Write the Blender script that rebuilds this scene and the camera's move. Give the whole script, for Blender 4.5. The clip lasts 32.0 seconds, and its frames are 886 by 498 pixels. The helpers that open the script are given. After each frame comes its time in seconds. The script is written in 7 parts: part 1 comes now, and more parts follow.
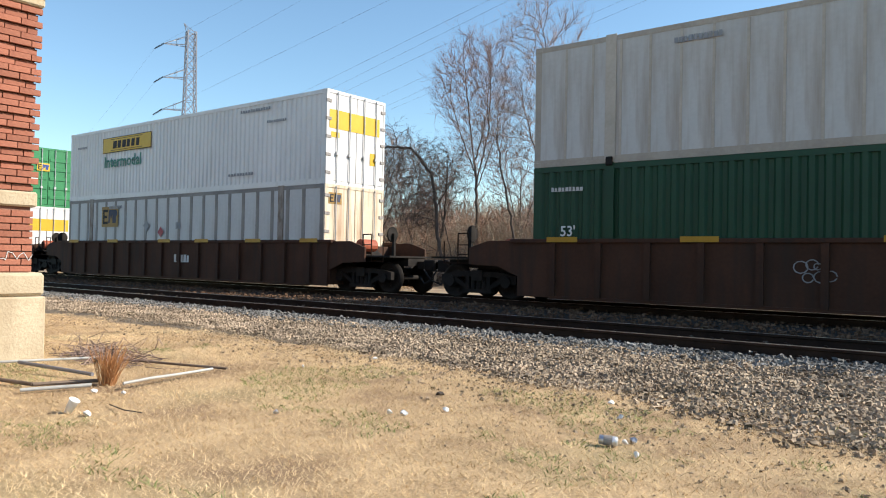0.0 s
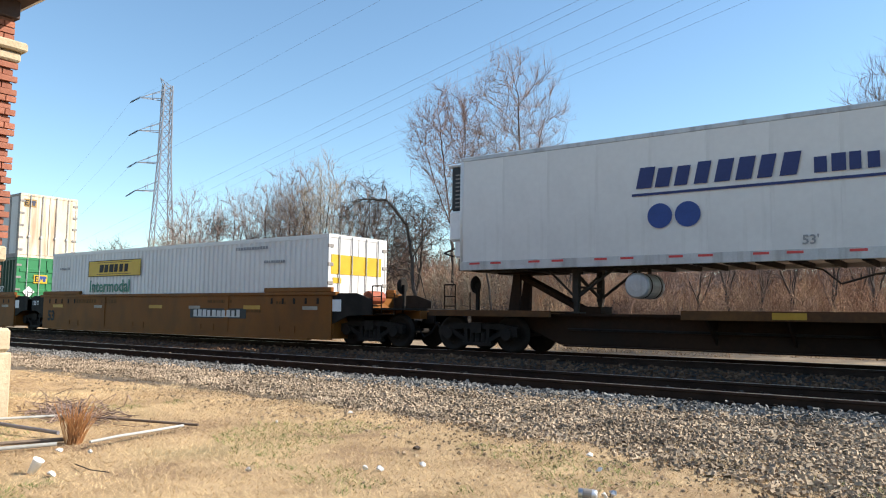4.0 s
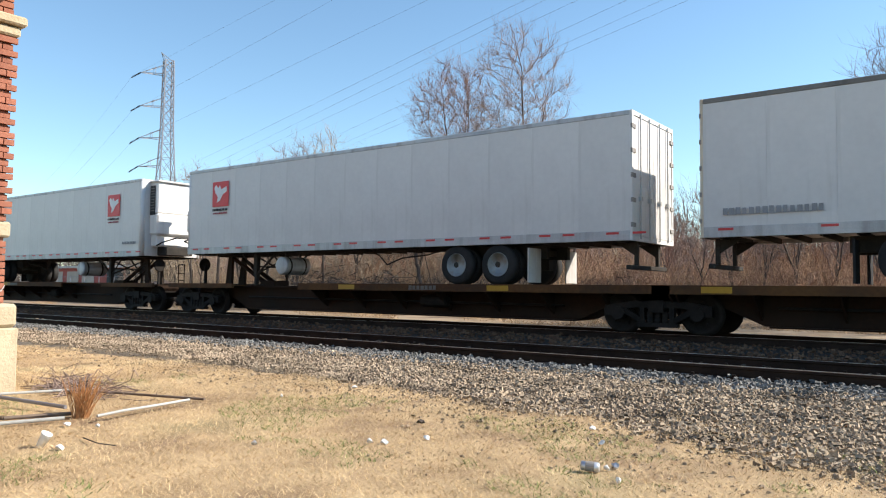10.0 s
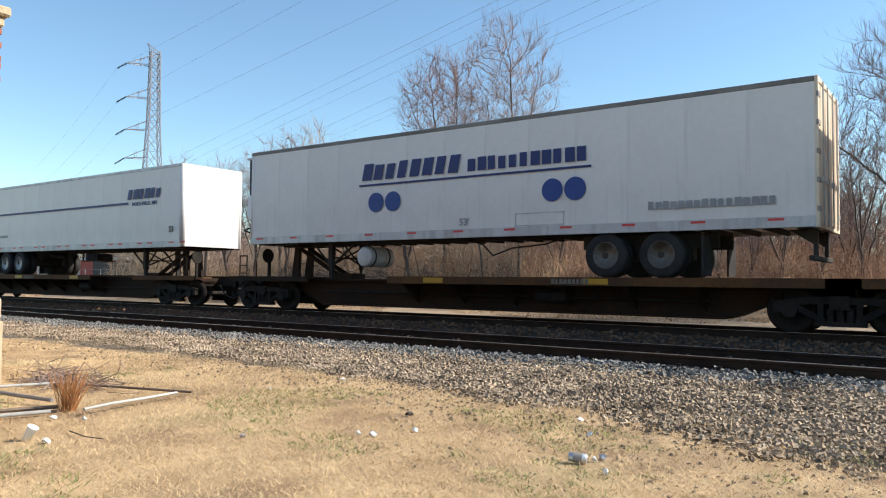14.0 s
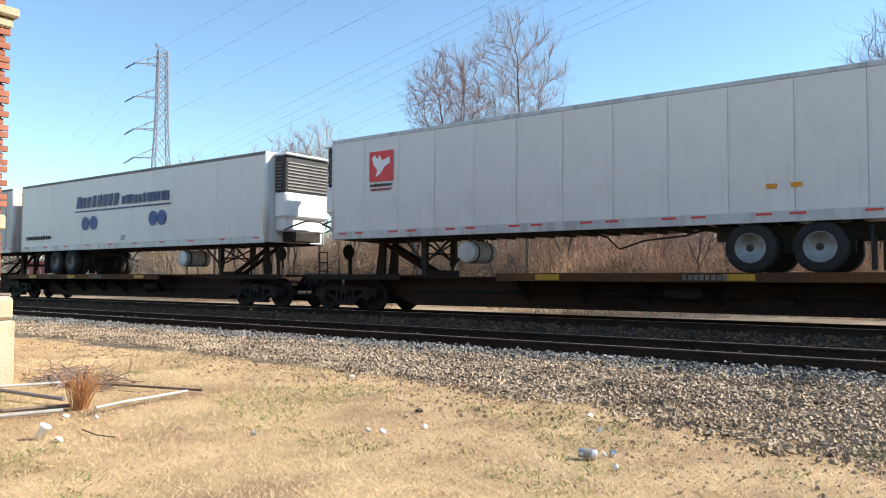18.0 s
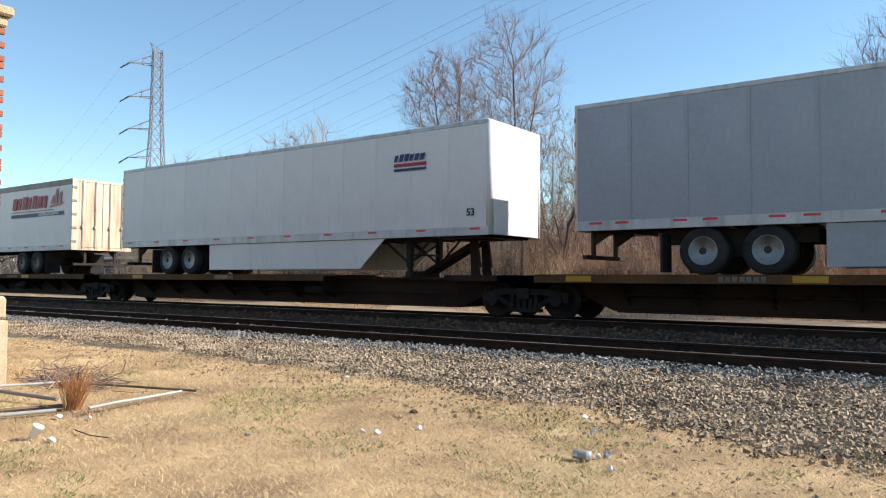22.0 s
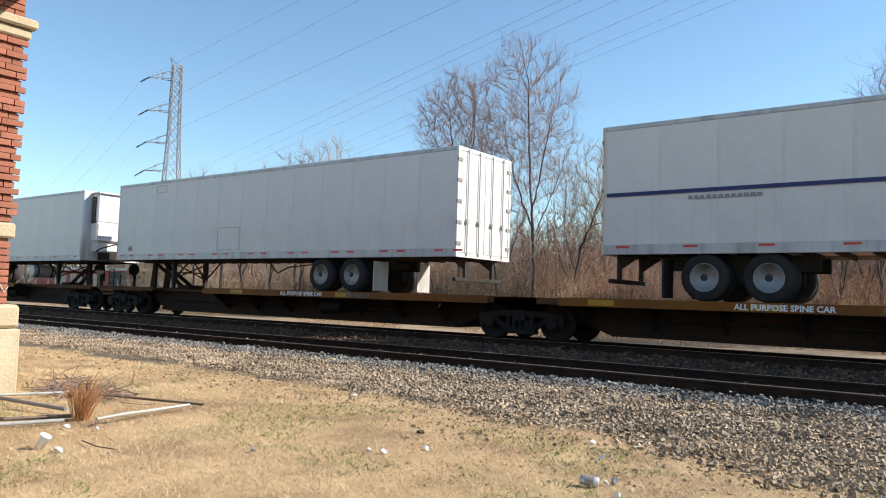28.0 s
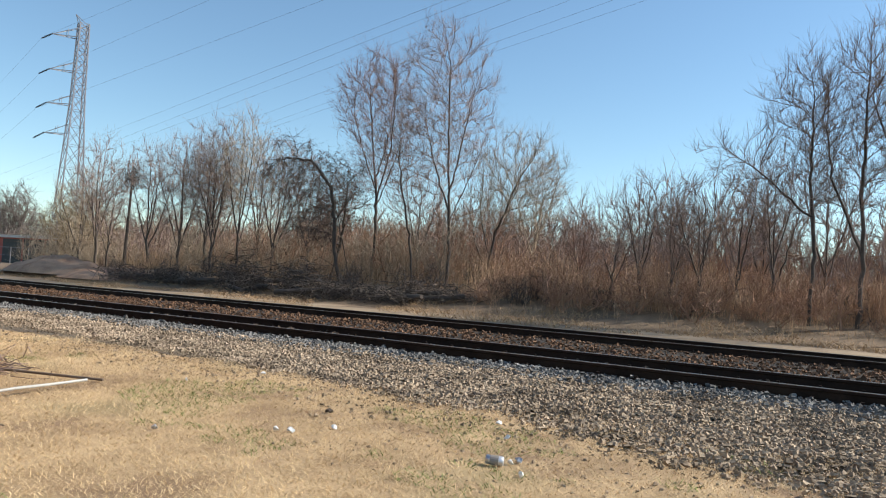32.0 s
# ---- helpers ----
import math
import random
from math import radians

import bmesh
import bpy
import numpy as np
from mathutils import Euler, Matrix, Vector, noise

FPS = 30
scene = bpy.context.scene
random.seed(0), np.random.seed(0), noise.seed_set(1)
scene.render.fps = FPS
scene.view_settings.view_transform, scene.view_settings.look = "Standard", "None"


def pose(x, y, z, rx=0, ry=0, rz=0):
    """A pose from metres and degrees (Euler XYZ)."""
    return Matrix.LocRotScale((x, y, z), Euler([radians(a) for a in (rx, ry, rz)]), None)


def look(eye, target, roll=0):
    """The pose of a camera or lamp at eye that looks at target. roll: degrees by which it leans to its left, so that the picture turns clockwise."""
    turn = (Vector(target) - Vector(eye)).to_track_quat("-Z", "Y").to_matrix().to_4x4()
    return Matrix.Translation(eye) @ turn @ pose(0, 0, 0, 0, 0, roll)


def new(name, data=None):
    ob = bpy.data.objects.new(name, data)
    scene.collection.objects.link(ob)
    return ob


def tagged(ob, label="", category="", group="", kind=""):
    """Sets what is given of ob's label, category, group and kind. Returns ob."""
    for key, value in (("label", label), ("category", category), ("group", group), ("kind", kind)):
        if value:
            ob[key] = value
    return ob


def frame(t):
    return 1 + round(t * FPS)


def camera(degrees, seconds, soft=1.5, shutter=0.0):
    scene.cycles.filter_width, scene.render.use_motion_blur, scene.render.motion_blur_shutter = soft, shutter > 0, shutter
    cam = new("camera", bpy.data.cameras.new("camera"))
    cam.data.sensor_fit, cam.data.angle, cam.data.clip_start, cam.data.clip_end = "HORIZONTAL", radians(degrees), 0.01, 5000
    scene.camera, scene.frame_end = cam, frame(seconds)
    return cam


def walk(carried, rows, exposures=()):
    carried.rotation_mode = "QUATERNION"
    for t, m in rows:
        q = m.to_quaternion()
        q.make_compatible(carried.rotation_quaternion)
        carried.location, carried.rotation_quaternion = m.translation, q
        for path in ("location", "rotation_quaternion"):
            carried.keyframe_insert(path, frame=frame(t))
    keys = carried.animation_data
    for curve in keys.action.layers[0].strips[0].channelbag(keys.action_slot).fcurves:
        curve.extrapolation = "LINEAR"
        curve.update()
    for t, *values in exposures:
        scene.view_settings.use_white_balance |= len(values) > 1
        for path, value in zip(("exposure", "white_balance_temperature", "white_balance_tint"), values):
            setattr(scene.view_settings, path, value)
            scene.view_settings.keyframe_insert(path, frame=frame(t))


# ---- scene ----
# Axes: x along the railway (the train runs towards -x), y across it, z up; z = 0 is the dry lawn.
EYE_Z = 1.06
cam = camera(61.5, 32.0, soft=1.1)
# seconds, yaw, pitch, roll of a camera that is held in one place
LOOKS = [
    (0.0, 38.03, 0.95, -1.12),
    (0.5, 37.00, 1.61, -0.89),
    (1.0, 36.74, 2.39, -0.61),
    (1.5, 36.35, 4.01, -0.45),
    (2.0, 36.98, 5.47, -0.14),
    (2.5, 37.51, 5.26, -0.35),
    (3.0, 36.98, 4.68, -0.60),
    (3.5, 36.23, 4.99, -0.60),
    (5.5, 36.43, 4.16, -0.77),
    (6.0, 36.50, 3.77, -0.83),
    (6.5, 36.52, 3.78, -1.07),
    (7.0, 36.79, 3.84, -1.17),
    (7.5, 37.02, 3.60, -1.09),
    (8.0, 36.94, 3.14, -1.05),
    (8.5, 36.82, 2.83, -0.86),
    (9.0, 36.58, 2.89, -0.88),
    (9.5, 36.46, 3.10, -0.79),
    (10.0, 36.46, 3.02, -0.55),
    (10.5, 36.41, 2.79, -0.46),
    (11.0, 36.44, 2.59, -0.47),
    (11.5, 36.27, 2.58, -0.68),
    (12.0, 36.06, 2.69, -0.79),
    (12.5, 35.70, 2.82, -0.87),
    (13.0, 35.49, 2.68, -0.88),
    (13.5, 35.56, 2.35, -0.57),
    (14.0, 35.58, 2.45, -0.53),
    (14.5, 35.78, 2.32, -0.39),
    (16.5, 35.89, 2.68, -0.24),
    (17.0, 35.61, 2.64, -0.30),
    (17.5, 35.92, 2.55, -0.17),
    (18.0, 36.23, 2.20, -0.10),
    (18.5, 36.23, 2.62, -0.04),
    (19.0, 35.80, 3.31, -0.24),
    (19.5, 35.82, 2.94, -0.23),
    (20.0, 36.06, 2.35, -0.31),
    (20.5, 36.46, 1.84, -0.20),
    (21.0, 36.40, 1.65, -0.25),
    (21.5, 36.08, 1.89, -0.31),
    (22.0, 35.85, 2.28, -0.29),
    (22.5, 35.70, 2.38, -0.33),
    (23.0, 35.41, 2.15, -0.49),
    (23.5, 35.27, 1.91, -0.43),
    (24.0, 35.53, 2.24, -0.61),
    (24.5, 35.51, 2.68, -0.63),
    (25.0, 35.47, 2.47, -0.63),
    (25.5, 35.01, 3.20, -0.06),
    (27.5, 36.29, 4.19, -1.64),
    (28.0, 36.65, 3.80, -1.78),
    (28.5, 36.37, 3.54, -1.63),
    (29.0, 35.88, 3.92, -1.40),
    (29.5, 36.41, 3.78, -1.09),
    (30.0, 38.17, 3.02, -0.72),
    (30.5, 39.09, 2.07, -0.64),
    (31.0, 38.04, 1.78, -0.70),
    (31.5, 36.78, 1.59, -0.78),
    (31.8, 35.15, 1.68, -1.55),
    (32.0, 30.05, 2.62, -3.57),
]
walk(cam, [(t, pose(0, 0, EYE_Z, 90 + p, r, y)) for t, y, p, r in LOOKS], exposures=[
    (0, 0.80), (1, 1.06), (2, 0.96), (3, 0.91), (6, 0.88), (7, 0.88), (8, 0.94), (9, 0.83), (10, 0.90), (11, 0.98), (12, 0.98), (13, 0.97), (14, 0.82), (17, 1.0), (18, 1.03), (19, 0.98), (20, 1.09),
    (21, 0.93), (22, 0.78), (23, 0.87), (24, 0.88), (25, 1.02), (27.5, 0.80), (28, 0.79), (29, 0.76), (30, 0.63), (30.4, 0.53), (31, 0.50), (32, 0.57)])

# ---- light ----
SUN_TO = Vector((0.655, 0.496, 0.57)).normalized()
sky_world = bpy.data.worlds.new("sky")
scene.world = sky_world
sky_world.use_nodes = True
wn = sky_world.node_tree.nodes
wn.clear()
w_out = wn.new("ShaderNodeOutputWorld")
w_bg = wn.new("ShaderNodeBackground")
w_sky = wn.new("ShaderNodeTexSky")
w_sky.sky_type = "NISHITA"
w_sky.sun_disc = False
w_sky.sun_elevation = math.asin(SUN_TO.z)
w_sky.sun_rotation = math.atan2(SUN_TO.x, SUN_TO.y)
w_sky.air_density, w_sky.dust_density, w_sky.ozone_density = 1.02, 0.05, 2.3
w_bg.inputs["Strength"].default_value = 0.11
w_tint = wn.new("ShaderNodeMix")
w_tint.data_type, w_tint.blend_type = "RGBA", "MULTIPLY"
w_tint.inputs[0].default_value, w_tint.inputs[7].default_value = 1.0, (0.95, 1.05, 1.03, 1)
sky_world.node_tree.links.new(w_sky.outputs[0], w_tint.inputs[6])
sky_world.node_tree.links.new(w_tint.outputs[2], w_bg.inputs[0])
sky_world.node_tree.links.new(w_bg.outputs[0], w_out.inputs[0])
sun_data = bpy.data.lights.new("sun", "SUN")
sun_data.energy, sun_data.angle, sun_data.color = 5.0, radians(0.53), (1.0, 0.93, 0.82)
sun = new("sun", sun_data)
sun.matrix_world = look(SUN_TO * 200, (0, 0, 0))

# ---- materials ----
def material(name, a, b, rough=0.8, big=0.6, fine=25.0, bump=0.3, metal=0.0, stretch=(1, 1, 1), mix=0.5, per=0.0, depth=0.02, spec=0.4):
    """Two-scale noise between the colours a and b, fine relief, and per: how far single pieces differ in lightness."""
    m = bpy.data.materials.new(name)
    m.use_nodes = True
    nt = m.node_tree
    p = nt.nodes["Principled BSDF"]
    p.inputs["Roughness"].default_value = rough
    p.inputs["Metallic"].default_value = metal
    p.inputs["Specular IOR Level"].default_value = spec
    co = nt.nodes.new("ShaderNodeTexCoord")
    mp = nt.nodes.new("ShaderNodeMapping")
    mp.inputs["Scale"].default_value = stretch
    nt.links.new(co.outputs["Object"], mp.inputs[0])
    n1, n2 = nt.nodes.new("ShaderNodeTexNoise"), nt.nodes.new("ShaderNodeTexNoise")
    n1.inputs["Scale"].default_value, n1.inputs["Detail"].default_value = big, 6
    n2.inputs["Scale"].default_value, n2.inputs["Detail"].default_value = fine, 4
    nt.links.new(mp.outputs[0], n1.inputs["Vector"])
    nt.links.new(mp.outputs[0], n2.inputs["Vector"])
    add = nt.nodes.new("ShaderNodeMath")
    add.operation = "MULTIPLY_ADD"
    nt.links.new(n2.outputs[0], add.inputs[0])
    add.inputs[1].default_value = mix
    nt.links.new(n1.outputs[0], add.inputs[2])
    ramp = nt.nodes.new("ShaderNodeMapRange")
    ramp.inputs["From Min"].default_value = 0.36 + 0.36 * mix
    ramp.inputs["From Max"].default_value = 0.62 + 0.62 * mix
    nt.links.new(add.outputs[0], ramp.inputs[0])
    mx = nt.nodes.new("ShaderNodeMix")
    mx.data_type = "RGBA"
    mx.inputs[6].default_value, mx.inputs[7].default_value = (*a, 1), (*b, 1)
    nt.links.new(ramp.outputs[0], mx.inputs[0])
    col = mx.outputs[2]
    if per:
        ob, geo = nt.nodes.new("ShaderNodeObjectInfo"), nt.nodes.new("ShaderNodeNewGeometry")
        both = nt.nodes.new("ShaderNodeMath")
        both.operation = "ADD"
        nt.links.new(ob.outputs["Random"], both.inputs[0])
        nt.links.new(geo.outputs["Random Per Island"], both.inputs[1])
        r = nt.nodes.new("ShaderNodeMapRange")
        r.inputs["From Max"].default_value = 2.0
        r.inputs["To Min"].default_value, r.inputs["To Max"].default_value = 1 - per, 1 + per
        nt.links.new(both.outputs[0], r.inputs[0])
        hs = nt.nodes.new("ShaderNodeHueSaturation")
        nt.links.new(r.outputs[0], hs.inputs["Value"])
        nt.links.new(col, hs.inputs["Color"])
        col = hs.outputs[0]
    nt.links.new(col, p.inputs["Base Color"])
    rr = nt.nodes.new("ShaderNodeMapRange")
    rr.inputs["To Min"].default_value, rr.inputs["To Max"].default_value = max(0.02, rough - 0.12), min(1, rough + 0.12)
    nt.links.new(n2.outputs[0], rr.inputs[0])
    nt.links.new(rr.outputs[0], p.inputs["Roughness"])
    if bump:
        bp = nt.nodes.new("ShaderNodeBump")
        bp.inputs["Strength"].default_value, bp.inputs["Distance"].default_value = bump, depth
        nt.links.new(n2.outputs[0], bp.inputs["Height"])
        nt.links.new(bp.outputs[0], p.inputs["Normal"])
    return m


def grimy(m, dirt, lo=0.5, hi=0.75, amount=0.6, scale=(3.0, 3.0, 0.25)):
    """Adds streaks of dirt that run down a painted side to the material m."""
    nt = m.node_tree
    p = nt.nodes["Principled BSDF"]
    old = p.inputs["Base Color"].links[0].from_socket
    co, mp, n = nt.nodes.new("ShaderNodeTexCoord"), nt.nodes.new("ShaderNodeMapping"), nt.nodes.new("ShaderNodeTexNoise")
    mp.inputs["Scale"].default_value = scale
    n.inputs["Scale"].default_value, n.inputs["Detail"].default_value = 1.6, 7
    nt.links.new(co.outputs["Object"], mp.inputs[0])
    nt.links.new(mp.outputs[0], n.inputs["Vector"])
    r = nt.nodes.new("ShaderNodeMapRange")
    r.inputs["From Min"].default_value, r.inputs["From Max"].default_value, r.inputs["To Max"].default_value = lo, hi, amount
    nt.links.new(n.outputs[0], r.inputs[0])
    mx = nt.nodes.new("ShaderNodeMix")
    mx.data_type = "RGBA"
    mx.inputs[7].default_value = (*dirt, 1)
    nt.links.new(r.outputs[0], mx.inputs[0])
    nt.links.new(old, mx.inputs[6])
    nt.links.new(mx.outputs[2], p.inputs["Base Color"])
    return m


WHITE = grimy(material("white_paint", (0.612, 0.59, 0.572), (0.695, 0.672, 0.648), 0.42, 0.5, 9, 0.03, mix=0.3, per=0.05), (0.42, 0.40, 0.36), 0.56, 0.80, 0.5)
WHITE_OLD = grimy(material("old_white_paint", (0.44, 0.41, 0.385), (0.54, 0.515, 0.49), 0.55, 0.7, 12, 0.05, per=0.06), (0.33, 0.28, 0.23), 0.48, 0.74, 0.7)
CREAM = grimy(material("cream_door_paint", (0.60, 0.49, 0.36), (0.70, 0.60, 0.46), 0.5, 0.9, 14, 0.05), (0.36, 0.21, 0.12), 0.48, 0.70, 0.8)
SILVER = grimy(material("bare_aluminium_side", (0.265, 0.28, 0.31), (0.335, 0.35, 0.378), 0.45, 0.6, 10, 0.04, metal=0.15), (0.30, 0.29, 0.28), 0.55, 0.8, 0.5)
GREY_RIB = material("grey_weathered_rib", (0.20, 0.18, 0.165), (0.29, 0.265, 0.245), 0.7, 1, 20, 0.1)
RAIL_ALU = grimy(material("dull_aluminium_rail", (0.40, 0.40, 0.41), (0.52, 0.52, 0.52), 0.5, 1.5, 30, 0.08, metal=0.3), (0.16, 0.14, 0.12), 0.5, 0.75, 0.6)
ROOF_DARK = material("dark_roof_edge", (0.13, 0.12, 0.11), (0.22, 0.21, 0.19), 0.7, 1, 20, 0.1)
# One green paint twice: shade in the sides' colour, sunlight in the door end's.
GREEN = grimy(material("shaded_green_container_paint", (0.0035, 0.040, 0.017), (0.006, 0.058, 0.025), 0.5, 0.6, 12, 0.05), (0.016, 0.042, 0.022), 0.5, 0.8, 0.5)
GREEN_END = material("sunlit_green_door_paint", (0.018, 0.16, 0.055), (0.03, 0.21, 0.075), 0.5, 0.8, 14, 0.05)
ORANGE = grimy(material("railcar_yellow_paint", (0.172, 0.063, 0.013), (0.222, 0.083, 0.016), 0.6, 0.6, 12, 0.1, spec=0.15), (0.10, 0.050, 0.020), 0.46, 0.74, 0.6, (1.2, 1.2, 0.7))
YELLOW = material("yellow_reflector", (0.396, 0.198, 0.012), (0.456, 0.252, 0.018), 0.5, 2, 20, 0.05)
RUST = grimy(material("brown_railcar_paint", (0.052, 0.024, 0.015), (0.085, 0.039, 0.024), 0.75, 0.7, 14, 0.15, spec=0.15), (0.04, 0.028, 0.022), 0.45, 0.7, 0.7)
# Sooty brown, darkened further to hold the deep shade below the loads.
SPINE = grimy(material("sooty_shade_dark_spine_paint", (0.017, 0.010, 0.007), (0.038, 0.020, 0.012), 0.75, 0.6, 12, 0.15, spec=0.12), (0.02, 0.016, 0.013), 0.45, 0.7, 0.7, (0.6, 0.6, 0.6))
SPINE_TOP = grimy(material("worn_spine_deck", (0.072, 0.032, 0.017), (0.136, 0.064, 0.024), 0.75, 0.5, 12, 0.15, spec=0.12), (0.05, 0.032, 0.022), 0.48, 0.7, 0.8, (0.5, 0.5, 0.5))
# Steel colour near black: soot plus the underframe's shade painted in.
IRON = material("sooty_shade_dark_steel", (0.012, 0.0105, 0.0095), (0.027, 0.022, 0.019), 0.72, 3, 30, 0.2, spec=0.12)
RUBBER = material("tyre_rubber", (0.022, 0.022, 0.023), (0.04, 0.038, 0.037), 0.82, 3, 40, 0.1, spec=0.12)
RIM = grimy(material("white_steel_rim", (0.29, 0.285, 0.28), (0.38, 0.375, 0.365), 0.45, 4, 30, 0.05, per=0.1), (0.25, 0.15, 0.09), 0.5, 0.75, 0.7, (4, 4, 4))
BLACK = material("black_paint", (0.018, 0.018, 0.019), (0.035, 0.034, 0.034), 0.6, 2, 20, 0.05)
CHASSIS = material("dark_chassis_steel", (0.024, 0.022, 0.02), (0.052, 0.044, 0.038), 0.7, 2, 20, 0.1, spec=0.12)
HITCH_RED = material("red_oxide_hitch", (0.22, 0.045, 0.02), (0.30, 0.07, 0.03), 0.65, 3, 25, 0.1)
RED = material("red_sign", (0.62, 0.03, 0.04), (0.68, 0.05, 0.055), 0.45, 3, 25, 0.02)
RED_DULL = material("red_reflector", (0.50, 0.035, 0.035), (0.60, 0.06, 0.06), 0.4, 3, 25, 0.02)
NAVY = material("navy_lettering", (0.012, 0.022, 0.10), (0.02, 0.034, 0.14), 0.5, 3, 25, 0.02)
BLUE = material("blue_lettering", (0.015, 0.045, 0.19), (0.022, 0.06, 0.24), 0.5, 3, 25, 0.02)
PURPLE = material("purple_panel", (0.06, 0.02, 0.16), (0.08, 0.03, 0.21), 0.5, 3, 25, 0.02)
CRIMSON = material("crimson_lettering", (0.27, 0.016, 0.035), (0.34, 0.024, 0.05), 0.5, 3, 25, 0.02)
TEAL = material("green_lettering", (0.01, 0.13, 0.09), (0.02, 0.17, 0.11), 0.5, 3, 25, 0.02)
SIGN_YEL = material("yellow_sign", (0.54, 0.324, 0.014), (0.59, 0.374, 0.022), 0.5, 3, 25, 0.02)
SIGN_OR = material("orange_sign", (0.624, 0.224, 0.012), (0.68, 0.272, 0.016), 0.5, 3, 25, 0.02)
SIGN_WH = material("white_sign", (0.72, 0.72, 0.72), (0.80, 0.80, 0.80), 0.5, 3, 25, 0.02)
DUSTY = material("dusty_reflector", (0.26, 0.22, 0.17), (0.36, 0.31, 0.25), 0.6, 3, 20, 0.02)
FADED = material("faded_sign_ghost", (0.50, 0.475, 0.455), (0.585, 0.57, 0.555), 0.6, 2, 15, 0.02)
INK = material("dark_stencil", (0.022, 0.02, 0.02), (0.045, 0.042, 0.04), 0.6, 3, 25, 0.02, spec=0.12)
WORN_INK = material("worn_stencil", (0.075, 0.04, 0.014), (0.15, 0.066, 0.016), 0.65, 3, 25, 0.02, spec=0.12)
GREY_INK = material("grey_stencil", (0.22, 0.22, 0.23), (0.3, 0.3, 0.31), 0.6, 3, 25, 0.02)

WORN_STENCIL = material("worn_stencil", (0.10, 0.088, 0.075), (0.17, 0.15, 0.13), 0.7, 3, 25, 0.02)
BRICK = material("red_brick", (0.242, 0.081, 0.049), (0.342, 0.138, 0.085), 0.85, 3, 45, 0.7, per=0.3, depth=0.008)
MORTAR = material("dark_mortar", (0.18, 0.085, 0.056), (0.28, 0.145, 0.10), 0.95, 5, 60, 0.5)
LIMESTONE = grimy(material("cream_limestone", (0.37, 0.29, 0.19), (0.49, 0.405, 0.28), 0.85, 2.5, 40, 0.7, depth=0.01), (0.26, 0.17, 0.10), 0.52, 0.74, 0.6, (2, 2, 0.8))
EAVE = material("brown_eave_boards", (0.05, 0.032, 0.028), (0.08, 0.05, 0.042), 0.7, 3, 25, 0.1)
SLATE = material("grey_roof_slate", (0.10, 0.10, 0.11), (0.17, 0.17, 0.18), 0.8, 2, 20, 0.3)

LAWN = grimy(grimy(material("dry_lawn_soil", (0.25, 0.165, 0.085), (0.50, 0.355, 0.198), 0.95, 2.2, 65, 0.6, mix=1.0, depth=0.01), (0.15, 0.085, 0.05), 0.5, 0.68, 0.7, (0.9, 0.9, 0.9)), (0.19, 0.17, 0.075), 0.54, 0.72, 0.55, (0.55, 0.6, 0.6))
BALLAST = material("ballast_gravel", (0.085, 0.067, 0.049), (0.19, 0.153, 0.113), 0.92, 1.2, 16, 1.0, mix=1.3, depth=0.06, spec=0.12)
# Soot and some of the train's shade are both in this bed colour.
DARK_BED = material("sooty_shade_dark_track_bed", (0.028, 0.023, 0.019), (0.075, 0.062, 0.052), 0.92, 1.2, 16, 1.0, mix=1.2, depth=0.06, spec=0.12)
STONE = material("grey_ballast_stone", (0.085, 0.082, 0.077), (0.235, 0.228, 0.215), 0.9, 1.5, 40, 0.3, per=0.5, spec=0.1)
STONE_BROWN = material("dusty_brown_stone", (0.155, 0.118, 0.084), (0.41, 0.32, 0.228), 0.92, 1.5, 40, 0.3, per=0.5, spec=0.1)
MOUND_DIRT = material("reddish_mound_dirt", (0.24, 0.14, 0.088), (0.43, 0.275, 0.18), 0.95, 1.2, 14, 0.9, depth=0.05)
BED_BROWN = material("rusty_bed_stone", (0.075, 0.042, 0.026), (0.21, 0.125, 0.078), 0.92, 1.5, 40, 0.3, per=0.6, spec=0.1)
STRAW = material("dry_grass_blade", (0.46, 0.315, 0.16), (0.80, 0.60, 0.35), 0.9, 0.9, 14, 0.0, per=0.42)
PATH_STRAW = material("tan_path_grass", (0.30, 0.19, 0.10), (0.48, 0.33, 0.19), 0.9, 0.9, 14, 0.0, per=0.25)
STRAW_BROWN = material("withered_brown_grass", (0.17, 0.10, 0.055), (0.32, 0.215, 0.13), 0.9, 0.9, 14, 0.0, per=0.3)
GREENGRASS = material("sparse_green_grass", (0.125, 0.16, 0.042), (0.235, 0.275, 0.085), 0.9, 1.3, 20, 0.0, per=0.3)
PALE_DIRT = material("pale_dirt_path", (0.20, 0.14, 0.088), (0.33, 0.25, 0.165), 0.95, 0.5, 12, 0.6, depth=0.04)
WOODFLOOR = material("leaf_litter_ground", (0.10, 0.068, 0.041), (0.24, 0.165, 0.1), 0.95, 0.5, 9, 0.8, depth=0.06)
RAILSIDE = material("rusty_rail", (0.022, 0.014, 0.011), (0.045, 0.028, 0.02), 0.8, 3, 30, 0.2, spec=0.12)
RAILTOP = material("polished_rail_head", (0.32, 0.29, 0.27), (0.45, 0.42, 0.40), 0.32, 2, 20, 0.05, metal=0.9)
TIE = material("creosoted_tie", (0.02, 0.016, 0.013), (0.05, 0.04, 0.032), 0.9, 2, 25, 0.5, spec=0.12)
BARK = material("grey_brown_bark", (0.062, 0.048, 0.04), (0.12, 0.094, 0.079), 0.92, 2.5, 20, 0.4, per=0.12)
BARK_DARK = material("dark_vine_bark", (0.058, 0.047, 0.039), (0.117, 0.091, 0.075), 0.92, 2.5, 20, 0.4)
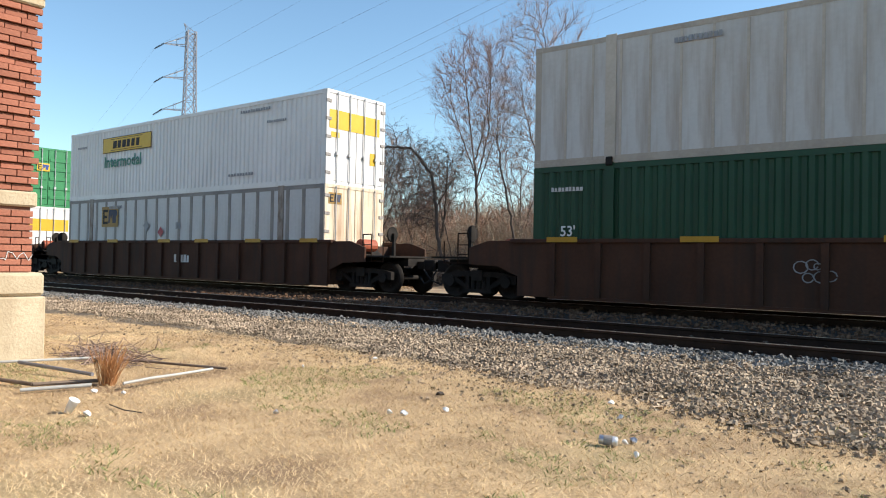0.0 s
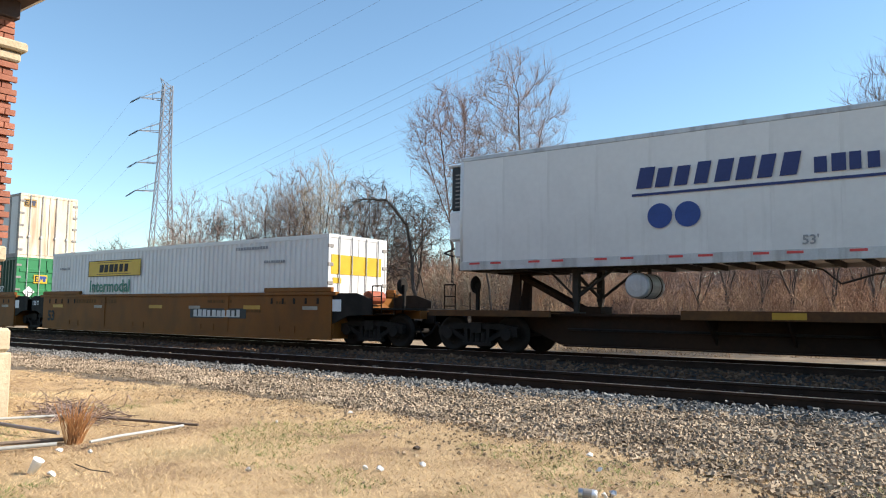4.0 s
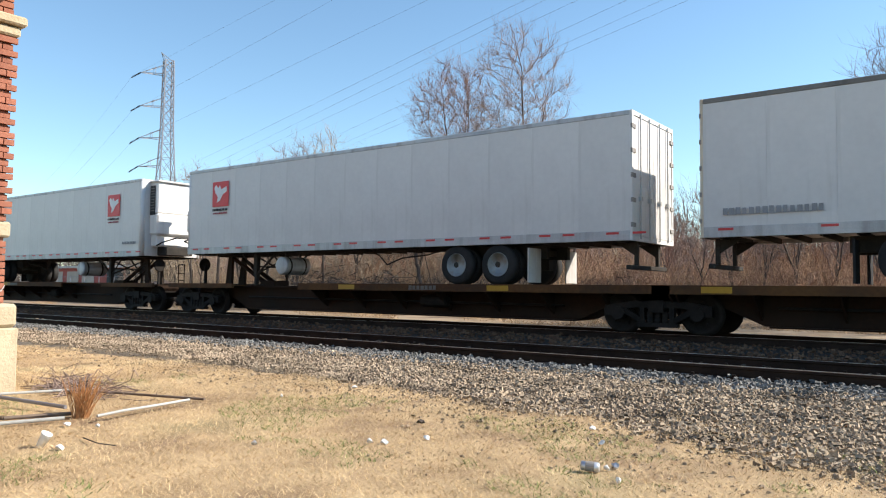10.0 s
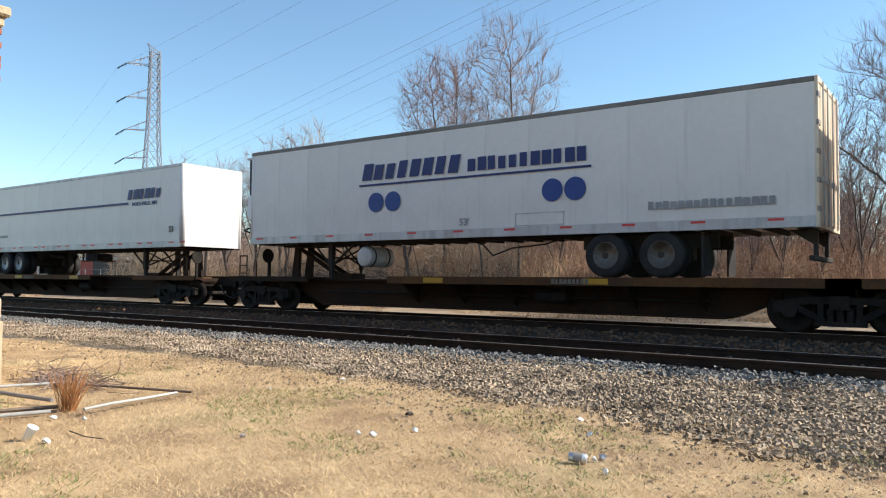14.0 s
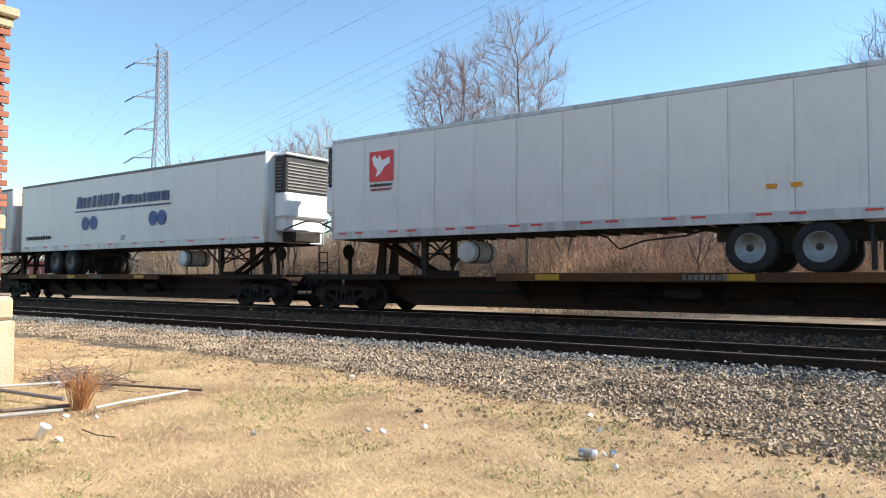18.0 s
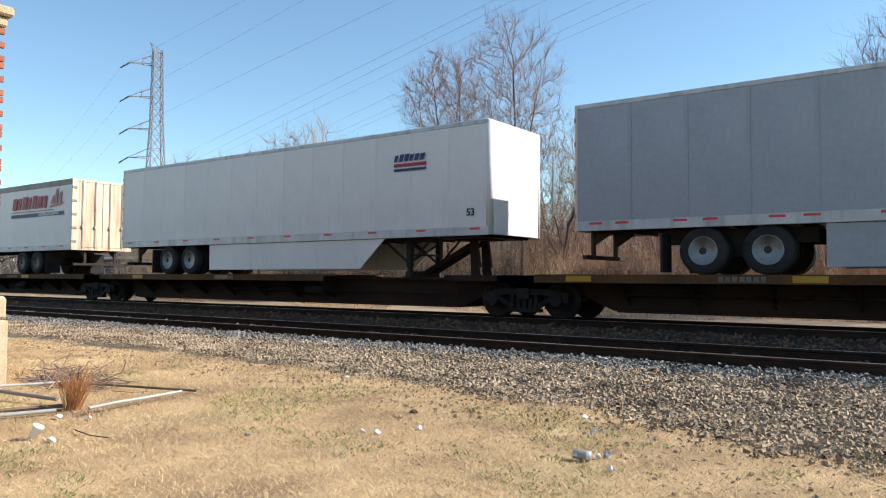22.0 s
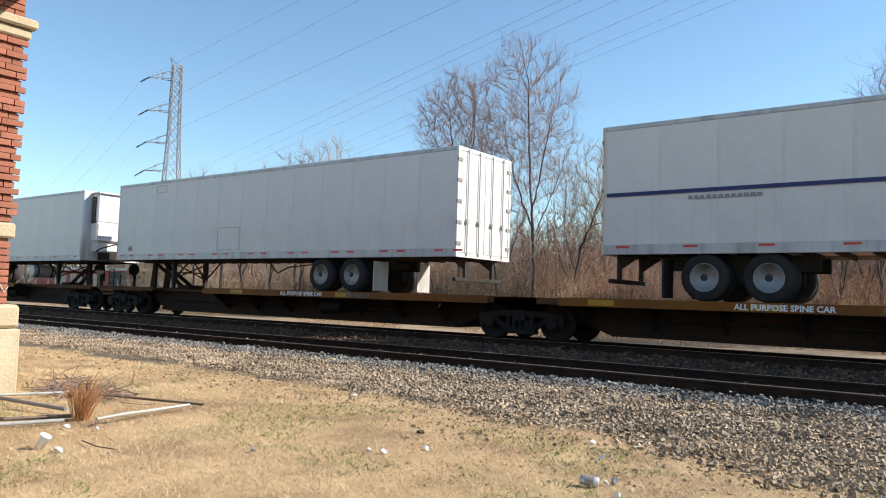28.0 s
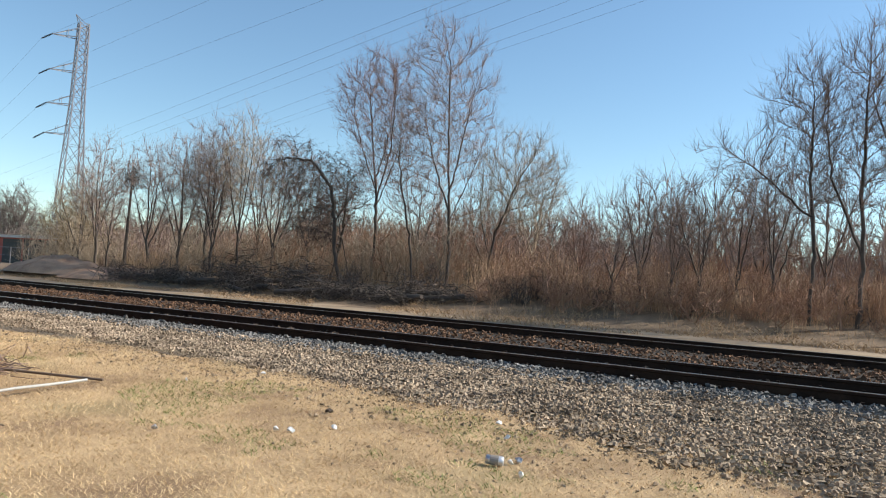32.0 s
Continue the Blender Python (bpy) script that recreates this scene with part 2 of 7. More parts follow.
TWIG = material("grey_brown_twig", (0.195, 0.135, 0.112), (0.335, 0.242, 0.203), 0.9, 2.5, 20, 0.0, per=0.2)
TWIG_RED = material("reddish_twig", (0.20, 0.116, 0.09), (0.345, 0.212, 0.168), 0.9, 1.0, 20, 0.0, per=0.25)
TWIG_PALE = material("pale_twig", (0.28, 0.215, 0.15), (0.46, 0.365, 0.265), 0.9, 2.5, 20, 0.0, per=0.2)
REED = material("tawny_reed", (0.31, 0.19, 0.105), (0.60, 0.405, 0.25), 0.92, 0.5, 10, 0.0, per=0.6)
BRAMBLE = material("reddish_bramble", (0.26, 0.145, 0.092), (0.44, 0.27, 0.178), 0.9, 1.0, 20, 0.0, per=0.3)
WOOD_BROWN = material("brown_scrub", (0.23, 0.155, 0.108), (0.38, 0.265, 0.19), 0.95, 0.4, 4, 0.0, per=0.25)
HAZE_WOOD = material("distant_bare_wood", (0.13, 0.105, 0.092), (0.20, 0.165, 0.145), 0.95, 0.2, 2, 0.0, per=0.15)
GALV = material("galvanised_steel", (0.17, 0.17, 0.19), (0.25, 0.25, 0.27), 0.5, 2, 20, 0.05, metal=0.5)
WIRE = material("weathered_wire", (0.10, 0.10, 0.11), (0.15, 0.15, 0.16), 0.6, 2, 20, 0.0)
PVC = material("grey_plastic_pipe", (0.28, 0.27, 0.25), (0.42, 0.41, 0.38), 0.5, 2, 25, 0.05)
OLD_PIPE = material("rusty_iron_pipe", (0.12, 0.085, 0.06), (0.22, 0.16, 0.12), 0.75, 3, 25, 0.3)
PAPER = material("white_litter", (0.72, 0.72, 0.71), (0.82, 0.82, 0.81), 0.7, 5, 40, 0.1)
CAN = material("printed_tin", (0.45, 0.45, 0.47), (0.62, 0.62, 0.64), 0.35, 8, 40, 0.05, metal=0.7)
SHED_RED = material("red_shed_wall", (0.34, 0.07, 0.05), (0.44, 0.10, 0.075), 0.7, 0.5, 6, 0.1)
SHED_DOOR = material("tan_roller_door", (0.42, 0.34, 0.27), (0.52, 0.43, 0.35), 0.6, 0.5, 6, 0.1)


# ---- mesh building ----
class Build:
    """Gathers vertices and faces of one mesh."""

    def __init__(self):
        self.v, self.f = [], []

    def add(self, verts, faces):
        n = len(self.v)
        self.v.extend(verts)
        self.f.extend(tuple(i + n for i in q) for q in faces)
        return self

    def box(self, x0, y0, z0, x1, y1, z1, c=0.0):
        if c <= 0:
            v = [(x, y, z) for x in (x0, x1) for y in (y0, y1) for z in (z0, z1)]
            return self.add(v, [(0, 1, 3, 2), (4, 6, 7, 5), (0, 4, 5, 1), (2, 3, 7, 6), (0, 2, 6, 4), (1, 5, 7, 3)])
        bm = bmesh.new()
        bmesh.ops.create_cube(bm, size=1, matrix=Matrix.Translation(((x0 + x1) / 2, (y0 + y1) / 2, (z0 + z1) / 2)) @ Matrix.Diagonal((x1 - x0, y1 - y0, z1 - z0, 1)))
        bmesh.ops.bevel(bm, geom=bm.edges[:], offset=c, segments=1, affect="EDGES")
        bm.verts.index_update()
        self.add([tuple(q.co) for q in bm.verts], [tuple(q.index for q in g.verts) for g in bm.faces])
        bm.free()
        return self

    def prism(self, outline, axis, a, b):
        """A flat outline of (u, w) drawn out along an axis from a to b. Along y: u = x, w = z; along x: u = y, w = z; along z: u = x, w = y."""
        n = len(outline)
        place = {"y": lambda u, w, s: (u, s, w), "x": lambda u, w, s: (s, u, w), "z": lambda u, w, s: (u, w, s)}[axis]
        v = [place(u, w, a) for u, w in outline] + [place(u, w, b) for u, w in outline]
        f = [tuple(range(n)), tuple(range(2 * n - 1, n - 1, -1))] + [(i, i + n, (i + 1) % n + n, (i + 1) % n) for i in range(n)]
        return self.add(v, f)

    def lathe(self, axis, centre, profile, n=16):
        """Rings of (offset along the axis, radius), closed at both ends."""
        cx, cy, cz = centre
        v, f = [], []
        for s, r in profile:
            for i in range(n):
                a = 2 * math.pi * i / n
                p, q = r * math.cos(a), r * math.sin(a)
                v.append({"y": (cx + p, cy + s, cz + q), "x": (cx + s, cy + p, cz + q), "z": (cx + p, cy + q, cz + s)}[axis])
        for k in range(len(profile) - 1):
            for i in range(n):
                j = (i + 1) % n
                f.append((k * n + i, k * n + j, (k + 1) * n + j, (k + 1) * n + i))
        f.append(tuple(range(n - 1, -1, -1)))
        f.append(tuple((len(profile) - 1) * n + i for i in range(n)))
        return self.add(v, f)

    def rod(self, a, b, r, r2=None, n=6):
        a, b = Vector(a), Vector(b)
        d = b - a
        if d.length < 1e-6:
            return self
        d.normalize()
        u = d.orthogonal().normalized()
        w = d.cross(u)
        r2 = r if r2 is None else r2
        v = []
        for c, rad in ((a, r), (b, r2)):
            for i in range(n):
                t = 2 * math.pi * i / n
                v.append(tuple(c + u * (rad * math.cos(t)) + w * (rad * math.sin(t))))
        f = [(i, (i + 1) % n, (i + 1) % n + n, i + n) for i in range(n)] + [tuple(range(n - 1, -1, -1)), tuple(range(n, 2 * n))]
        return self.add(v, f)

    def pipe(self, pts, r, n=8):
        for a, b in zip(pts, pts[1:]):
            self.rod(a, b, r, r, n)
        return self

    def mesh(self, name, mat, smooth=False):
        me = bpy.data.meshes.new(name)
        me.from_pydata(self.v, [], self.f)
        me.materials.append(mat)
        if smooth:
            me.polygons.foreach_set("use_smooth", [True] * len(me.polygons))
        me.update()
        return me


def link(name, me, parent=None, at=(0, 0, 0), label=""):
    ob = new(name, me)
    ob.location = at
    if parent is not None:
        ob.parent = parent
    if label:
        ob["label"] = label
    return ob


def part(name, build, mat, parent=None, label="", at=(0, 0, 0), smooth=False):
    return link(name, build.mesh(name, mat, smooth), parent, at, label)


CACHE = {}


def shared(key, make):
    """One mesh for all alike parts."""
    if key not in CACHE:
        CACHE[key] = make()
    return CACHE[key]


def text_mesh(words, size, mat, shear=0.0, depth=0.006, bold=0.004):
    """Letters that stand in the xz plane, seen from -y, with their lower left corner at the origin."""
    def make():
        cu = bpy.data.curves.new("words", "FONT")
        cu.body, cu.size, cu.shear, cu.extrude, cu.resolution_u = words, size, shear, depth / 2, 2
        cu.offset = bold
        ob = bpy.data.objects.new("words", cu)
        scene.collection.objects.link(ob)
        bpy.context.view_layer.update()
        me = bpy.data.meshes.new_from_object(ob.evaluated_get(bpy.context.evaluated_depsgraph_get()))
        bpy.data.objects.remove(ob)
        me.transform(Matrix.Rotation(radians(90), 4, "X"))
        me.materials.clear()
        me.materials.append(mat)
        return me
    return shared(("text", words, size, mat.name, shear, bold), make)

ZR = 0.10                      # top of the rails
Y_NEAR, Y_FAR = 10.72, 16.84   # centre lines of the two tracks
BED_STONE = material("sooty_bed_stone", (0.07, 0.053, 0.04), (0.17, 0.13, 0.10), 0.92, 1.5, 40, 0.3, per=0.5, spec=0.1)

# ---- ground and tracks ----
def hill(x, y):
    """Height of the ground: lawn, ballast, path, then a low rise under the trees."""
    z = 0.02 * noise.noise((x * 0.5, y * 0.5, 1.0))
    if y > 5.5:
        z -= 0.05 * min(1, (y - 5.5) / 3)
    if y > 24.3:
        side = min(1, max(0, (x + 54) / 10))
        z += side * min(1.0, (y - 24.3) / 5.5) * (0.85 + 0.15 * noise.noise((x * 0.15, y * 0.15, 4.0)))
    return z


def ground():
    xs = [-3000, -1200, -500, -250] + [-150 + 5 * i for i in range(19)] + [-56 + 2 * i for i in range(14)] + [-28 + 0.5 * i for i in range(81)] + [15, 20, 30, 50, 90, 160, 300, 700, 1500, 3000]
    ys = [-3000, -1000, -300, -100, -40, -15, -6] + [-3 + 0.4 * i for i in range(33)] + [10.5 + 0.8 * i for i in range(24)] + [31, 34, 38, 44, 52, 64, 80, 110, 160, 260, 500, 1200, 4000]
    v = [(x, y, hill(x, y)) for y in ys for x in xs]
    w = len(xs)
    f, mi = [], []
    for j in range(len(ys) - 1):
        for i in range(w - 1):
            f.append((j * w + i, j * w + i + 1, (j + 1) * w + i + 1, (j + 1) * w + i))
            cx, cy = (xs[i] + xs[i + 1]) / 2, (ys[j] + ys[j + 1]) / 2
            edge = 6.2 + 0.3 * noise.noise((cx * 0.35, 2.0, 0.0)) - max(0.0, 0.28 * (min(cx, 4) + 4.5))
            mi.append(0 if cy < edge else 1 if cy < 9.3 else 2 if cy < 19.2 else 3 if cy < 22.8 + 1.2 * noise.noise((cx * 0.3, 5.0, 0.0)) else 4)
    me = bpy.data.meshes.new("ground")
    me.from_pydata(v, [], f)
    for m in (LAWN, BALLAST, DARK_BED, PALE_DIRT, WOODFLOOR):
        me.materials.append(m)
    me.polygons.foreach_set("material_index", mi)
    me.update()
    tagged(new("ground", me), "dry lawn, grey ballast and leaf litter beside the railway", "ground", kind="structure")


ground()


def track(y):
    tr = tagged(new("railway_track"), "two rusty steel rails on dark wooden ties", "track", kind="structure")
    tr.location = (0, y, ZR)
    prof = [(-0.075, -0.172), (0.075, -0.172), (0.075, -0.155), (0.012, -0.135), (0.012, -0.045), (0.036, -0.032), (0.036, -0.004), (0.026, 0.0), (-0.026, 0.0), (-0.036, -0.004), (-0.036, -0.032), (-0.012, -0.045), (-0.012, -0.135), (-0.075, -0.155)]
    for s in (-1, 1):
        part("rail", Build().prism([(s * 0.753 + a, b) for a, b in prof], "x", -900, 400), RAILSIDE, tr)
        part("rail_head", Build().box(-900, s * 0.753 - 0.022, 0.0, 400, s * 0.753 + 0.022, 0.004), RAILTOP, tr)
    tie = Build().box(-0.115, -1.3, -0.33, 0.115, 1.3, -0.168, 0.012).mesh("tie", TIE)
    for i in range(150):
        ob = link("tie", tie, tr, (-52 + i * 0.52, 0.02 * math.sin(i * 7.3), 0.004 * math.sin(i * 3.1)))
        ob.rotation_euler = (0, 0, 0.01 * math.sin(i * 5.7))
    rest = Build()
    for i in range(500):
        for x in (-52 - (i + 1) * 0.52, 26 + i * 0.52):
            rest.box(x - 0.115, -1.3, -0.33, x + 0.115, 1.3, -0.17)
    part("far_ties", rest, TIE, tr)["kind"] = "stuff"
    clip = Build().box(-0.07, -0.05, -0.168, 0.07, 0.05, -0.13).box(-0.02, -0.03, -0.13, 0.02, 0.03, -0.10).mesh("rail_anchor", RAILSIDE)
    for i in range(75):
        for s in (-1, 1):
            link("rail_anchor", clip, tr, (-24 + i * 0.52, s * 0.753 - 0.11, 0))


track(Y_NEAR)
track(Y_FAR)

# ---- the train ----


SPEED = 21.2         # metres a second, towards -x
HALF = 1.295
MOVING = []          # (thing, x at 0 s, y, z)
WHEELSETS = {-1: [], 1: []}


def rolling(name, x, label, category, group):
    ob = tagged(new(name), label, category, group)
    ob.location = (x, Y_FAR, ZR)
    MOVING.append((ob, x))
    return ob


def slab(x0, y0, z0, x1, y1, z1, c=0.0):
    return Build().box(x0, y0, z0, x1, y1, z1, c)


def patch(parent, name, x, z, w, h, mat, label="", lift=0.0):
    """A flat marking on the side that faces the lawn."""
    me = shared(("patch", round(w, 3), round(h, 3), mat.name, name), lambda: slab(0, -0.006, 0, w, 0, h).mesh(name, mat))
    return link(name, me, parent, (x, -HALF - 0.024 - lift, z), label)


def comb(w, h, n, seed, slant=0.0):
    """Outline of n plain bars that stand on one thin line."""
    rnd = random.Random(seed)
    step, foot = w / n, 0.1 * h
    top = []
    for i in range(n):
        a, ww, hh = i * step, step * rnd.uniform(0.6, 0.8), h * rnd.uniform(0.86, 1.0)
        top += [(a, foot), (a + slant * hh, hh), (a + ww + slant * hh, hh), (a + ww, foot)]
    return [(0, 0)] + top + [(top[-1][0], 0)]


def blocks(parent, name, x, z, w, h, n, mat, slant=0.0, label="", lift=0.006, seed=0, y=None, turn=0):
    """A row of n plain blocks that stands for lettering."""
    def make():
        return Build().prism(comb(w, h, n, seed * 31 + n, slant), "y", -0.005, 0).mesh(name, mat)
    if name == "name_blocks":
        rnd = random.Random(seed * 31 + n)
        step = w / n
        for i in range(n):
            ww, hh = step * (0.66, 0.74, 0.82)[rnd.randrange(3)], h * (0.9, 1.0)[rnd.randrange(2)]
            me = shared(("block", round(ww, 3), round(hh, 3), mat.name, slant), lambda: Build().prism([(0, 0), (ww, 0), (ww + slant * hh, hh), (slant * hh, hh)], "y", -0.005, 0).mesh("name_block", mat))
            link("name_block", me, parent, (x + i * step, -HALF - 0.024 - lift, z), label)
        return None
    me = shared(("blocks", name, w, h, n, mat.name, slant, seed), make)
    ob = link(name, me, parent, (x, (-HALF - 0.024 - lift) if y is None else y, z), label)
    ob.rotation_euler = (0, 0, radians(turn))
    return ob


def words(parent, x, z, body, size, mat, shear=0.0, lift=0.006, label=""):
    return link("lettering", text_mesh(body, size, mat, shear), parent, (x, -HALF - 0.024 - lift, z), label)


# -- bogies under the railway cars --
def wheelset_mesh():
    b = Build().lathe("y", (0, 0, 0), [(-1.0, 0.07), (1.0, 0.07)], 10)
    for s in (-1, 1):
        b.lathe("y", (0, s * 0.75, 0), [(-0.07 * s, 0.457), (-0.045 * s, 0.485), (-0.03 * s, 0.457), (0.065 * s, 0.447), (0.067 * s, 0.38), (0.02 * s, 0.34), (0.03 * s, 0.17), (0.085 * s, 0.14)], 28)
        for k in range(5):
            a = 2 * math.pi * k / 5
            b.lathe("y", (0.255 * math.cos(a), s * 0.785, 0.255 * math.sin(a)), [(0, 0.035), (0.012 * s, 0.03)], 8)
    return b.mesh("wheelset", IRON, True)


def side_casting(s):
    b = Build()
    top = [(-1.18, 0.40), (-1.18, 0.62), (-0.95, 0.66), (-0.55, 0.72), (0.55, 0.72), (0.95, 0.66), (1.18, 0.62), (1.18, 0.40), (0.98, 0.40), (0.92, 0.52), (0.5, 0.58), (-0.5, 0.58), (-0.92, 0.52), (-0.98, 0.40)]
    b.prism(top, "y", s * 0.98 - 0.07, s * 0.98 + 0.07)
    for k in (-1, 1):
        b.prism([(k * 0.92, 0.54), (k * 0.72, 0.56), (k * 0.24, 0.30), (k * 0.30, 0.20)], "y", s * 0.98 - 0.06, s * 0.98 + 0.06)
        b.box(k * 0.33 - 0.05, s * 0.98 - 0.07, 0.24, k * 0.33 + 0.05, s * 0.98 + 0.07, 0.62)
        b.lathe("y", (k * 0.88, s * 1.0, 0.457), [(-0.1, 0.15), (0.1, 0.15), (0.12, 0.11)], 14)
    b.box(-0.45, s * 0.98 - 0.09, 0.16, 0.45, s * 0.98 + 0.09, 0.25)
    return b.mesh("side_casting", IRON)


def spring_mesh():
    b = Build()
    for k in (-0.17, 0.0, 0.17):
        b.lathe("z", (k, 0, 0.25), [(0.0, 0.07), (0.05, 0.075), (0.10, 0.065), (0.15, 0.075), (0.20, 0.065), (0.25, 0.07)], 8)
    return b.mesh("spring_nest", IRON)


def bogie(parent, x):
    t = link("bogie", shared("bolster", lambda: Build().box(-0.17, -1.1, 0.48, 0.17, 1.1, 0.74).box(-0.5, -0.3, 0.7, 0.5, 0.3, 0.86).mesh("bogie", IRON)), parent, (x, 0, 0), "cast steel bogie with two axles, dark with soot and painted shade")
    for s in (-1, 1):
        link("side_casting", shared(("side", s), lambda: side_casting(s)), t)
        link("spring_nest", shared("spring", spring_mesh), t, (0, s * 0.98, 0))
    for k in (-1, 1):
        w = link("wheelset", shared("wheelset", wheelset_mesh), t, (k * 0.88, 0, 0.457))
        WHEELSETS[k].append(w)
    return t


def coupler(parent, x, s):
    """s: the way in which it points along x."""
    b = Build().box(min(x, x + s * 1.0), -0.09, 0.72, max(x, x + s * 1.0), 0.09, 0.94)
    b.box(min(x + s * 0.8, x + s * 1.2), -0.17, 0.66, max(x + s * 0.8, x + s * 1.2), 0.12, 1.0, 0.03)
    part("coupler", b, IRON, parent)
    h = Build().pipe([(x + s * 0.5, -0.4, 0.72), (x + s * 0.75, -0.38, 0.42), (x + s * 1.05, -0.3, 0.3), (x + s * 1.25, -0.25, 0.5)], 0.025, 6)
    part("air_hose", h, RUBBER, parent)


def handrail(parent, x, s):
    b = Build()
    for k, hgt in ((0.0, 0.75), (0.34, 0.75), (0.8, 0.55)):
        b.rod((x + s * k, -1.2, 0.9), (x + s * k, -1.2, 0.95 + hgt), 0.018)
    b.rod((x, -1.2, 1.70), (x + s * 0.34, -1.2, 1.70), 0.018).rod((x, -1.2, 0.92), (x + s * 0.8, -1.2, 0.92), 0.018)
    for z in (1.15, 1.4):
        b.rod((x, -1.2, z), (x + s * 0.34, -1.2, z), 0.014)
    part("grab_rail", b, SPINE, parent)
    post = Build().box(x + s * 0.5, -0.5, 0.95, x + s * 0.5 + 0.08, -0.42, 1.75).lathe("x", (x + s * 0.45, -0.46, 1.72), [(0, 0.22), (0.03, 0.24), (0.05, 0.22)], 14)
    part("brake_wheel", post, IRON, parent)


# -- spine cars --
def spine_car(a, b, left_end, right_end, platform, hitch, seed, bright=False):
    """One platform of an articulated spine car between the bogie centres a and b (x at 0 s). left_end, right_end: coupled or not."""
    n = b - a
    rnd = random.Random(seed)
    car = rolling("spine_car", a, ("yellow-brown" if bright else "soot- and shade-dark brown") + " steel spine car that carries a road trailer" if hitch else "soot- and shade-dark brown steel spine car that carries a green container", "rail car", "spine cars of the train")
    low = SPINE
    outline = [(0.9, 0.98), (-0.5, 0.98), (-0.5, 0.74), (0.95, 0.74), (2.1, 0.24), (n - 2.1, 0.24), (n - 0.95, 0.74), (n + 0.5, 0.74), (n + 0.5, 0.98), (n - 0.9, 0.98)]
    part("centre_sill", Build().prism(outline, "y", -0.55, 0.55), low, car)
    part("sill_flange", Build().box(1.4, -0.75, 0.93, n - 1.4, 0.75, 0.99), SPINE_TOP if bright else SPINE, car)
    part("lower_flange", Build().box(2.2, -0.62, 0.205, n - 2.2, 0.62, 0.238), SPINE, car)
    p0, p1 = platform
    p0, p1 = p0 - a, p1 - a
    for s in (-1, 1):
        bb = Build().box(p0, s * 1.32 - 0.03, 0.88, p1, s * 1.32 + 0.03, 1.07).box(p0, min(s * 0.76, s * 1.29), 1.02, p1, max(s * 0.76, s * 1.29), 1.06)
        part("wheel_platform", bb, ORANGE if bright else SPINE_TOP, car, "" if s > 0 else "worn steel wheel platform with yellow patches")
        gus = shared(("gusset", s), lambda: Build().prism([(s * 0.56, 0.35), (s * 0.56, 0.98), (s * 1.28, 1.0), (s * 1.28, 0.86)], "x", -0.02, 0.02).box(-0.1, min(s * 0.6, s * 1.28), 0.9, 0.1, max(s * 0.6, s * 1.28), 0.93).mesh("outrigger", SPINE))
        k = p0 + 0.5
        while k < p1:
            link("outrigger", gus, car, (k, 0, 0))
            k += 1.55
    pm = shared(("ypatch",), lambda: slab(0, -0.006, 0, 0.62, 0, 0.13).mesh("reflector", YELLOW))
    k = p0 + rnd.uniform(0.6, 2.0)
    while k < p1 - 0.7:
        link("reflector", pm, car, (k, -1.352, 0.91))
        k += rnd.uniform(3.2, 5.5)
    sm = shared(("stencil", seed % 3), lambda: blocks_mesh(0.95, 0.12, 7 + seed % 3, WORN_STENCIL, seed))
    link("stencil", sm, car, (p0 + (p1 - p0) * rnd.uniform(0.3, 0.6) + (2.6 if bright else 0), -1.354, 0.915))
    if bright:
        link("lettering", text_mesh("ALL PURPOSE SPINE CAR", 0.165, SIGN_WH), car, (p0 + 3.95, -1.356, 0.918), "white stencilled words on the platform edge")
    for e, s, coupled in ((0.0, 1, left_end), (n, -1, right_end)):
        # end sill with its own side plates over the bogie
        x0, x1 = (e - 0.6 * s, e + 2.2 * s)
        if coupled:
            x0 = e - 1.35 * s
        x0, x1 = min(x0, x1), max(x0, x1)
        for w in (-1, 1):
            part("end_plate", Build().box(x0, w * 1.25 - 0.04, 0.9, x1, w * 1.25 + 0.04, 1.05).box(x0, min(w * 0.5, w * 1.22), 0.97, x1, max(w * 0.5, w * 1.22), 1.01), SPINE_TOP if rnd.random() < 0.5 else SPINE, car)
        if coupled:
            bogie(car, e)
            coupler(car, e - 1.2 * s, -s)
            handrail(car, e - 0.9 * s, s)
    if not right_end:
        bogie(car, n)
    part("brake_pipe", Build().rod((2.4, -0.72, 0.62), (n - 2.4, -0.72, 0.58), 0.03), IRON, car)
    part("air_tank", Build().lathe("x", (n * 0.62, -0.78, 0.62), [(-0.45, 0.08), (-0.4, 0.16), (0.4, 0.16), (0.45, 0.08)], 12), IRON, car)
    if hitch:
        hx, back = hitch[0] - a, hitch[1]
        mat = HITCH_RED if len(hitch) > 2 else SPINE
        st = Build()
        for w in (-0.28, 0.28):
            st.prism([(hx - 0.16, 0.98), (hx + 0.16, 0.98), (hx - back * 0.10 + 0.10, 2.0), (hx - back * 0.10 - 0.10, 2.0)], "y", w - 0.05, w + 0.05)
        st.box(hx - 0.5 - back * 0.1, -0.45, 1.98, hx + 0.5 - back * 0.1, 0.45, 2.05)
        h = part("hitch", st, mat, car, "fold-down trailer hitch with a slanting strut")
        br = Build()
        for w in (-0.2, 0.2):
            br.rod((hx - back * 0.15, w, 1.92), (hx - back * 1.95, w, 1.02), 0.07, 0.08, 6)
        br.box(min(hx - back * 1.7, hx - back * 2.4), -0.32, 0.98, max(hx - back * 1.7, hx - back * 2.4), 0.32, 1.16)
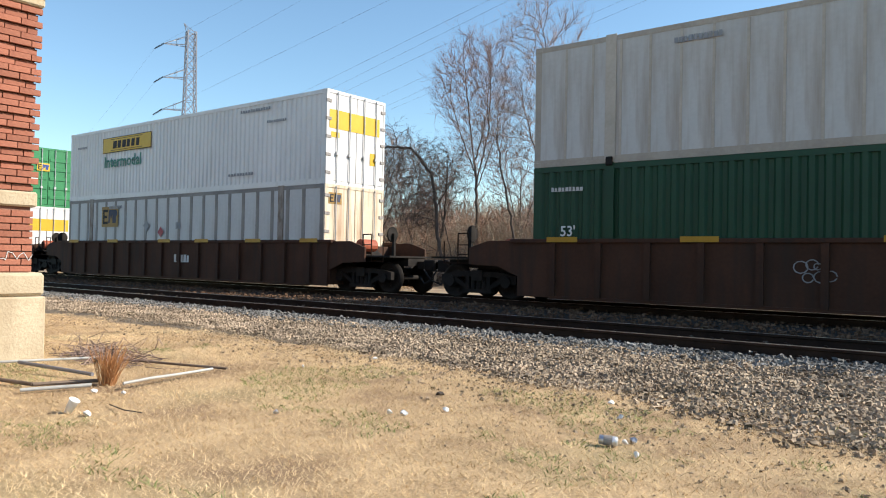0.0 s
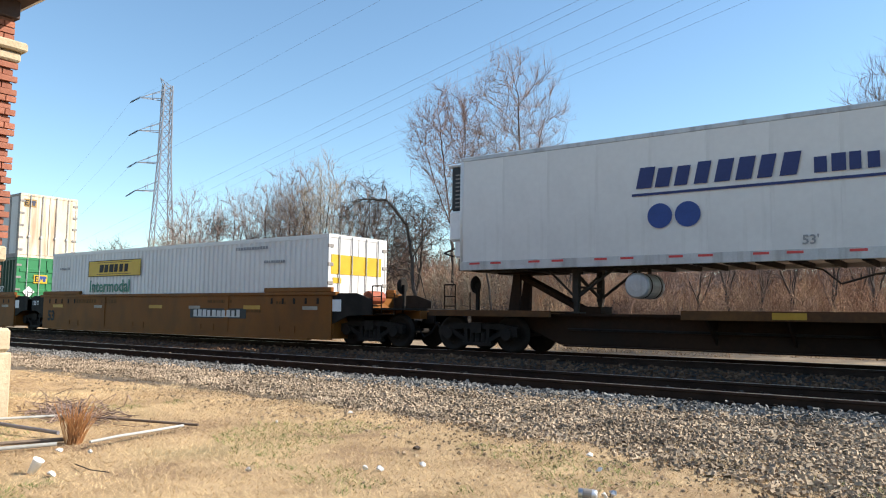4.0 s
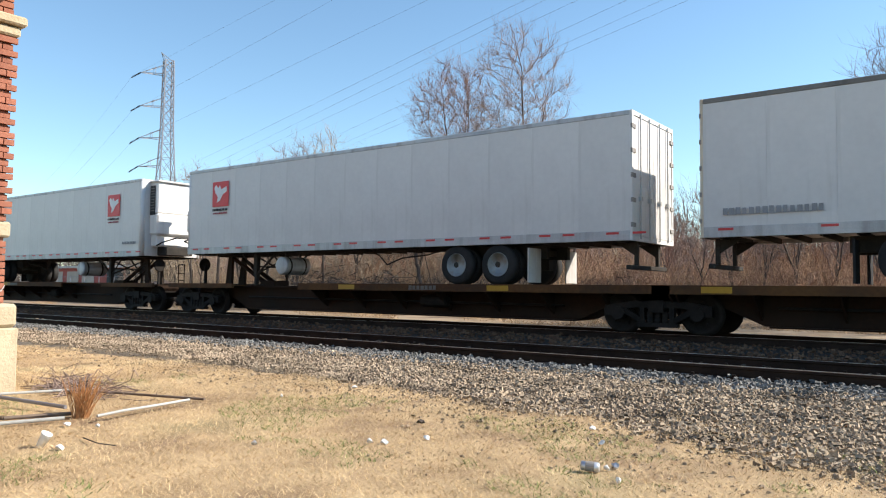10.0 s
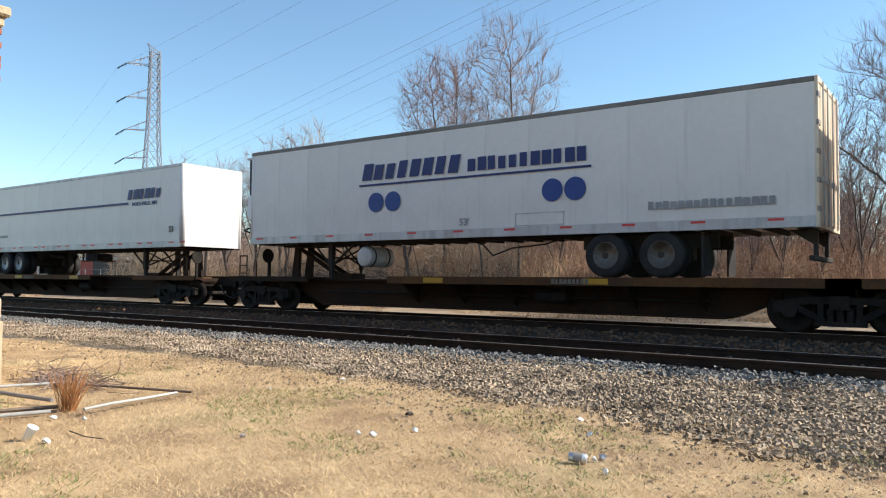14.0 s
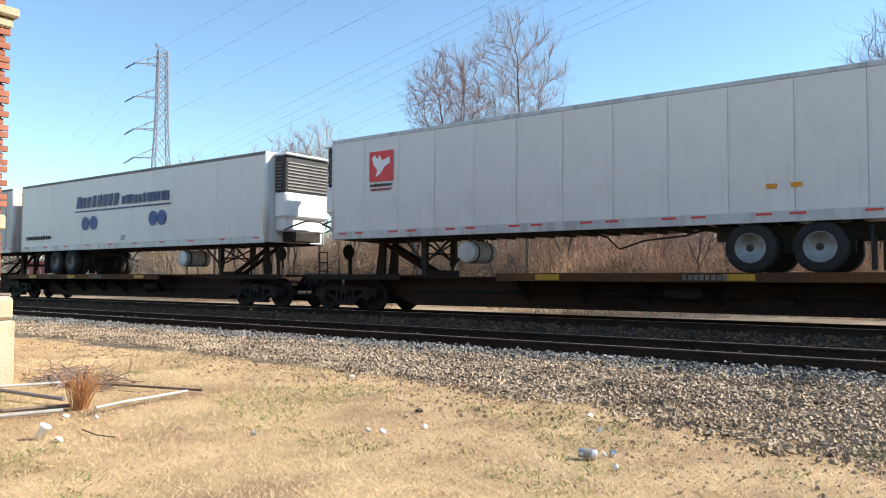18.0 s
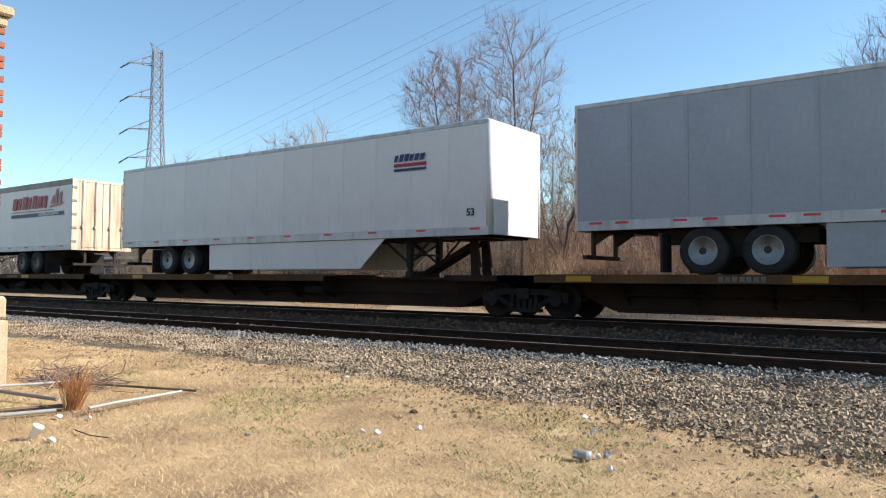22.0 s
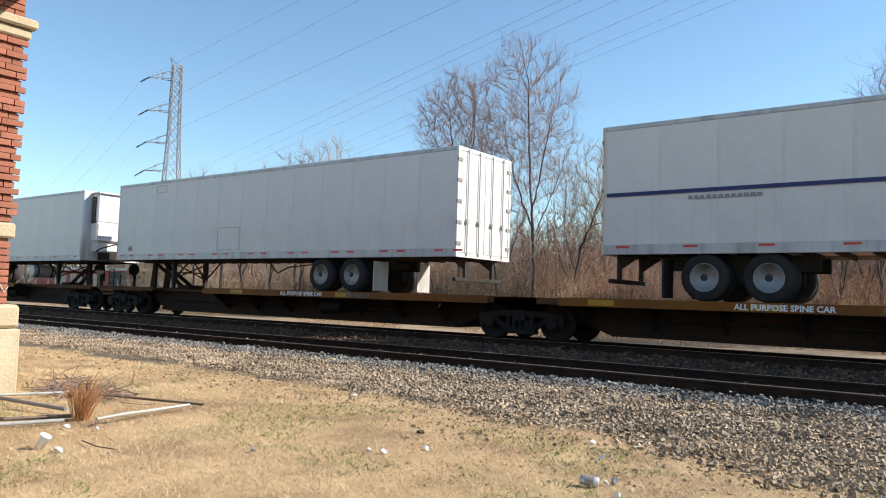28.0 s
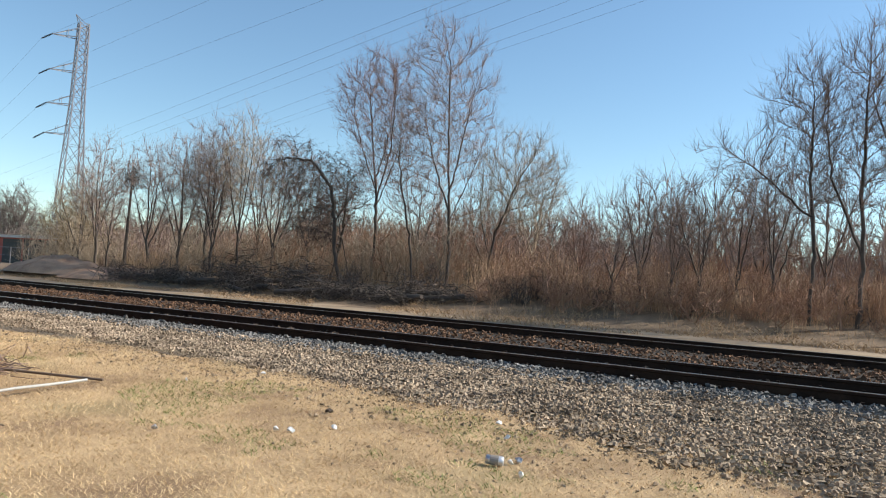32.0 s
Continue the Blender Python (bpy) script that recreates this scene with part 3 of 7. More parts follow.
        part("hitch_strut", br, mat, h)
    else:
        for k in (0.35, n - 0.35):
            for w in (-1.1, 1.1):
                part("container_pedestal", Build().box(k - 0.2, w - 0.15, 1.0, k + 0.2, w + 0.15, 1.185), SPINE, car)
    return car


def blocks_mesh(w, h, n, mat, seed):
    return Build().prism(comb(w, h, n, seed), "y", -0.005, 0).mesh("stencil", mat)


# -- well cars --
def well_car(a, b, u0, u1, left_end, right_end, yellow, seed):
    """A deep well between the bogie centres a and b that holds a container from u0 to u1."""
    n = b - a
    x0, x1 = u0 - a - 0.35, u1 - a + 0.35
    rnd = random.Random(seed)
    paint = ORANGE if yellow else RUST
    car = rolling("well_car", a, ("yellow" if yellow else "rust-brown") + " steel double-stack well car with " + ("smooth" if yellow else "ribbed") + " sides", "rail car", "well cars of the train")
    for s in (-1, 1):
        y = s * 1.40
        b1 = Build().box(x0, y - 0.03, 0.16, x1, y + 0.03, 1.44)
        side = part("side_wall", b1, paint, car)
        part("top_chord", Build().box(x0 - 0.2, y - 0.09, 1.44, x1 + 0.2, y + 0.09, 1.54, 0.015), paint, side)
        part("bottom_chord", Build().box(x0 + 0.9, y - 0.08, 0.13, x1 - 0.9, y + 0.08, 0.20), paint, side)
        rib = shared(("rib", yellow, s), lambda: Build().box(-0.07, min(0, s * 0.085), 0.2, 0.07, max(0, s * 0.085), 1.44).mesh("rib", paint))
        if not yellow:
            k = x0 + 1.0
            while k < x1 - 0.6:
                link("rib", rib, side, (k, y + s * 0.03, 0))
                k += 1.16
        else:
            for e, w in ((x0, 1), (x1, -1)):
                part("raised_end", Build().box(min(e, e + w * 2.9), y - 0.07, 1.54, max(e, e + w * 2.9), y + 0.07, 1.68, 0.02), paint, side)
            for k in (0.28, 0.72):
                part("tie_bracket", Build().box(x0 + k * (x1 - x0) - 0.1, y + s * 0.03, 0.3, x0 + k * (x1 - x0) + 0.1, y + s * 0.05, 1.44), paint, side)
    part("well_floor", Build().box(x0, -1.37, 0.2, x1, 1.37, 0.33), IRON, car)
    for e, s, coupled, bx in ((x0, -1, left_end, 0.0), (x1, 1, right_end, n)):
        part("bulkhead", Build().box(e - 0.04, -1.36, 0.2, e + 0.04, 1.36, 1.4), paint, car)
        xo = bx + s * (1.35 if coupled else 0.55)
        # sloping end sill down to the bogie
        o = [(e, 1.44), (e, 0.55), (bx - s * 1.35, 0.78), (bx + s * 0.6, 0.80), (xo, 0.80), (xo, 1.02), (bx - s * 0.5, 1.05)]
        part("end_sill", Build().prism(o, "y", -0.5, 0.5), IRON if not yellow else paint, car)
        for w in (-1, 1):
            oo = [(e, 1.5), (e, 0.62), (e + s * 0.6, 0.86), (e + s * 1.5, 0.9), (e + s * 1.5, 1.32), (e + s * 0.9, 1.5)]
            part("end_wing", Build().prism(oo, "y", w * 1.36 - 0.03, w * 1.36 + 0.03), IRON if yellow else paint, car)
        if yellow and s < 0:
            link("lettering", text_mesh("125 T", 0.24, SIGN_WH), car, (e - 1.05, -1.396, 1.12), "small white load figure")
        part("end_walkway", Build().box(min(e, xo), -1.3, 1.04, max(e, xo), 1.3, 1.09), IRON, car)
        if coupled:
            bogie(car, bx)
            coupler(car, xo, s)
            handrail(car, bx + s * 0.2, s)
            part("air_reservoir", Build().lathe("y", (bx - s * 0.6, -0.2, 1.4), [(-0.35, 0.1), (-0.3, 0.19), (0.3, 0.19), (0.35, 0.1)], 12), HITCH_RED, car)
    if not right_end:
        bogie(car, n)
        part("end_ladder", ladder(x1 + 0.55, 0.95, 1.75), IRON, car)
    # markings
    ym = shared(("ystrip",), lambda: slab(0, -0.006, 0, 0.8, 0, 0.12).mesh("reflector", YELLOW))
    wm = shared(("wstrip",), lambda: slab(0, -0.006, 0, 0.62, 0, 0.1).mesh("reflector_white", DUSTY))
    for i, k in enumerate((0.05, 0.24, 0.46, 0.6, 0.77, 0.93)):
        zz = 1.02 if yellow else 1.47
        link("reflector", ym if i % 2 == 0 or not yellow else wm, car, (x0 + k * (x1 - x0), -1.44 if yellow else -1.495, zz if yellow else 1.46))
    if yellow:
        px = {3: 4.5, 4: 8.6, 5: 11.6}[seed]
        part("number_panel", slab(px, -1.442, 0.72, px + 2.9, -1.434, 1.04), BLACK, car)
        link("stencil", shared(("num", seed % 3), lambda: blocks_mesh(2.5, 0.24, 10, FADED, seed)), car, (px + 0.2, -1.448, 0.76), "white car number on a black panel")
        link("lettering", text_mesh("53", 0.56, INK, bold=0.022), car, (1.85, -1.446, 0.50), "black 53 on the side")
        for k, (at, zz, w, h, m) in enumerate(((0.16, 1.2, 1.5, 0.16, 8), (0.27, 1.2, 1.1, 0.15, 5), (0.66, 1.22, 1.3, 0.1, 9), (0.72, 0.92, 1.7, 0.08, 14), (0.86, 1.18, 0.5, 0.1, 4))):
            link("stencil", shared(("worn", k), lambda: blocks_mesh(w, h, m, WORN_INK, 40 + k)), car, (x0 + at * (x1 - x0), -1.436, zz), "worn dark stencil")
        for k in (0.5, 1.0, 1.5, 2.0, 2.5):
            for e in (x0 + k, x1 - k - 0.1):
                link("lashing_slot", shared("lashing_slot", lambda: slab(0, -0.006, 0, 0.09, 0, 0.17).mesh("lashing_slot", IRON)), car, (e, -1.436, 1.19))
        for k in (0.13, 0.4, 0.64, 0.87):
            link("foot_step", shared("foot_step", lambda: Build().box(0, -0.02, 0, 0.03, 0, 0.2).box(0.67, -0.02, 0, 0.70, 0, 0.2).box(0.03, -0.02, 0, 0.67, 0, 0.03).mesh("foot_step", ORANGE)), car, (x0 + k * (x1 - x0), -1.43, 0.32))
        part("notice_panel", slab(x1 - 0.1, -1.402, 0.98, x1 + 0.35, -1.394, 1.32), SIGN_WH, car)
    else:
        link("stencil", shared(("bst", seed), lambda: blocks_mesh(1.0, 0.28, 5, FADED, seed)), car, (x0 + (0.42 + 0.1 * (seed % 3)) * (x1 - x0), -1.435, 0.75))
    return car


def ladder(x, z0, z1):
    b = Build()
    for k in (0, 0.4):
        b.rod((x + k, -1.15, z0), (x + k, -1.15, z1), 0.02)
    for i in range(4):
        z = z0 + (i + 0.5) * (z1 - z0) / 4
        b.rod((x, -1.15, z), (x + 0.4, -1.15, z), 0.016)
    return b


# -- containers --
def corrugated(n, h, pitch, deep, side, z0):
    """A side sheet with trapezoid waves, the length n along x. side: -1 or 1 for the way that it faces."""
    pts, x = [], 0.0
    while x < n - pitch * 0.5:
        pts += [(x, 0.0), (x + pitch * 0.32, 0.0), (x + pitch * 0.5, -deep), (x + pitch * 0.82, -deep)]
        x += pitch
    pts.append((n, 0.0))
    v, f = [], []
    for px, d in pts:
        yy = side * (HALF + d)
        v += [(px, yy, z0), (px, yy, z0 + h)]
    for i in range(len(pts) - 1):
        q = (2 * i, 2 * i + 2, 2 * i + 3, 2 * i + 1)
        f.append(q if side < 0 else q[::-1])
    return Build().add(v, f)


def container(u, z, style, seed, plain_end=False):
    """A 53-foot box with its left end at u. style: green, jb, emp or ribbed."""
    n, h = 16.15, 2.9
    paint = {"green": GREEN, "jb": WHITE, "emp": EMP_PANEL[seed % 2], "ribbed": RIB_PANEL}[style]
    frame_paint = paint if style in ("green", "jb") else GREY_RIB if style == "ribbed" else EMP_FRAME
    side_key = (style, seed % 2)
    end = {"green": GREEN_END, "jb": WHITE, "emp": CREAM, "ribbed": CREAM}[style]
    lab = {"green": "dark green corrugated steel freight container with a yellow sign", "jb": "white corrugated freight container with a yellow sign", "emp": "weathered white freight container with a square yellow sign", "ribbed": "white freight container with grey upright ribs"}[style]
    c = rolling("freight_container", u, lab, "container", "containers on the train")
    c.location.z = ZR + z
    for s in (-1, 1):
        if style in ("green", "jb"):
            me = shared((style, "sheet", s), lambda: corrugated(n - 0.24, h - 0.3, 0.30 if style == "green" else 0.235, 0.06 if style == "green" else 0.03, s, 0.17).mesh("side_sheet", paint))
            sh = link("side_sheet", me, c, (0.12, 0, 0))
            if style == "green":
                for k in (1.98, n - 1.98):
                    link("lifting_post", shared((style, "lift", s), lambda: Build().box(-0.11, min(0, s * 0.03), 0.12, 0.11, max(0, s * 0.03), h + 0.02).mesh("lifting_post", paint)), sh, (k - 0.12, s * (HALF - 0.012), 0))
        else:
            cells = 21 if style == "ribbed" else 23
            pw = (n - 0.3) / cells
            half_rib = 0.075 if style == "ribbed" else 0.028
            pan = shared((side_key, "panel", s), lambda: Build().box(0.012, min(s * (HALF - 0.03), s * HALF), 0.16, pw - 0.012, max(s * (HALF - 0.03), s * HALF), h - 0.13).mesh("side_panel", paint))
            post = shared((style, "post", s), lambda: Build().box(-half_rib, min(s * (HALF - 0.04), s * (HALF + 0.012)), 0.16, half_rib, max(s * (HALF - 0.04), s * (HALF + 0.012)), h - 0.13).mesh("rib", GREY_RIB if style == "ribbed" else EMP_RIB))
            for i in range(cells):
                link("side_panel", pan, c, (0.15 + i * pw, 0, 0))
                if i and s < 0:
                    link("rib", post, c, (0.15 + i * pw, 0, 0))
            for k in (1.98, n - 1.98):
                link("lifting_post", shared((style, "lift", s), lambda: Build().box(-0.13, min(0, s * 0.03), 0.1, 0.13, max(0, s * 0.03), h + 0.02).mesh("lifting_post", EMP_RIB if style == "emp" else LIFT_PAINT)), c, (k, s * (HALF - 0.004), 0))
                if s < 0:
                    link("twist_lock", shared("twist_lock", lambda: Build().box(-0.08, -0.05, -0.06, 0.08, 0.02, 0.14, 0.02).mesh("twist_lock", IRON)), c, (k, -HALF - 0.03, 0))
        link("top_rail", shared((style, "top", s), lambda: Build().box(0, min(s * (HALF - 0.08), s * (HALF + 0.01)), h - 0.13, n, max(s * (HALF - 0.08), s * (HALF + 0.01)), h - 0.01).mesh("top_rail", frame_paint)), c)
        link("bottom_rail", shared((style, "bot", s), lambda: Build().box(0, min(s * (HALF - 0.08), s * (HALF + 0.01)), 0.0, n, max(s * (HALF - 0.08), s * (HALF + 0.01)), 0.17).mesh("bottom_rail", frame_paint)), c)
    link("roof", shared((style, "roof"), lambda: Build().box(0.02, -HALF + 0.02, h - 0.06, n - 0.02, HALF - 0.02, h).mesh("roof", paint)), c)
    link("floor", shared((style, "floor"), lambda: Build().box(0.05, -HALF + 0.08, 0.04, n - 0.05, HALF - 0.08, 0.16).mesh("floor", IRON)), c)
    link("end_wall", shared((style, "endl"), lambda: Build().box(0.0, -HALF, 0, 0.06, HALF, h - 0.05).mesh("end_wall", paint)), c)
    # corner castings
    cast = shared((style, "cast"), lambda: Build().box(-0.09, -0.09, 0, 0.09, 0.09, 0.12, 0.01).mesh("corner_casting", frame_paint))
    for x in (0.1, n - 0.1):
        for y in (-HALF + 0.075, HALF - 0.075):
            for zz in (-0.004, h - 0.115):
                link("corner_casting", cast, c, (x, y, zz))
    post_me = shared((style, "corner_post"), lambda: Build().box(-0.09, -0.07, 0.1, 0.09, 0.07, h - 0.1, 0.012).mesh("corner_post", frame_paint))
    for x in (0.09, n - 0.09):
        for y in (-HALF + 0.068, HALF - 0.068):
            link("corner_post", post_me, c, (x, y, 0))
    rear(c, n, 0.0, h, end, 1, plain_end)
    if style == "jb":
        part("end_sign", slab(n + 0.05, -1.18, 1.72, n + 0.056, 1.05, 2.3), SIGN_YEL, c, "yellow band across the doors")
        part("end_mark", slab(n + 0.05, -1.1, 1.45, n + 0.056, -0.75, 1.62), SIGN_YEL, c)
        part("end_mark", slab(n + 0.05, 0.62, 0.75, n + 0.056, 0.92, 1.15), SIGN_YEL, c)
    elif style == "green":
        sign_square(c, n + 0.078, 1.75, 0.6, turned=-0.55 if plain_end else -1.0)
        d = link("placard", shared("diamond", diamond), c, (n + 0.082, -0.75, 1.35))
        d.rotation_euler = (0, 0, radians(90))
    else:
        sign_square(c, n + 0.05, 2.3, 0.55, turned=-1.15, dull=True)
    # markings
    if style == "green":
        ex = 4.68 if not plain_end else 9.95
        sign_square(c, ex, 1.58, 1.48, lift=0.01)
        link("placard", shared("diamond", diamond), c, (ex - 0.8 if not plain_end else ex + 2.05, -HALF - 0.03, 2.18))
        link("lettering", text_mesh("53'", 0.34, SIGN_WH), c, (0.75, -HALF - 0.03, 1.62 if seed == 5 else 1.25))
        link("lettering", text_mesh("53'", 0.34, SIGN_WH), c, (14.75, -HALF - 0.03, 1.36))
        blocks(c, "stencil", 0.5, 2.3, 0.85, 0.1, 9, FADED, seed=1)
        blocks(c, "stencil", 7.62, 2.52, 1.55, 0.1, 14, SIGN_WH, seed=2)
        blocks(c, "stencil", 13.6, 2.4, 0.36, 0.2, 3, SIGN_WH, seed=3)
    elif style == "jb":
        x = 2.93 if seed == 6 else 2.82
        patch(c, "sign", x, 1.87, 3.65, 0.62, SIGN_YEL, "yellow name board")
        for bx, bz, bw, bh in ((x, 1.87, 3.65, 0.025), (x, 2.465, 3.65, 0.025), (x, 1.87, 0.025, 0.62), (x + 3.625, 1.87, 0.025, 0.62), (x + 0.62, 1.95, 2.4, 0.018), (x + 0.62, 2.4, 2.4, 0.018)):
            patch(c, "sign_border", bx, bz, bw, bh, INK, lift=0.004)
        blocks(c, "name_blocks", x + 0.8, 2.03, 2.1, 0.3, 6, INK, 0.1, seed=4)
        link("lettering", text_mesh("Intermodal", 0.645, TEAL, bold=0.012), c, (x + 0.12, -HALF - 0.03, 1.28), "dark green word Intermodal")
        blocks(c, "stencil", 0.7, 2.2, 0.8, 0.09, 8, GREY_INK, seed=5)
        blocks(c, "stencil", 12.0, 2.55, 1.6, 0.1, 12, GREY_INK, seed=6)
        blocks(c, "stencil", 13.4, 2.1, 1.0, 0.09, 9, GREY_INK, seed=7)
        blocks(c, "stencil", 11.4, 0.45, 1.4, 0.1, 9, GREY_INK, seed=8)
    else:
        x = 2.9 if seed == 1 else 11.5
        sign_square(c, x, 1.74, 1.28, dull=True, lift=0.012)
        blocks(c, "stencil", 3.45, 2.47, 1.05, 0.13, 10, GREY_INK, seed=9, lift=0.014)
        blocks(c, "stencil", 8.3 if seed % 2 else 5.6, 1.6, 0.34, 0.26, 2, GREY_INK, seed=10, lift=0.014)
        if style != "emp":
            link("placard", shared("diamond_dark", lambda: diamond(GREY_INK, 0.22)), c, (6.3, -HALF - 0.04, 1.75))
            link("placard", shared("diamond_red", lambda: diamond(CRIMSON, 0.2)), c, (7.3, -HALF - 0.04, 1.5))
        blocks(c, "stencil", 11.6, 0.35, 0.6, 0.14, 3, GREY_INK, seed=11, lift=0.014)
    return c


def diamond(mat=None, r=0.26):
    return Build().prism([(-r, 0), (0, -r), (r, 0), (0, r)], "y", -0.006, 0).mesh("placard", mat or SIGN_WH)


def sign_square(parent, x, z, w, dull=False, lift=0.0, turned=None):
    """A square yellow sign with dark and blue blocks, on the side or, turned, on the end at x."""
    base = shared(("sq", w, dull), lambda: slab(0, -0.006, 0, w, 0, w * 0.64).mesh("sign", DULL_SIGN if dull else SIGN_YEL))
    e = shared(("sq_e", w), lambda: Build().box(0, -0.005, 0, w * 0.09, 0, w * 0.46).box(0, -0.005, 0, w * 0.30, 0, w * 0.08).box(0, -0.005, w * 0.19, w * 0.24, 0, w * 0.27).box(0, -0.005, w * 0.38, w * 0.30, 0, w * 0.46).mesh("sign_mark", INK))
    mp = shared(("sq_m", w, dull), lambda: Build().prism([(0, 0), (w * 0.07, 0), (w * 0.09, w * 0.3), (w * 0.16, w * 0.1), (w * 0.24, w * 0.3), (w * 0.25, 0), (w * 0.46, 0), (w * 0.46, w * 0.2), (w * 0.52, w * 0.26), (w * 0.52, w * 0.36), (w * 0.46, w * 0.42), (w * 0.02, w * 0.42)], "y", -0.005, 0).mesh("sign_mark", DULL_BLUE if dull else BLUE))
    if turned is None:
        at = [(x, -HALF - 0.024 - lift, z), (x + w * 0.08, -HALF - 0.031 - lift, z + w * 0.09), (x + w * 0.42, -HALF - 0.031 - lift, z + w * 0.12)]
        rz = 0
    else:
        at = [(x, turned, z), (x + 0.007, turned + w * 0.08, z + w * 0.09), (x + 0.007, turned + w * 0.42, z + w * 0.12)]
        rz = 90
    for me, p, nm in ((base, at[0], "sign"), (e, at[1], "sign_mark"), (mp, at[2], "sign_mark")):
        ob = link(nm, me, parent, p)
        ob.rotation_euler = (0, 0, radians(rz))


EMP_PANEL = (grimy(material("dingy_white_panel", (0.36, 0.29, 0.218), (0.435, 0.36, 0.28), 0.6, 0.6, 12, 0.05, per=0.08), (0.28, 0.215, 0.155), 0.45, 0.72, 0.75), grimy(material("grey_white_panel", (0.46, 0.445, 0.425), (0.54, 0.525, 0.50), 0.6, 0.6, 12, 0.05, per=0.06), (0.33, 0.26, 0.20), 0.46, 0.72, 0.75))
RIB_PANEL = grimy(material("ribbed_white_panel", (0.47, 0.465, 0.46), (0.55, 0.545, 0.54), 0.5, 0.6, 12, 0.04, per=0.06), (0.36, 0.32, 0.28), 0.52, 0.76, 0.6)
EMP_RIB = material("worn_white_rib", (0.40, 0.345, 0.28), (0.49, 0.43, 0.36), 0.55, 1.5, 15, 0.05, per=0.1)
EMP_FRAME = material("stained_container_frame", (0.33, 0.28, 0.23), (0.43, 0.375, 0.31), 0.65, 1.2, 15, 0.08)
LIFT_PAINT = grimy(material("stained_lifting_post", (0.22, 0.18, 0.15), (0.34, 0.29, 0.25), 0.65, 1.2, 15, 0.08), (0.13, 0.07, 0.04), 0.48, 0.66, 0.9, (2, 2, 1.2))
DULL_BLUE = material("weathered_blue_lettering", (0.05, 0.055, 0.085), (0.085, 0.088, 0.115), 0.65, 3, 20, 0.03, spec=0.15)
DULL_SIGN = material("sun_faded_yellow_sign", (0.26, 0.15, 0.04), (0.34, 0.20, 0.05), 0.6, 2, 20, 0.05)


def rear(parent, x, z0, z1, paint, s, ribs=False, kind=""):
    """Two door leaves with bars and hinges on the end at x that faces s along the x axis."""
    for w in (-1, 1):
        def leaf():
            b = Build().box(min(0, s * 0.045), min(w * 0.012, w * (HALF - 0.05)), z0 + 0.12, max(0, s * 0.045), max(w * 0.012, w * (HALF - 0.05)), z1 - 0.1, 0.008)
            if ribs:
                for k in range(5):
                    zz = z0 + 0.4 + k * 0.46
                    b.box(min(0, s * 0.075), min(w * 0.06, w * (HALF - 0.12)), zz, max(0, s * 0.075), max(w * 0.06, w * (HALF - 0.12)), zz + 0.16, 0.01)
            return b.mesh("door", paint)
        d = link("door", shared(("leaf", z0, z1, paint.name, s, w, ribs), leaf), parent, (x, 0, 0))
        bar = shared(("bar", z0, z1, s), lambda: Build().rod((s * 0.085, 0, z0 + 0.05), (s * 0.085, 0, z1 - 0.04), 0.018).box(min(s * 0.05, s * 0.12), -0.05, z0 + 0.9, max(s * 0.05, s * 0.12), 0.05, z0 + 1.0).mesh("lock_bar", RAIL_ALU))
        for k in (0.32, 0.86):
            link("lock_bar", bar, d, (0, w * k, 0))
        hin = shared(("hinge", s, w), lambda: Build().box(min(s * 0.03, s * 0.075), min(w * -0.16, w * 0.05), -0.05, max(s * 0.03, s * 0.075), max(w * -0.16, w * 0.05), 0.05, 0.006).mesh("hinge", GREY_RIB))
        for k in range(5):
            link("hinge", hin, d, (0, w * (HALF - 0.03), z0 + 0.35 + k * (z1 - z0 - 0.7) / 4))
    x0, x1 = min(0, s * 0.06), max(0, s * 0.06)
    for w in (-1, 1):
        link("door_post", shared(("dpost", z0, z1, s, paint.name), lambda: Build().box(x0, -0.0375, z0, x1, 0.0375, z1).mesh("door_post", paint)), parent, (x + s * 0.002, w * (HALF - 0.0325), 0))
    link("door_header", shared(("dhead", z1, s, paint.name), lambda: Build().box(x0, -HALF + 0.07, z1 - 0.1, x1, HALF - 0.07, z1).mesh("door_header", paint)), parent, (x + s * 0.002, 0, 0))
    link("door_sill", shared(("dsill", z0, s, paint.name), lambda: Build().box(x0, -HALF + 0.07, z0, x1, HALF - 0.07, z0 + 0.11).mesh("door_sill", paint)), parent, (x + s * 0.002, 0, 0))


# -- road trailers --
ZB, ZT, ZAXLE = 2.05, 4.95, 1.56
RIM_DARK = grimy(material("rusty_dark_rim", (0.10, 0.085, 0.07), (0.20, 0.175, 0.15), 0.7, 4, 30, 0.1, per=0.25), (0.16, 0.075, 0.03), 0.5, 0.7, 0.8, (4, 4, 4))
RIM_DULL = grimy(material("dull_cream_rim", (0.30, 0.27, 0.22), (0.42, 0.39, 0.33), 0.6, 4, 30, 0.1, per=0.2), (0.17, 0.10, 0.05), 0.5, 0.7, 0.8, (4, 4, 4))
TOP_GREY = grimy(material("grey_brown_top_rail", (0.22, 0.195, 0.175), (0.32, 0.29, 0.265), 0.6, 1.2, 20, 0.06), (0.15, 0.12, 0.10), 0.5, 0.75, 0.6)


def tyre_mesh():
    return Build().lathe("y", (0, 0, 0), [(-0.13, 0.30), (-0.14, 0.36), (-0.135, 0.44), (-0.11, 0.488), (-0.05, 0.50), (0.05, 0.50), (0.11, 0.488), (0.135, 0.44), (0.14, 0.36), (0.13, 0.30)], 22).mesh("tyre", RUBBER, True)


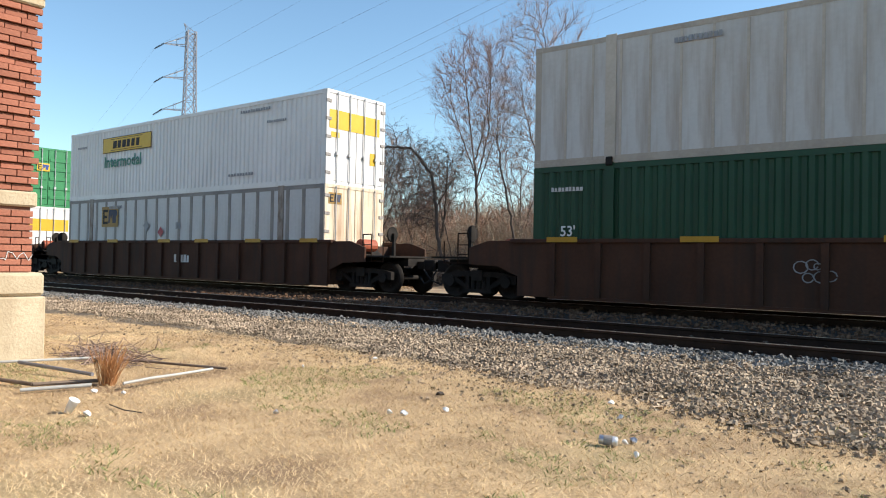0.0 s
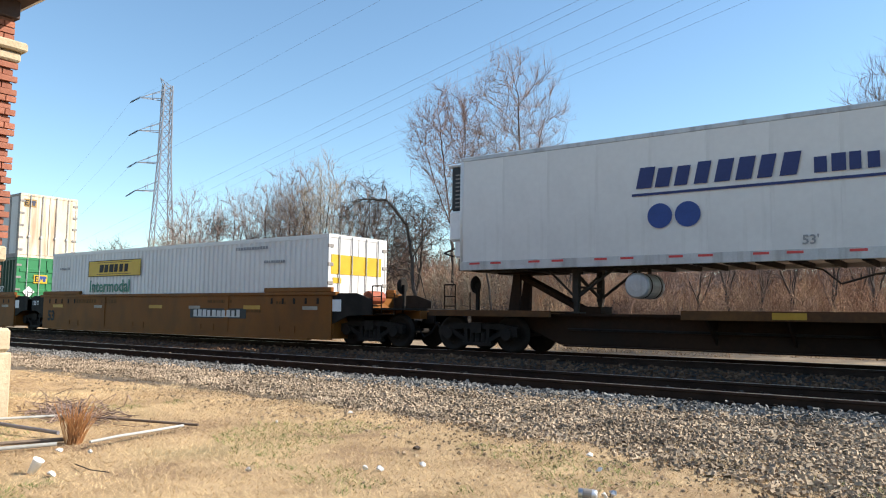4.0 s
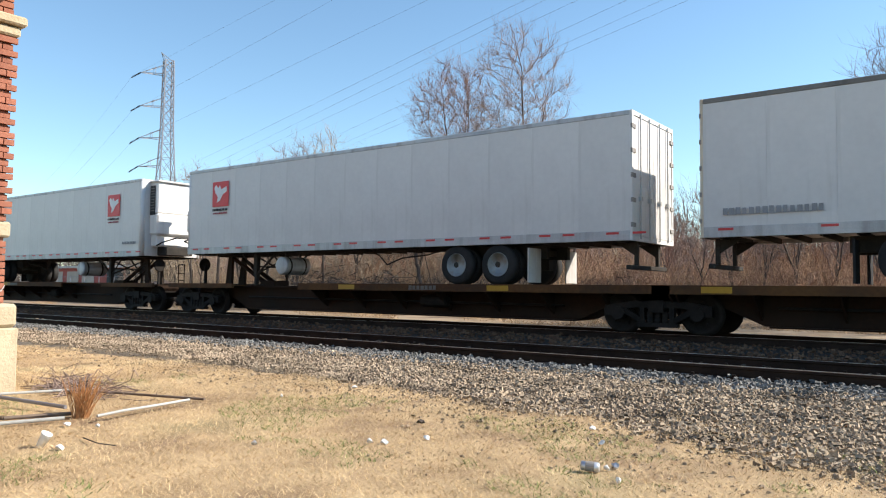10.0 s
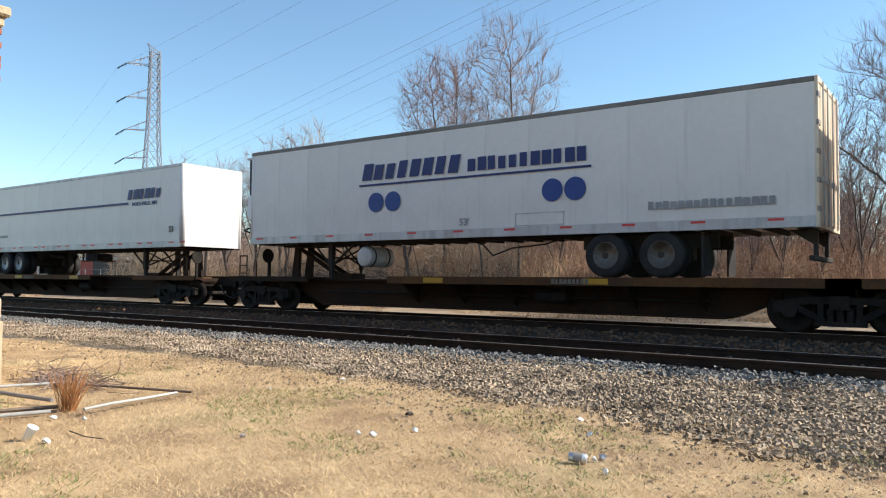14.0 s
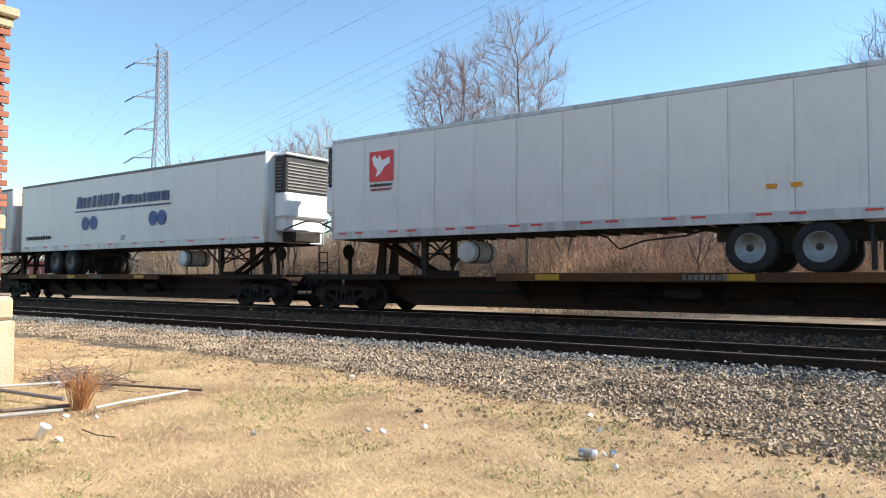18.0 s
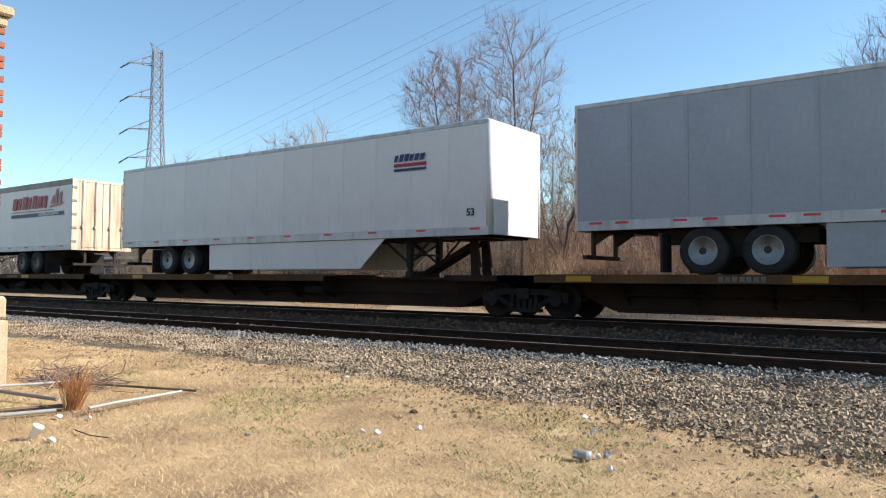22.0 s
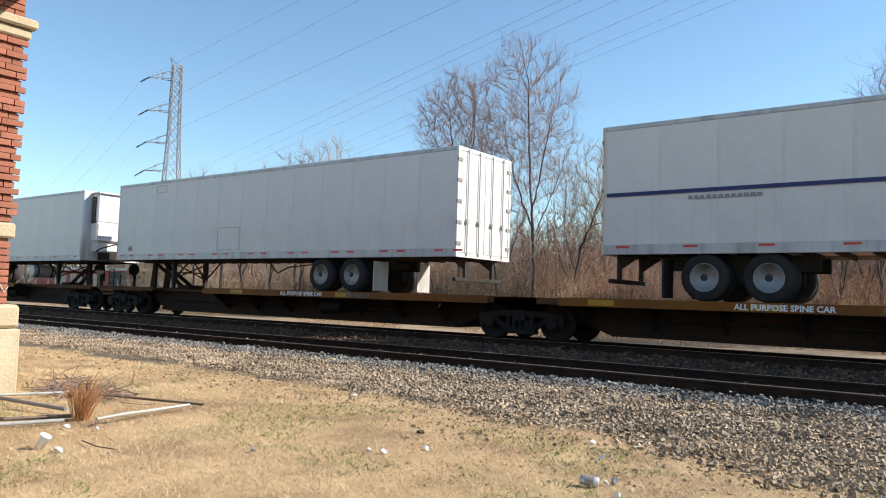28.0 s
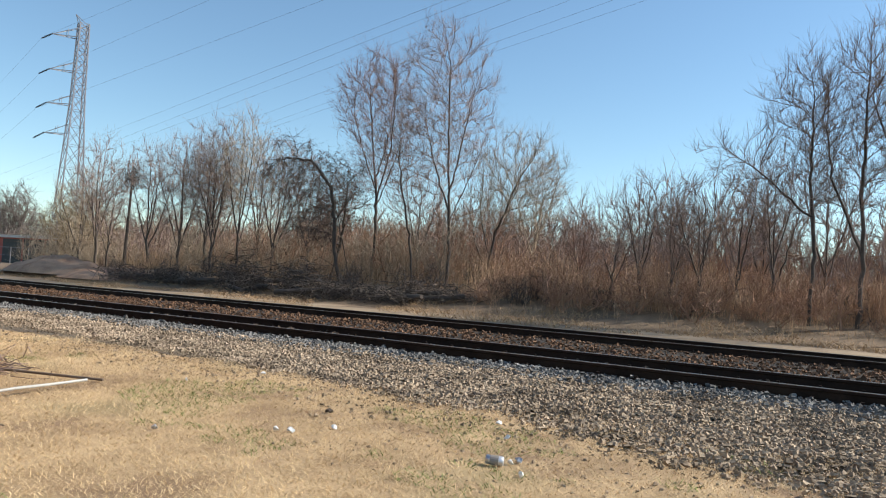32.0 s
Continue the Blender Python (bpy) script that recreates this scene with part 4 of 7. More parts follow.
def rim_mesh(mat):
    b = Build().lathe("y", (0, 0, 0), [(-0.136, 0.30), (-0.142, 0.29), (-0.06, 0.25), (-0.02, 0.12), (-0.02, 0.105)], 24)
    for k in range(5):
        a = 2 * math.pi * k / 5
        b.lathe("y", (0.19 * math.cos(a), -0.052, 0.19 * math.sin(a)), [(0, 0.045), (-0.008, 0.04)], 8)
    return b.mesh("rim", mat, True)


def hub_mesh():
    return Build().lathe("y", (0, 0, 0), [(-0.05, 0.185), (-0.078, 0.175), (-0.085, 0.12), (-0.13, 0.095), (-0.145, 0.05)], 16).mesh("hub", CHASSIS, True)


def trailer(u, n=16.15, front=1, paint=None, reefer="", panel=1.24, ribs=0, seed=0, label="", skirt=False, rim=None, doors=None, red_marks=2, top=None, tank=True, zt=ZT, axle=3.32, wide_top=0.11, seam=0.0012):
    """A road trailer with its left end at u (x at 0 s); front 1: its nose points along +x, -1: along -x."""
    paint = paint or WHITE
    rnd = random.Random(seed)
    t = rolling("road_trailer", u, label, "trailer", "road trailers on the train")
    q = (lambda d: d) if front > 0 else (lambda d: n - d)      # d metres from the tail

    def span(a, b):
        return (min(q(a), q(b)), max(q(a), q(b)))
    zs = ZB + 0.22
    nk = round(n, 1)
    link("box_body", shared(("body", nk, paint.name, zt), lambda: Build().box(0.03, -HALF + 0.02, ZB + 0.1, n - 0.03, HALF - 0.02, zt - 0.03).mesh("box_body", paint)), t)
    count = max(1, round(n / panel))
    pw = n / count
    g = seam
    for i in range(count):
        me = shared(("tpan", round(pw, 3), paint.name, zt, seam), lambda: Build().box(g, -HALF, zs, pw - g, -HALF + 0.025, zt - 0.1).mesh("side_panel", paint))
        link("side_panel", me, t, (i * pw, 0, 0))
        if ribs and i:
            link("rib", shared(("trib", paint.name, ribs, zt), lambda: Build().box(-0.045, -HALF - ribs, zs, 0.045, -HALF + 0.01, zt - 0.1).mesh("rib", paint)), t, (i * pw, 0, 0))
    for s in (-1, 1):
        y0, y1 = min(s * (HALF - 0.05), s * (HALF + 0.014)), max(s * (HALF - 0.05), s * (HALF + 0.014))
        link("bottom_rail", shared(("brail", nk, s, paint.name), lambda: Build().box(0, y0, ZB, n, y1, zs, 0.008).mesh("bottom_rail", RAIL_ALU)), t)
        tm = top or RAIL_ALU
        link("top_rail", shared(("trail", nk, s, tm.name, zt, wide_top), lambda: Build().box(0, y0, zt - wide_top, n, y1, zt, 0.015).mesh("top_rail", tm)), t)
    link("roof", shared(("troof", nk, zt), lambda: Build().box(0.02, -HALF + 0.05, zt - 0.05, n - 0.02, HALF - 0.05, zt + 0.012).mesh("roof", WHITE_OLD)), t)
    cm = Build()
    for i in range(int(n / 0.62)):
        cm.box(0.3 + i * 0.62, -HALF + 0.06, ZB - 0.02, 0.35 + i * 0.62, HALF - 0.06, ZB + 0.1)
    link("floor_framing", shared(("beams", nk), lambda: cm.mesh("floor_framing", CHASSIS)), t)["kind"] = "stuff"
    # nose
    nose_x = q(n)
    link("front_wall", shared(("nose", front, paint.name, zt), lambda: Build().box(min(0, front * 0.05), -HALF + 0.1, ZB + 0.02, max(0, front * 0.05), HALF - 0.1, zt - 0.02, 0.01).mesh("front_wall", WHITE if paint is SILVER else paint)), t, (nose_x, 0, 0))
    for s in (-1, 1):
        link("corner_post", shared(("post", front, s, zt), lambda: Build().lathe("z", (0, s * (HALF - 0.1), ZB + 0.02), [(0, 0.11), (zt - ZB - 0.04, 0.11)], 12).mesh("corner_post", WHITE if paint is not SILVER else SILVER, True)), t, (nose_x - front * 0.045, 0, 0))
    # tail
    rear(t, q(0), ZB, zt, doors or CREAM, -front)
    # reflective strips
    rm = shared("redmark", lambda: slab(0, -0.005, 0, 0.3, 0, 0.05).mesh("reflector", RED_DULL))
    k = 0.3
    while k < n - 0.5 and red_marks:
        link("reflector", rm, t, (k, -HALF - 0.016, ZB + 0.14))
        if red_marks > 1:
            link("reflector", rm, t, (k + 0.62, -HALF - 0.016, ZB + 0.14))
        k += 1.5 + 0.2 * (seed % 3)
    # tandem
    a0, a1 = span(axle - 1.02, axle + 2.08)
    for w in (-1, 1):
        y0, y1 = (-0.62, -0.48) if w < 0 else (0.48, 0.62)
        link("tandem_rail", shared(("tandem", w), lambda: Build().box(0, y0, 1.72, 3.1, y1, 2.04).box(0.5, y0 - 0.04, 1.45, 2.6, y1 + 0.04, 1.719).mesh("tandem_rail", CHASSIS)), t, (a0, 0, 0))
    for k in (0.3, 2.7):
        link("cross_member", shared("cross_member", lambda: Build().box(0, -0.479, 1.8, 0.1, 0.479, 1.95).mesh("cross_member", CHASSIS)), t, (a0 + k, 0, 0))
    rmat = rim or RIM
    for d in (axle, axle + 1.26):
        ax = link("axle", shared("axle", lambda: Build().lathe("y", (0, 0, 0), [(-1.1, 0.07), (1.1, 0.07)], 10).mesh("axle", CHASSIS)), t, (q(d), 0, ZAXLE))
        for y in (-1.12, -0.80, 0.80, 1.12):
            w = link("tyre", shared("tyre", tyre_mesh), ax, (0, y, 0))
            if y == -1.12:
                link("rim", shared(("rim", rmat.name), lambda: rim_mesh(rmat)), ax, (0, y, 0))
                link("hub", shared("hub", hub_mesh), ax, (0, y, 0))
    for y in (-0.97, 0.97):
        part("mudflap", Build().box(q(axle - 0.87) - 0.02, y - 0.3, 1.12, q(axle - 0.87) + 0.02, y + 0.3, 1.95), WHITE_OLD if seed in (5, 7, 26) else RUBBER, t)
    gx = q(0.1)
    rg = link("rear_guard", shared("rear_guard", lambda: Build().box(-0.05, -1.15, 1.42, 0.05, 1.15, 1.52, 0.012).mesh("rear_guard", CHASSIS)), t, (gx, 0, 0))
    for w in (-0.65, 0.65):
        link("guard_post", shared(("guard_post", front), lambda: Build().box(-0.04, -0.05, 1.521, 0.04, 0.05, 2.06).prism([(0.041 * front, 1.75), (0.5 * front, 2.05), (0.041 * front, 2.05)], "y", -0.03, 0.03).mesh("guard_post", CHASSIS)), rg, (0, w, 0))
    # landing gear
    lx = q(n - 2.95)
    for y in (-0.68, 0.68):
        part("landing_leg", Build().box(lx - 0.075, y - 0.075, 1.28, lx + 0.075, y + 0.075, ZB).box(lx - 0.055, y - 0.055, 1.0, lx + 0.055, y + 0.055, 1.3).box(lx - 0.16, y - 0.16, 1.0, lx + 0.16, y + 0.16, 1.03), CHASSIS, t)
    for y in (-0.68, 0.68):
        for k, (dx, r) in enumerate(((-0.95, 0.035), (0.75, 0.03))):
            link("leg_brace", shared(("brace", k, front), lambda: Build().rod((0, 0, 1.35), (front * dx, 0, ZB), r).mesh("leg_brace", CHASSIS)), t, (lx, y, 0))
    for k, (za, zb) in enumerate(((1.38, 1.95), (1.95, 1.38), (1.62, 1.62))):
        link("cross_brace", shared(("cbrace", k), lambda: Build().rod((0, -0.68, za), (0, 0.68, zb), 0.028).mesh("cross_brace", CHASSIS)), t, (lx + 0.03 * (k - 1), 0, 0))
    part("king_plate", Build().box(*[f(q(n - 0.3), q(n - 1.9)) for f in (min,)], -1.1, ZB - 0.03, max(q(n - 0.3), q(n - 1.9)), 1.1, ZB + 0.05), CHASSIS, t)
    # hanging hose and air lines
    hz = Build().pipe([(q(5.5), -0.5, ZB), (q(6.1), -0.6, 1.88), (q(7.0), -0.65, 1.8), (q(7.6), -0.6, 1.62), (q(7.9), -0.6, 1.9), (q(8.4), -0.55, ZB)], 0.022, 6)
    part("air_line", hz, CHASSIS, t)
    if skirt:
        s0, s1 = span(5.1, n - 3.4)
        e0, e1 = span(5.1, n - 4.3)
        o = [(s0, ZB - 0.01), (s1, ZB - 0.01), (e1, 1.22), (e0, 1.22)] if front > 0 else [(s0, ZB - 0.01), (s1, ZB - 0.01), (e1, 1.22), (e0, 1.22)]
        for y in (-1.24, 1.22):
            part("side_skirt", Build().prism(o, "y", y - 0.012, y + 0.012), WHITE if paint is not SILVER else SILVER, t)
    if reefer and tank:
        d = n - 4.6
        fb = Build().lathe("y", (q(d), 0, 1.62), [(-1.12, 0.12), (-1.10, 0.25), (-1.06, 0.285), (-0.12, 0.285), (-0.08, 0.25), (-0.06, 0.12)], 22)
        tk = part("fuel_tank", fb, RAIL_ALU, t, "round aluminium fuel tank", smooth=False)
        for k in (-0.9, -0.3):
            link("tank_strap", shared("tank_strap", lambda: Build().lathe("y", (0, 0, 1.62), [(-0.03, 0.292), (0.03, 0.292)], 20).box(-0.03, -0.03, 1.9, 0.03, 0.03, 2.06).mesh("tank_strap", CHASSIS)), tk, (q(d), k, 0))
    if reefer:
        cooler(t, nose_x + front * 0.05, front, reefer, zt)
    return t


def cooler(t, x, s, style, zt=ZT):
    """The refrigeration unit on a trailer's nose; style: white or dark housing."""
    body = WHITE if style == "white" else SIGN_WH
    c = part("cooling_unit", Build().box(min(x, x + s * 0.55), -0.98, 2.85, max(x, x + s * 0.55), 0.98, 3.65, 0.06).box(min(x, x + s * 0.42), -0.9, 2.42, max(x, x + s * 0.42), 0.9, 2.9, 0.04), body, t, "white refrigeration unit with dark grille")
    part("grille_box", Build().box(min(x, x + s * 0.50), -0.96, 3.65, max(x, x + s * 0.50), 0.96, zt - 0.12, 0.05), BLACK if style != "white" else body, c)
    if style == "white":
        part("side_grille", Build().box(min(x + s * 0.06, x + s * 0.36), -0.985, 3.6, max(x + s * 0.06, x + s * 0.36), -0.955, zt - 0.25), BLACK, c)
    slat = shared(("slat", s), lambda: Build().box(min(0, s * 0.03), -0.86, 0, max(0, s * 0.03), 0.86, 0.035).mesh("grille_slat", GREY_RIB))
    slat2 = shared(("slat2", s), lambda: Build().box(min(s * 0.07, s * 0.34), -0.012, 0, max(s * 0.07, s * 0.34), 0.0, 0.03).mesh("grille_slat", GREY_RIB))
    for i in range(9):
        link("grille_slat", slat2, c, (x, -0.99 if style == "white" else -0.97, 3.74 + i * 0.105))
        if style != "white":
            link("grille_slat", slat, c, (x + s * 0.5, 0, 3.74 + i * 0.105))
    part("cap", Build().box(min(x, x + s * 0.6), -1.0, zt - 0.13, max(x, x + s * 0.6), 1.0, zt - 0.05, 0.03), body, c)
    g = Build().pipe([(x + s * 0.42, -0.9, 2.45), (x + s * 0.75, -0.9, 2.55), (x + s * 0.75, -0.3, 2.75), (x + s * 0.75, 0.3, 2.75), (x + s * 0.75, 0.9, 2.55), (x + s * 0.42, 0.9, 2.45)], 0.025, 6)
    part("guard_tube", g, CHASSIS, c)
    part("battery_tray", Build().box(min(x, x + s * 0.5), -0.6, 2.1, max(x, x + s * 0.5), 0.6, 2.42, 0.02), CHASSIS, c)


# -- markings of single trailers --
def alliance(t, x, n, wide=6.9, spots=(0.52, 1.12, 5.92, 6.50)):
    f = wide / 6.9
    blocks(t, "name_blocks", x, 3.72, 3.35 * f, 0.46, 8, NAVY, 0.22, "dark blue slanted name block", seed=21)
    blocks(t, "name_blocks", x + 3.55 * f, 3.72, 3.3 * f, 0.34, 11, NAVY, 0.0, "dark blue name block", seed=22)
    patch(t, "underline", x - 0.1, 3.56, round(wide + 0.1, 2), 0.055, NAVY)
    disc = shared("disc", lambda: Build().lathe("y", (0, 0, 0), [(0, 0.27), (-0.006, 0.27)], 28).mesh("disc", BLUE))
    for k in spots:
        link("disc", disc, t, (x + k, -HALF - 0.026, 3.10), "round blue spot")
    words(t, x + 3.3, 2.36, "53'", 0.26, GREY_INK)


def wa_square(t, x):
    patch(t, "sign", x, 3.62, 0.86, 0.84, RED, "square red sign")
    w = shared("bird", lambda: Build().prism([(0.10, 0.62), (0.20, 0.70), (0.30, 0.58), (0.38, 0.68), (0.48, 0.54), (0.74, 0.62), (0.76, 0.46), (0.56, 0.36), (0.40, 0.16), (0.24, 0.10), (0.30, 0.28), (0.17, 0.42)], "y", -0.006, 0).mesh("sign_mark", SIGN_WH))
    link("sign_mark", w, t, (x, -HALF - 0.031, 3.66))
    blocks(t, "stencil", x + 0.02, 3.48, 0.82, 0.08, 10, INK, seed=30)
    blocks(t, "stencil", x + 0.05, 3.37, 0.76, 0.055, 14, CRIMSON, seed=31)


def taylor(t, x1, z, xw, zw, since=True):
    patch(t, "stripe", 0.06, z, x1 - 0.06, 0.085, NAVY, "long navy stripe")
    blocks(t, "name_blocks", xw, zw, 2.1, 0.36, 6, NAVY, 0.3, "navy slanted name blocks", seed=41)
    if since:
        words(t, xw + 0.32, zw - 0.24, "NORTHFIELD, MN", 0.19, NAVY)


def clipper(t, x, z):
    blocks(t, "name_blocks", x + 0.08, z, 3.1, 0.55, 7, CRIMSON, 0.22, "crimson slanted name blocks", seed=51)
    ship = Build()
    for k, (a, h) in enumerate(((0.0, 0.50), (0.30, 0.78), (0.62, 0.64))):
        ship.prism([(a, 0.12), (a + 0.26, 0.16), (a + 0.36, h), (a + 0.18, h * 0.92)], "y", -0.006, 0)
    ship.prism([(-0.1, 0.0), (1.0, 0.1), (1.1, 0.2), (0.9, 0.14), (0.0, 0.08)], "y", -0.006, 0)
    part("ship_mark", ship, FADED_RED, t, at=(x + 3.42, -HALF - 0.028, z - 0.02))
    patch(t, "stripe", x, z - 0.36, 4.5, 0.15, NAVY, "navy stripe")
    patch(t, "underline", x, z - 0.13, 3.7, 0.03, CRIMSON)
    words(t, x + 2.45, z - 0.335, "CONTROLLED LOGISTICS", 0.145, SIGN_WH, lift=0.008)


FADED_RED = material("faded_crimson", (0.35, 0.16, 0.17), (0.45, 0.26, 0.27), 0.6, 3, 20, 0.02)


def worldwide(t, x, z):
    patch(t, "ghost_sign", x, z + 0.22, 4.4, 0.95, FADED, "pale ghost of a removed sign")
    patch(t, "stripe", x, z, 4.47, 0.14, NAVY, "navy stripe")
    words(t, x + 3.35, z + 0.015, "WORLDWIDE", 0.145, SIGN_WH, lift=0.008)


def plain_marks(t, x, seed):
    blocks(t, "stencil", x + 0.2, 2.52, 0.95, 0.1, 9, GREY_INK, seed=seed)


def hatch(t, x, z, w, h):
    b = Build().box(0, -0.008, 0, w, 0, 0.03).box(0, -0.008, h - 0.03, w, 0, h).box(0, -0.008, 0, 0.03, 0, h).box(w - 0.03, -0.008, 0, w, 0, h)
    part("hatch_edge", b, RAIL_ALU, t, at=(x, -HALF - 0.002, z))


# ---- the consist, from head to tail: x at 0 s ----
def consist():
    rib = WHITE_OLD
    # double-stack wells
    container(-54.2, 0.36, "jb", 0)
    container(-54.2, 3.26, "green", 0, True)
    well_car(-56.0, -36.6, -54.2, -38.05, False, True, False, 0)
    container(-32.95, 0.36, "ribbed", 1)
    container(-32.95, 3.26, "jb", 1)
    well_car(-34.7, -15.4, -32.95, -16.8, True, True, False, 1)
    container(-9.4, 0.36, "green", 2, True)
    container(-9.4, 3.26, "emp", 3)
    tag_car = well_car(-11.2, 8.05, -9.4, 6.75, True, True, False, 2)
    loops = Build()
    for cx, cz, r in ((7.82, 0.98, 0.13), (8.02, 1.03, 0.11), (7.95, 0.78, 0.10), (8.17, 0.80, 0.12), (8.34, 0.82, 0.11), (8.12, 1.0, 0.07)):
        ring = [(cx + r * math.cos(a * 0.66), -1.436, cz + r * 0.9 * math.sin(a * 0.66)) for a in range(10)]
        loops.pipe(ring, 0.014, 4)
    part("graffiti", loops, GREY_INK, tag_car, "pale looping scrawl")
    container(13.85, 0.36, "jb", 4)
    container(13.85, 3.26, "emp", 4)
    well_car(12.05, 31.55, 13.85, 30.0, True, False, True, 3)
    container(33.6, 0.36, "green", 5, True)
    container(33.6, 3.26, "ribbed", 5)
    well_car(31.55, 51.3, 33.6, 49.75, False, False, True, 4)
    container(53.05, 0.36, "jb", 6)
    well_car(51.3, 70.7, 53.05, 69.2, False, True, True, 5)

    W = "white road trailer riding on the train"
    t = trailer(73.95, front=-1, reefer="dark", seed=1, label="white road trailer with blue spots and dirty rear doors")
    alliance(t, 4.7, 0)
    t = trailer(94.4, front=1, reefer="white", seed=2, paint=WHITE_OLD, top=ROOF_DARK, red_marks=1, rim=RIM_DARK, label="white refrigerated trailer with a small star sign")
    patch(t, "sign", 12.14, 3.70, 0.96, 0.46, FADED)
    blocks(t, "name_blocks", 12.4, 3.85, 0.65, 0.15, 7, INK, seed=61)
    plain_marks(t, 11.87, 62)
    link("placard", shared("ring", lambda: ring_mesh()), t, (9.58, -HALF - 0.03, 2.72))
    t = trailer(112.9, front=1, reefer="white", seed=3, label="white refrigerated trailer with a square red sign")
    wa_square(t, 13.2)
    plain_marks(t, 14.3, 63)
    t = trailer(132.0, front=-1, reefer="dark", seed=4, doors=WHITE, axle=2.92, label="white refrigerated trailer with a red sign near its nose")
    wa_square(t, 1.55)
    plain_marks(t, 0.4, 64)
    t = trailer(150.1, front=-1, reefer="dark", seed=5, red_marks=1, panel=0.95, rim=RIM_DARK, axle=3.03, top=TOP_GREY, wide_top=0.16, paint=WHITE_OLD, label="white refrigerated trailer with grey sign and scrawled side")
    patch(t, "sign", 3.33, 3.74, 0.98, 0.47, FADED)
    blocks(t, "name_blocks", 3.6, 3.9, 0.6, 0.16, 6, INK, seed=65)
    plain_marks(t, 3.07, 66)
    scrawl = Build()
    rs = random.Random(5)
    px, pz = 14.0, 2.6
    for i in range(16):
        nx, nz = px + rs.uniform(0.02, 0.2), 2.35 + rs.random() * 0.55
        scrawl.rod((px, -HALF - 0.012, pz), (nx, -HALF - 0.012, nz), 0.012, n=4)
        px, pz = nx, nz
    part("scrawl", scrawl, GREY_INK, t)
    t = trailer(170.3, front=1, reefer="white", seed=6, label="clean white refrigerated trailer with a square red sign")
    wa_square(t, 13.9)
    plain_marks(t, 14.8, 67)
    t = trailer(189.45, front=-1, reefer="white", seed=7, doors=WHITE, axle=3.44, label="white refrigerated trailer with a red sign near its nose")
    wa_square(t, 1.35)
    t = trailer(207.2, front=1, reefer="dark", seed=8, top=ROOF_DARK, red_marks=1, rim=RIM_DARK, axle=3.6, label="white refrigerated trailer with blue spots")
    alliance(t, 4.5, 0, 7.0, (0.47, 1.10, 5.78, 6.40))
    blocks(t, "stencil", 0.4, 2.5, 1.9, 0.15, 15, GREY_INK, seed=68)
    plain_marks(t, 13.6, 69)
    t = trailer(224.6, front=1, seed=9, rim=RIM_DULL, top=TOP_GREY, wide_top=0.24, label="white dry-van trailer with a small black name")
    blocks(t, "name_blocks", 0.53, 4.27, 1.27, 0.21, 7, INK, 0.1, seed=70)
    patch(t, "sign", 3.7, 2.55, 0.2, 0.25, SIGN_YEL)
    t = trailer(241.75, front=1, seed=10, rim=RIM_DARK, axle=2.65, top=TOP_GREY, wide_top=0.24, label="white dry-van trailer with a square hatch in its side")
    hatch(t, 3.68, 2.3, 1.55, 0.7)
    hatch(t, 7.23, 2.3, 0.6, 0.25)
    hatch(t, 12.6, 2.3, 0.4, 0.3)
    link("placard", shared("diamond_grey", lambda: diamond(FADED, 0.2)), t, (7.58, -HALF - 0.03, 4.12))
    t = trailer(258.4, front=1, seed=11, red_marks=2, label="white dry-van trailer with a long navy stripe")
    taylor(t, 12.95, 3.66, 12.9, 3.84)
    spare = link("spare_tyre", shared("tyre", tyre_mesh), t, (9.75, -0.55, 1.78))
    spare.rotation_euler = (radians(90), 0, 0)
    part("tyre_cradle", Build().box(9.25, -0.95, 1.6, 10.25, -0.9, 1.64).box(9.25, -0.2, 1.6, 10.25, -0.15, 1.64).box(9.2, -0.95, 1.6, 9.25, -0.9, 2.06).box(10.25, -0.95, 1.6, 10.3, -0.9, 2.06), CHASSIS, t)
    words(t, 15.5, 2.58, "53", 0.28, INK)
    blocks(t, "stencil", 2.54, 2.68, 1.1, 0.12, 13, GREY_INK, seed=71)
    t = trailer(278.2, front=-1, reefer="dark", seed=12, top=ROOF_DARK, red_marks=1, doors=CREAM, rim=RIM_DARK, axle=3.0, label="white refrigerated trailer with blue spots and rusty doors")
    alliance(t, 4.68, 0)
    blocks(t, "stencil", 12.9, 2.52, 2.6, 0.18, 16, GREY_INK, seed=72)
    hatch(t, 9.6, 2.28, 1.3, 0.32)
    t = trailer(295.6, front=1, seed=13, red_marks=2, rim=RIM_DARK, top=TOP_GREY, wide_top=0.24, label="white trailer with crimson slanted name blocks and ship mark")
    clipper(t, 0.82, 3.6)
    blocks(t, "stencil", 0.6, 2.5, 2.1, 0.15, 16, GREY_INK, seed=73)
    link("placard", shared("diamond_grey", lambda: diamond(FADED, 0.2)), t, (9.3, -HALF - 0.03, 2.95))
    t = trailer(312.45, n=16.0, front=1, seed=14, top=ROOF_DARK, label="plain white dry-van trailer")
    words(t, 15.4, 2.5, "53", 0.26, INK)
    link("placard", shared("ring", lambda: ring_mesh()), t, (6.4, -HALF - 0.03, 2.5))
    t = trailer(329.95, front=1, paint=rib, panel=0.62, ribs=0.02, seed=15, top=ROOF_DARK, red_marks=2, rim=RIM_DARK, axle=2.27, label="ribbed grey-white trailer with an orange sign")
    o = Build().prism([(0.06, 0.04), (3.02, 0.0), (3.1, 0.72), (-0.02, 0.70)], "y", -0.006, 0)
    part("sign", o, SIGN_OR, t, "orange name board with dark blocks", at=(11.85, -HALF - 0.036, 3.74))
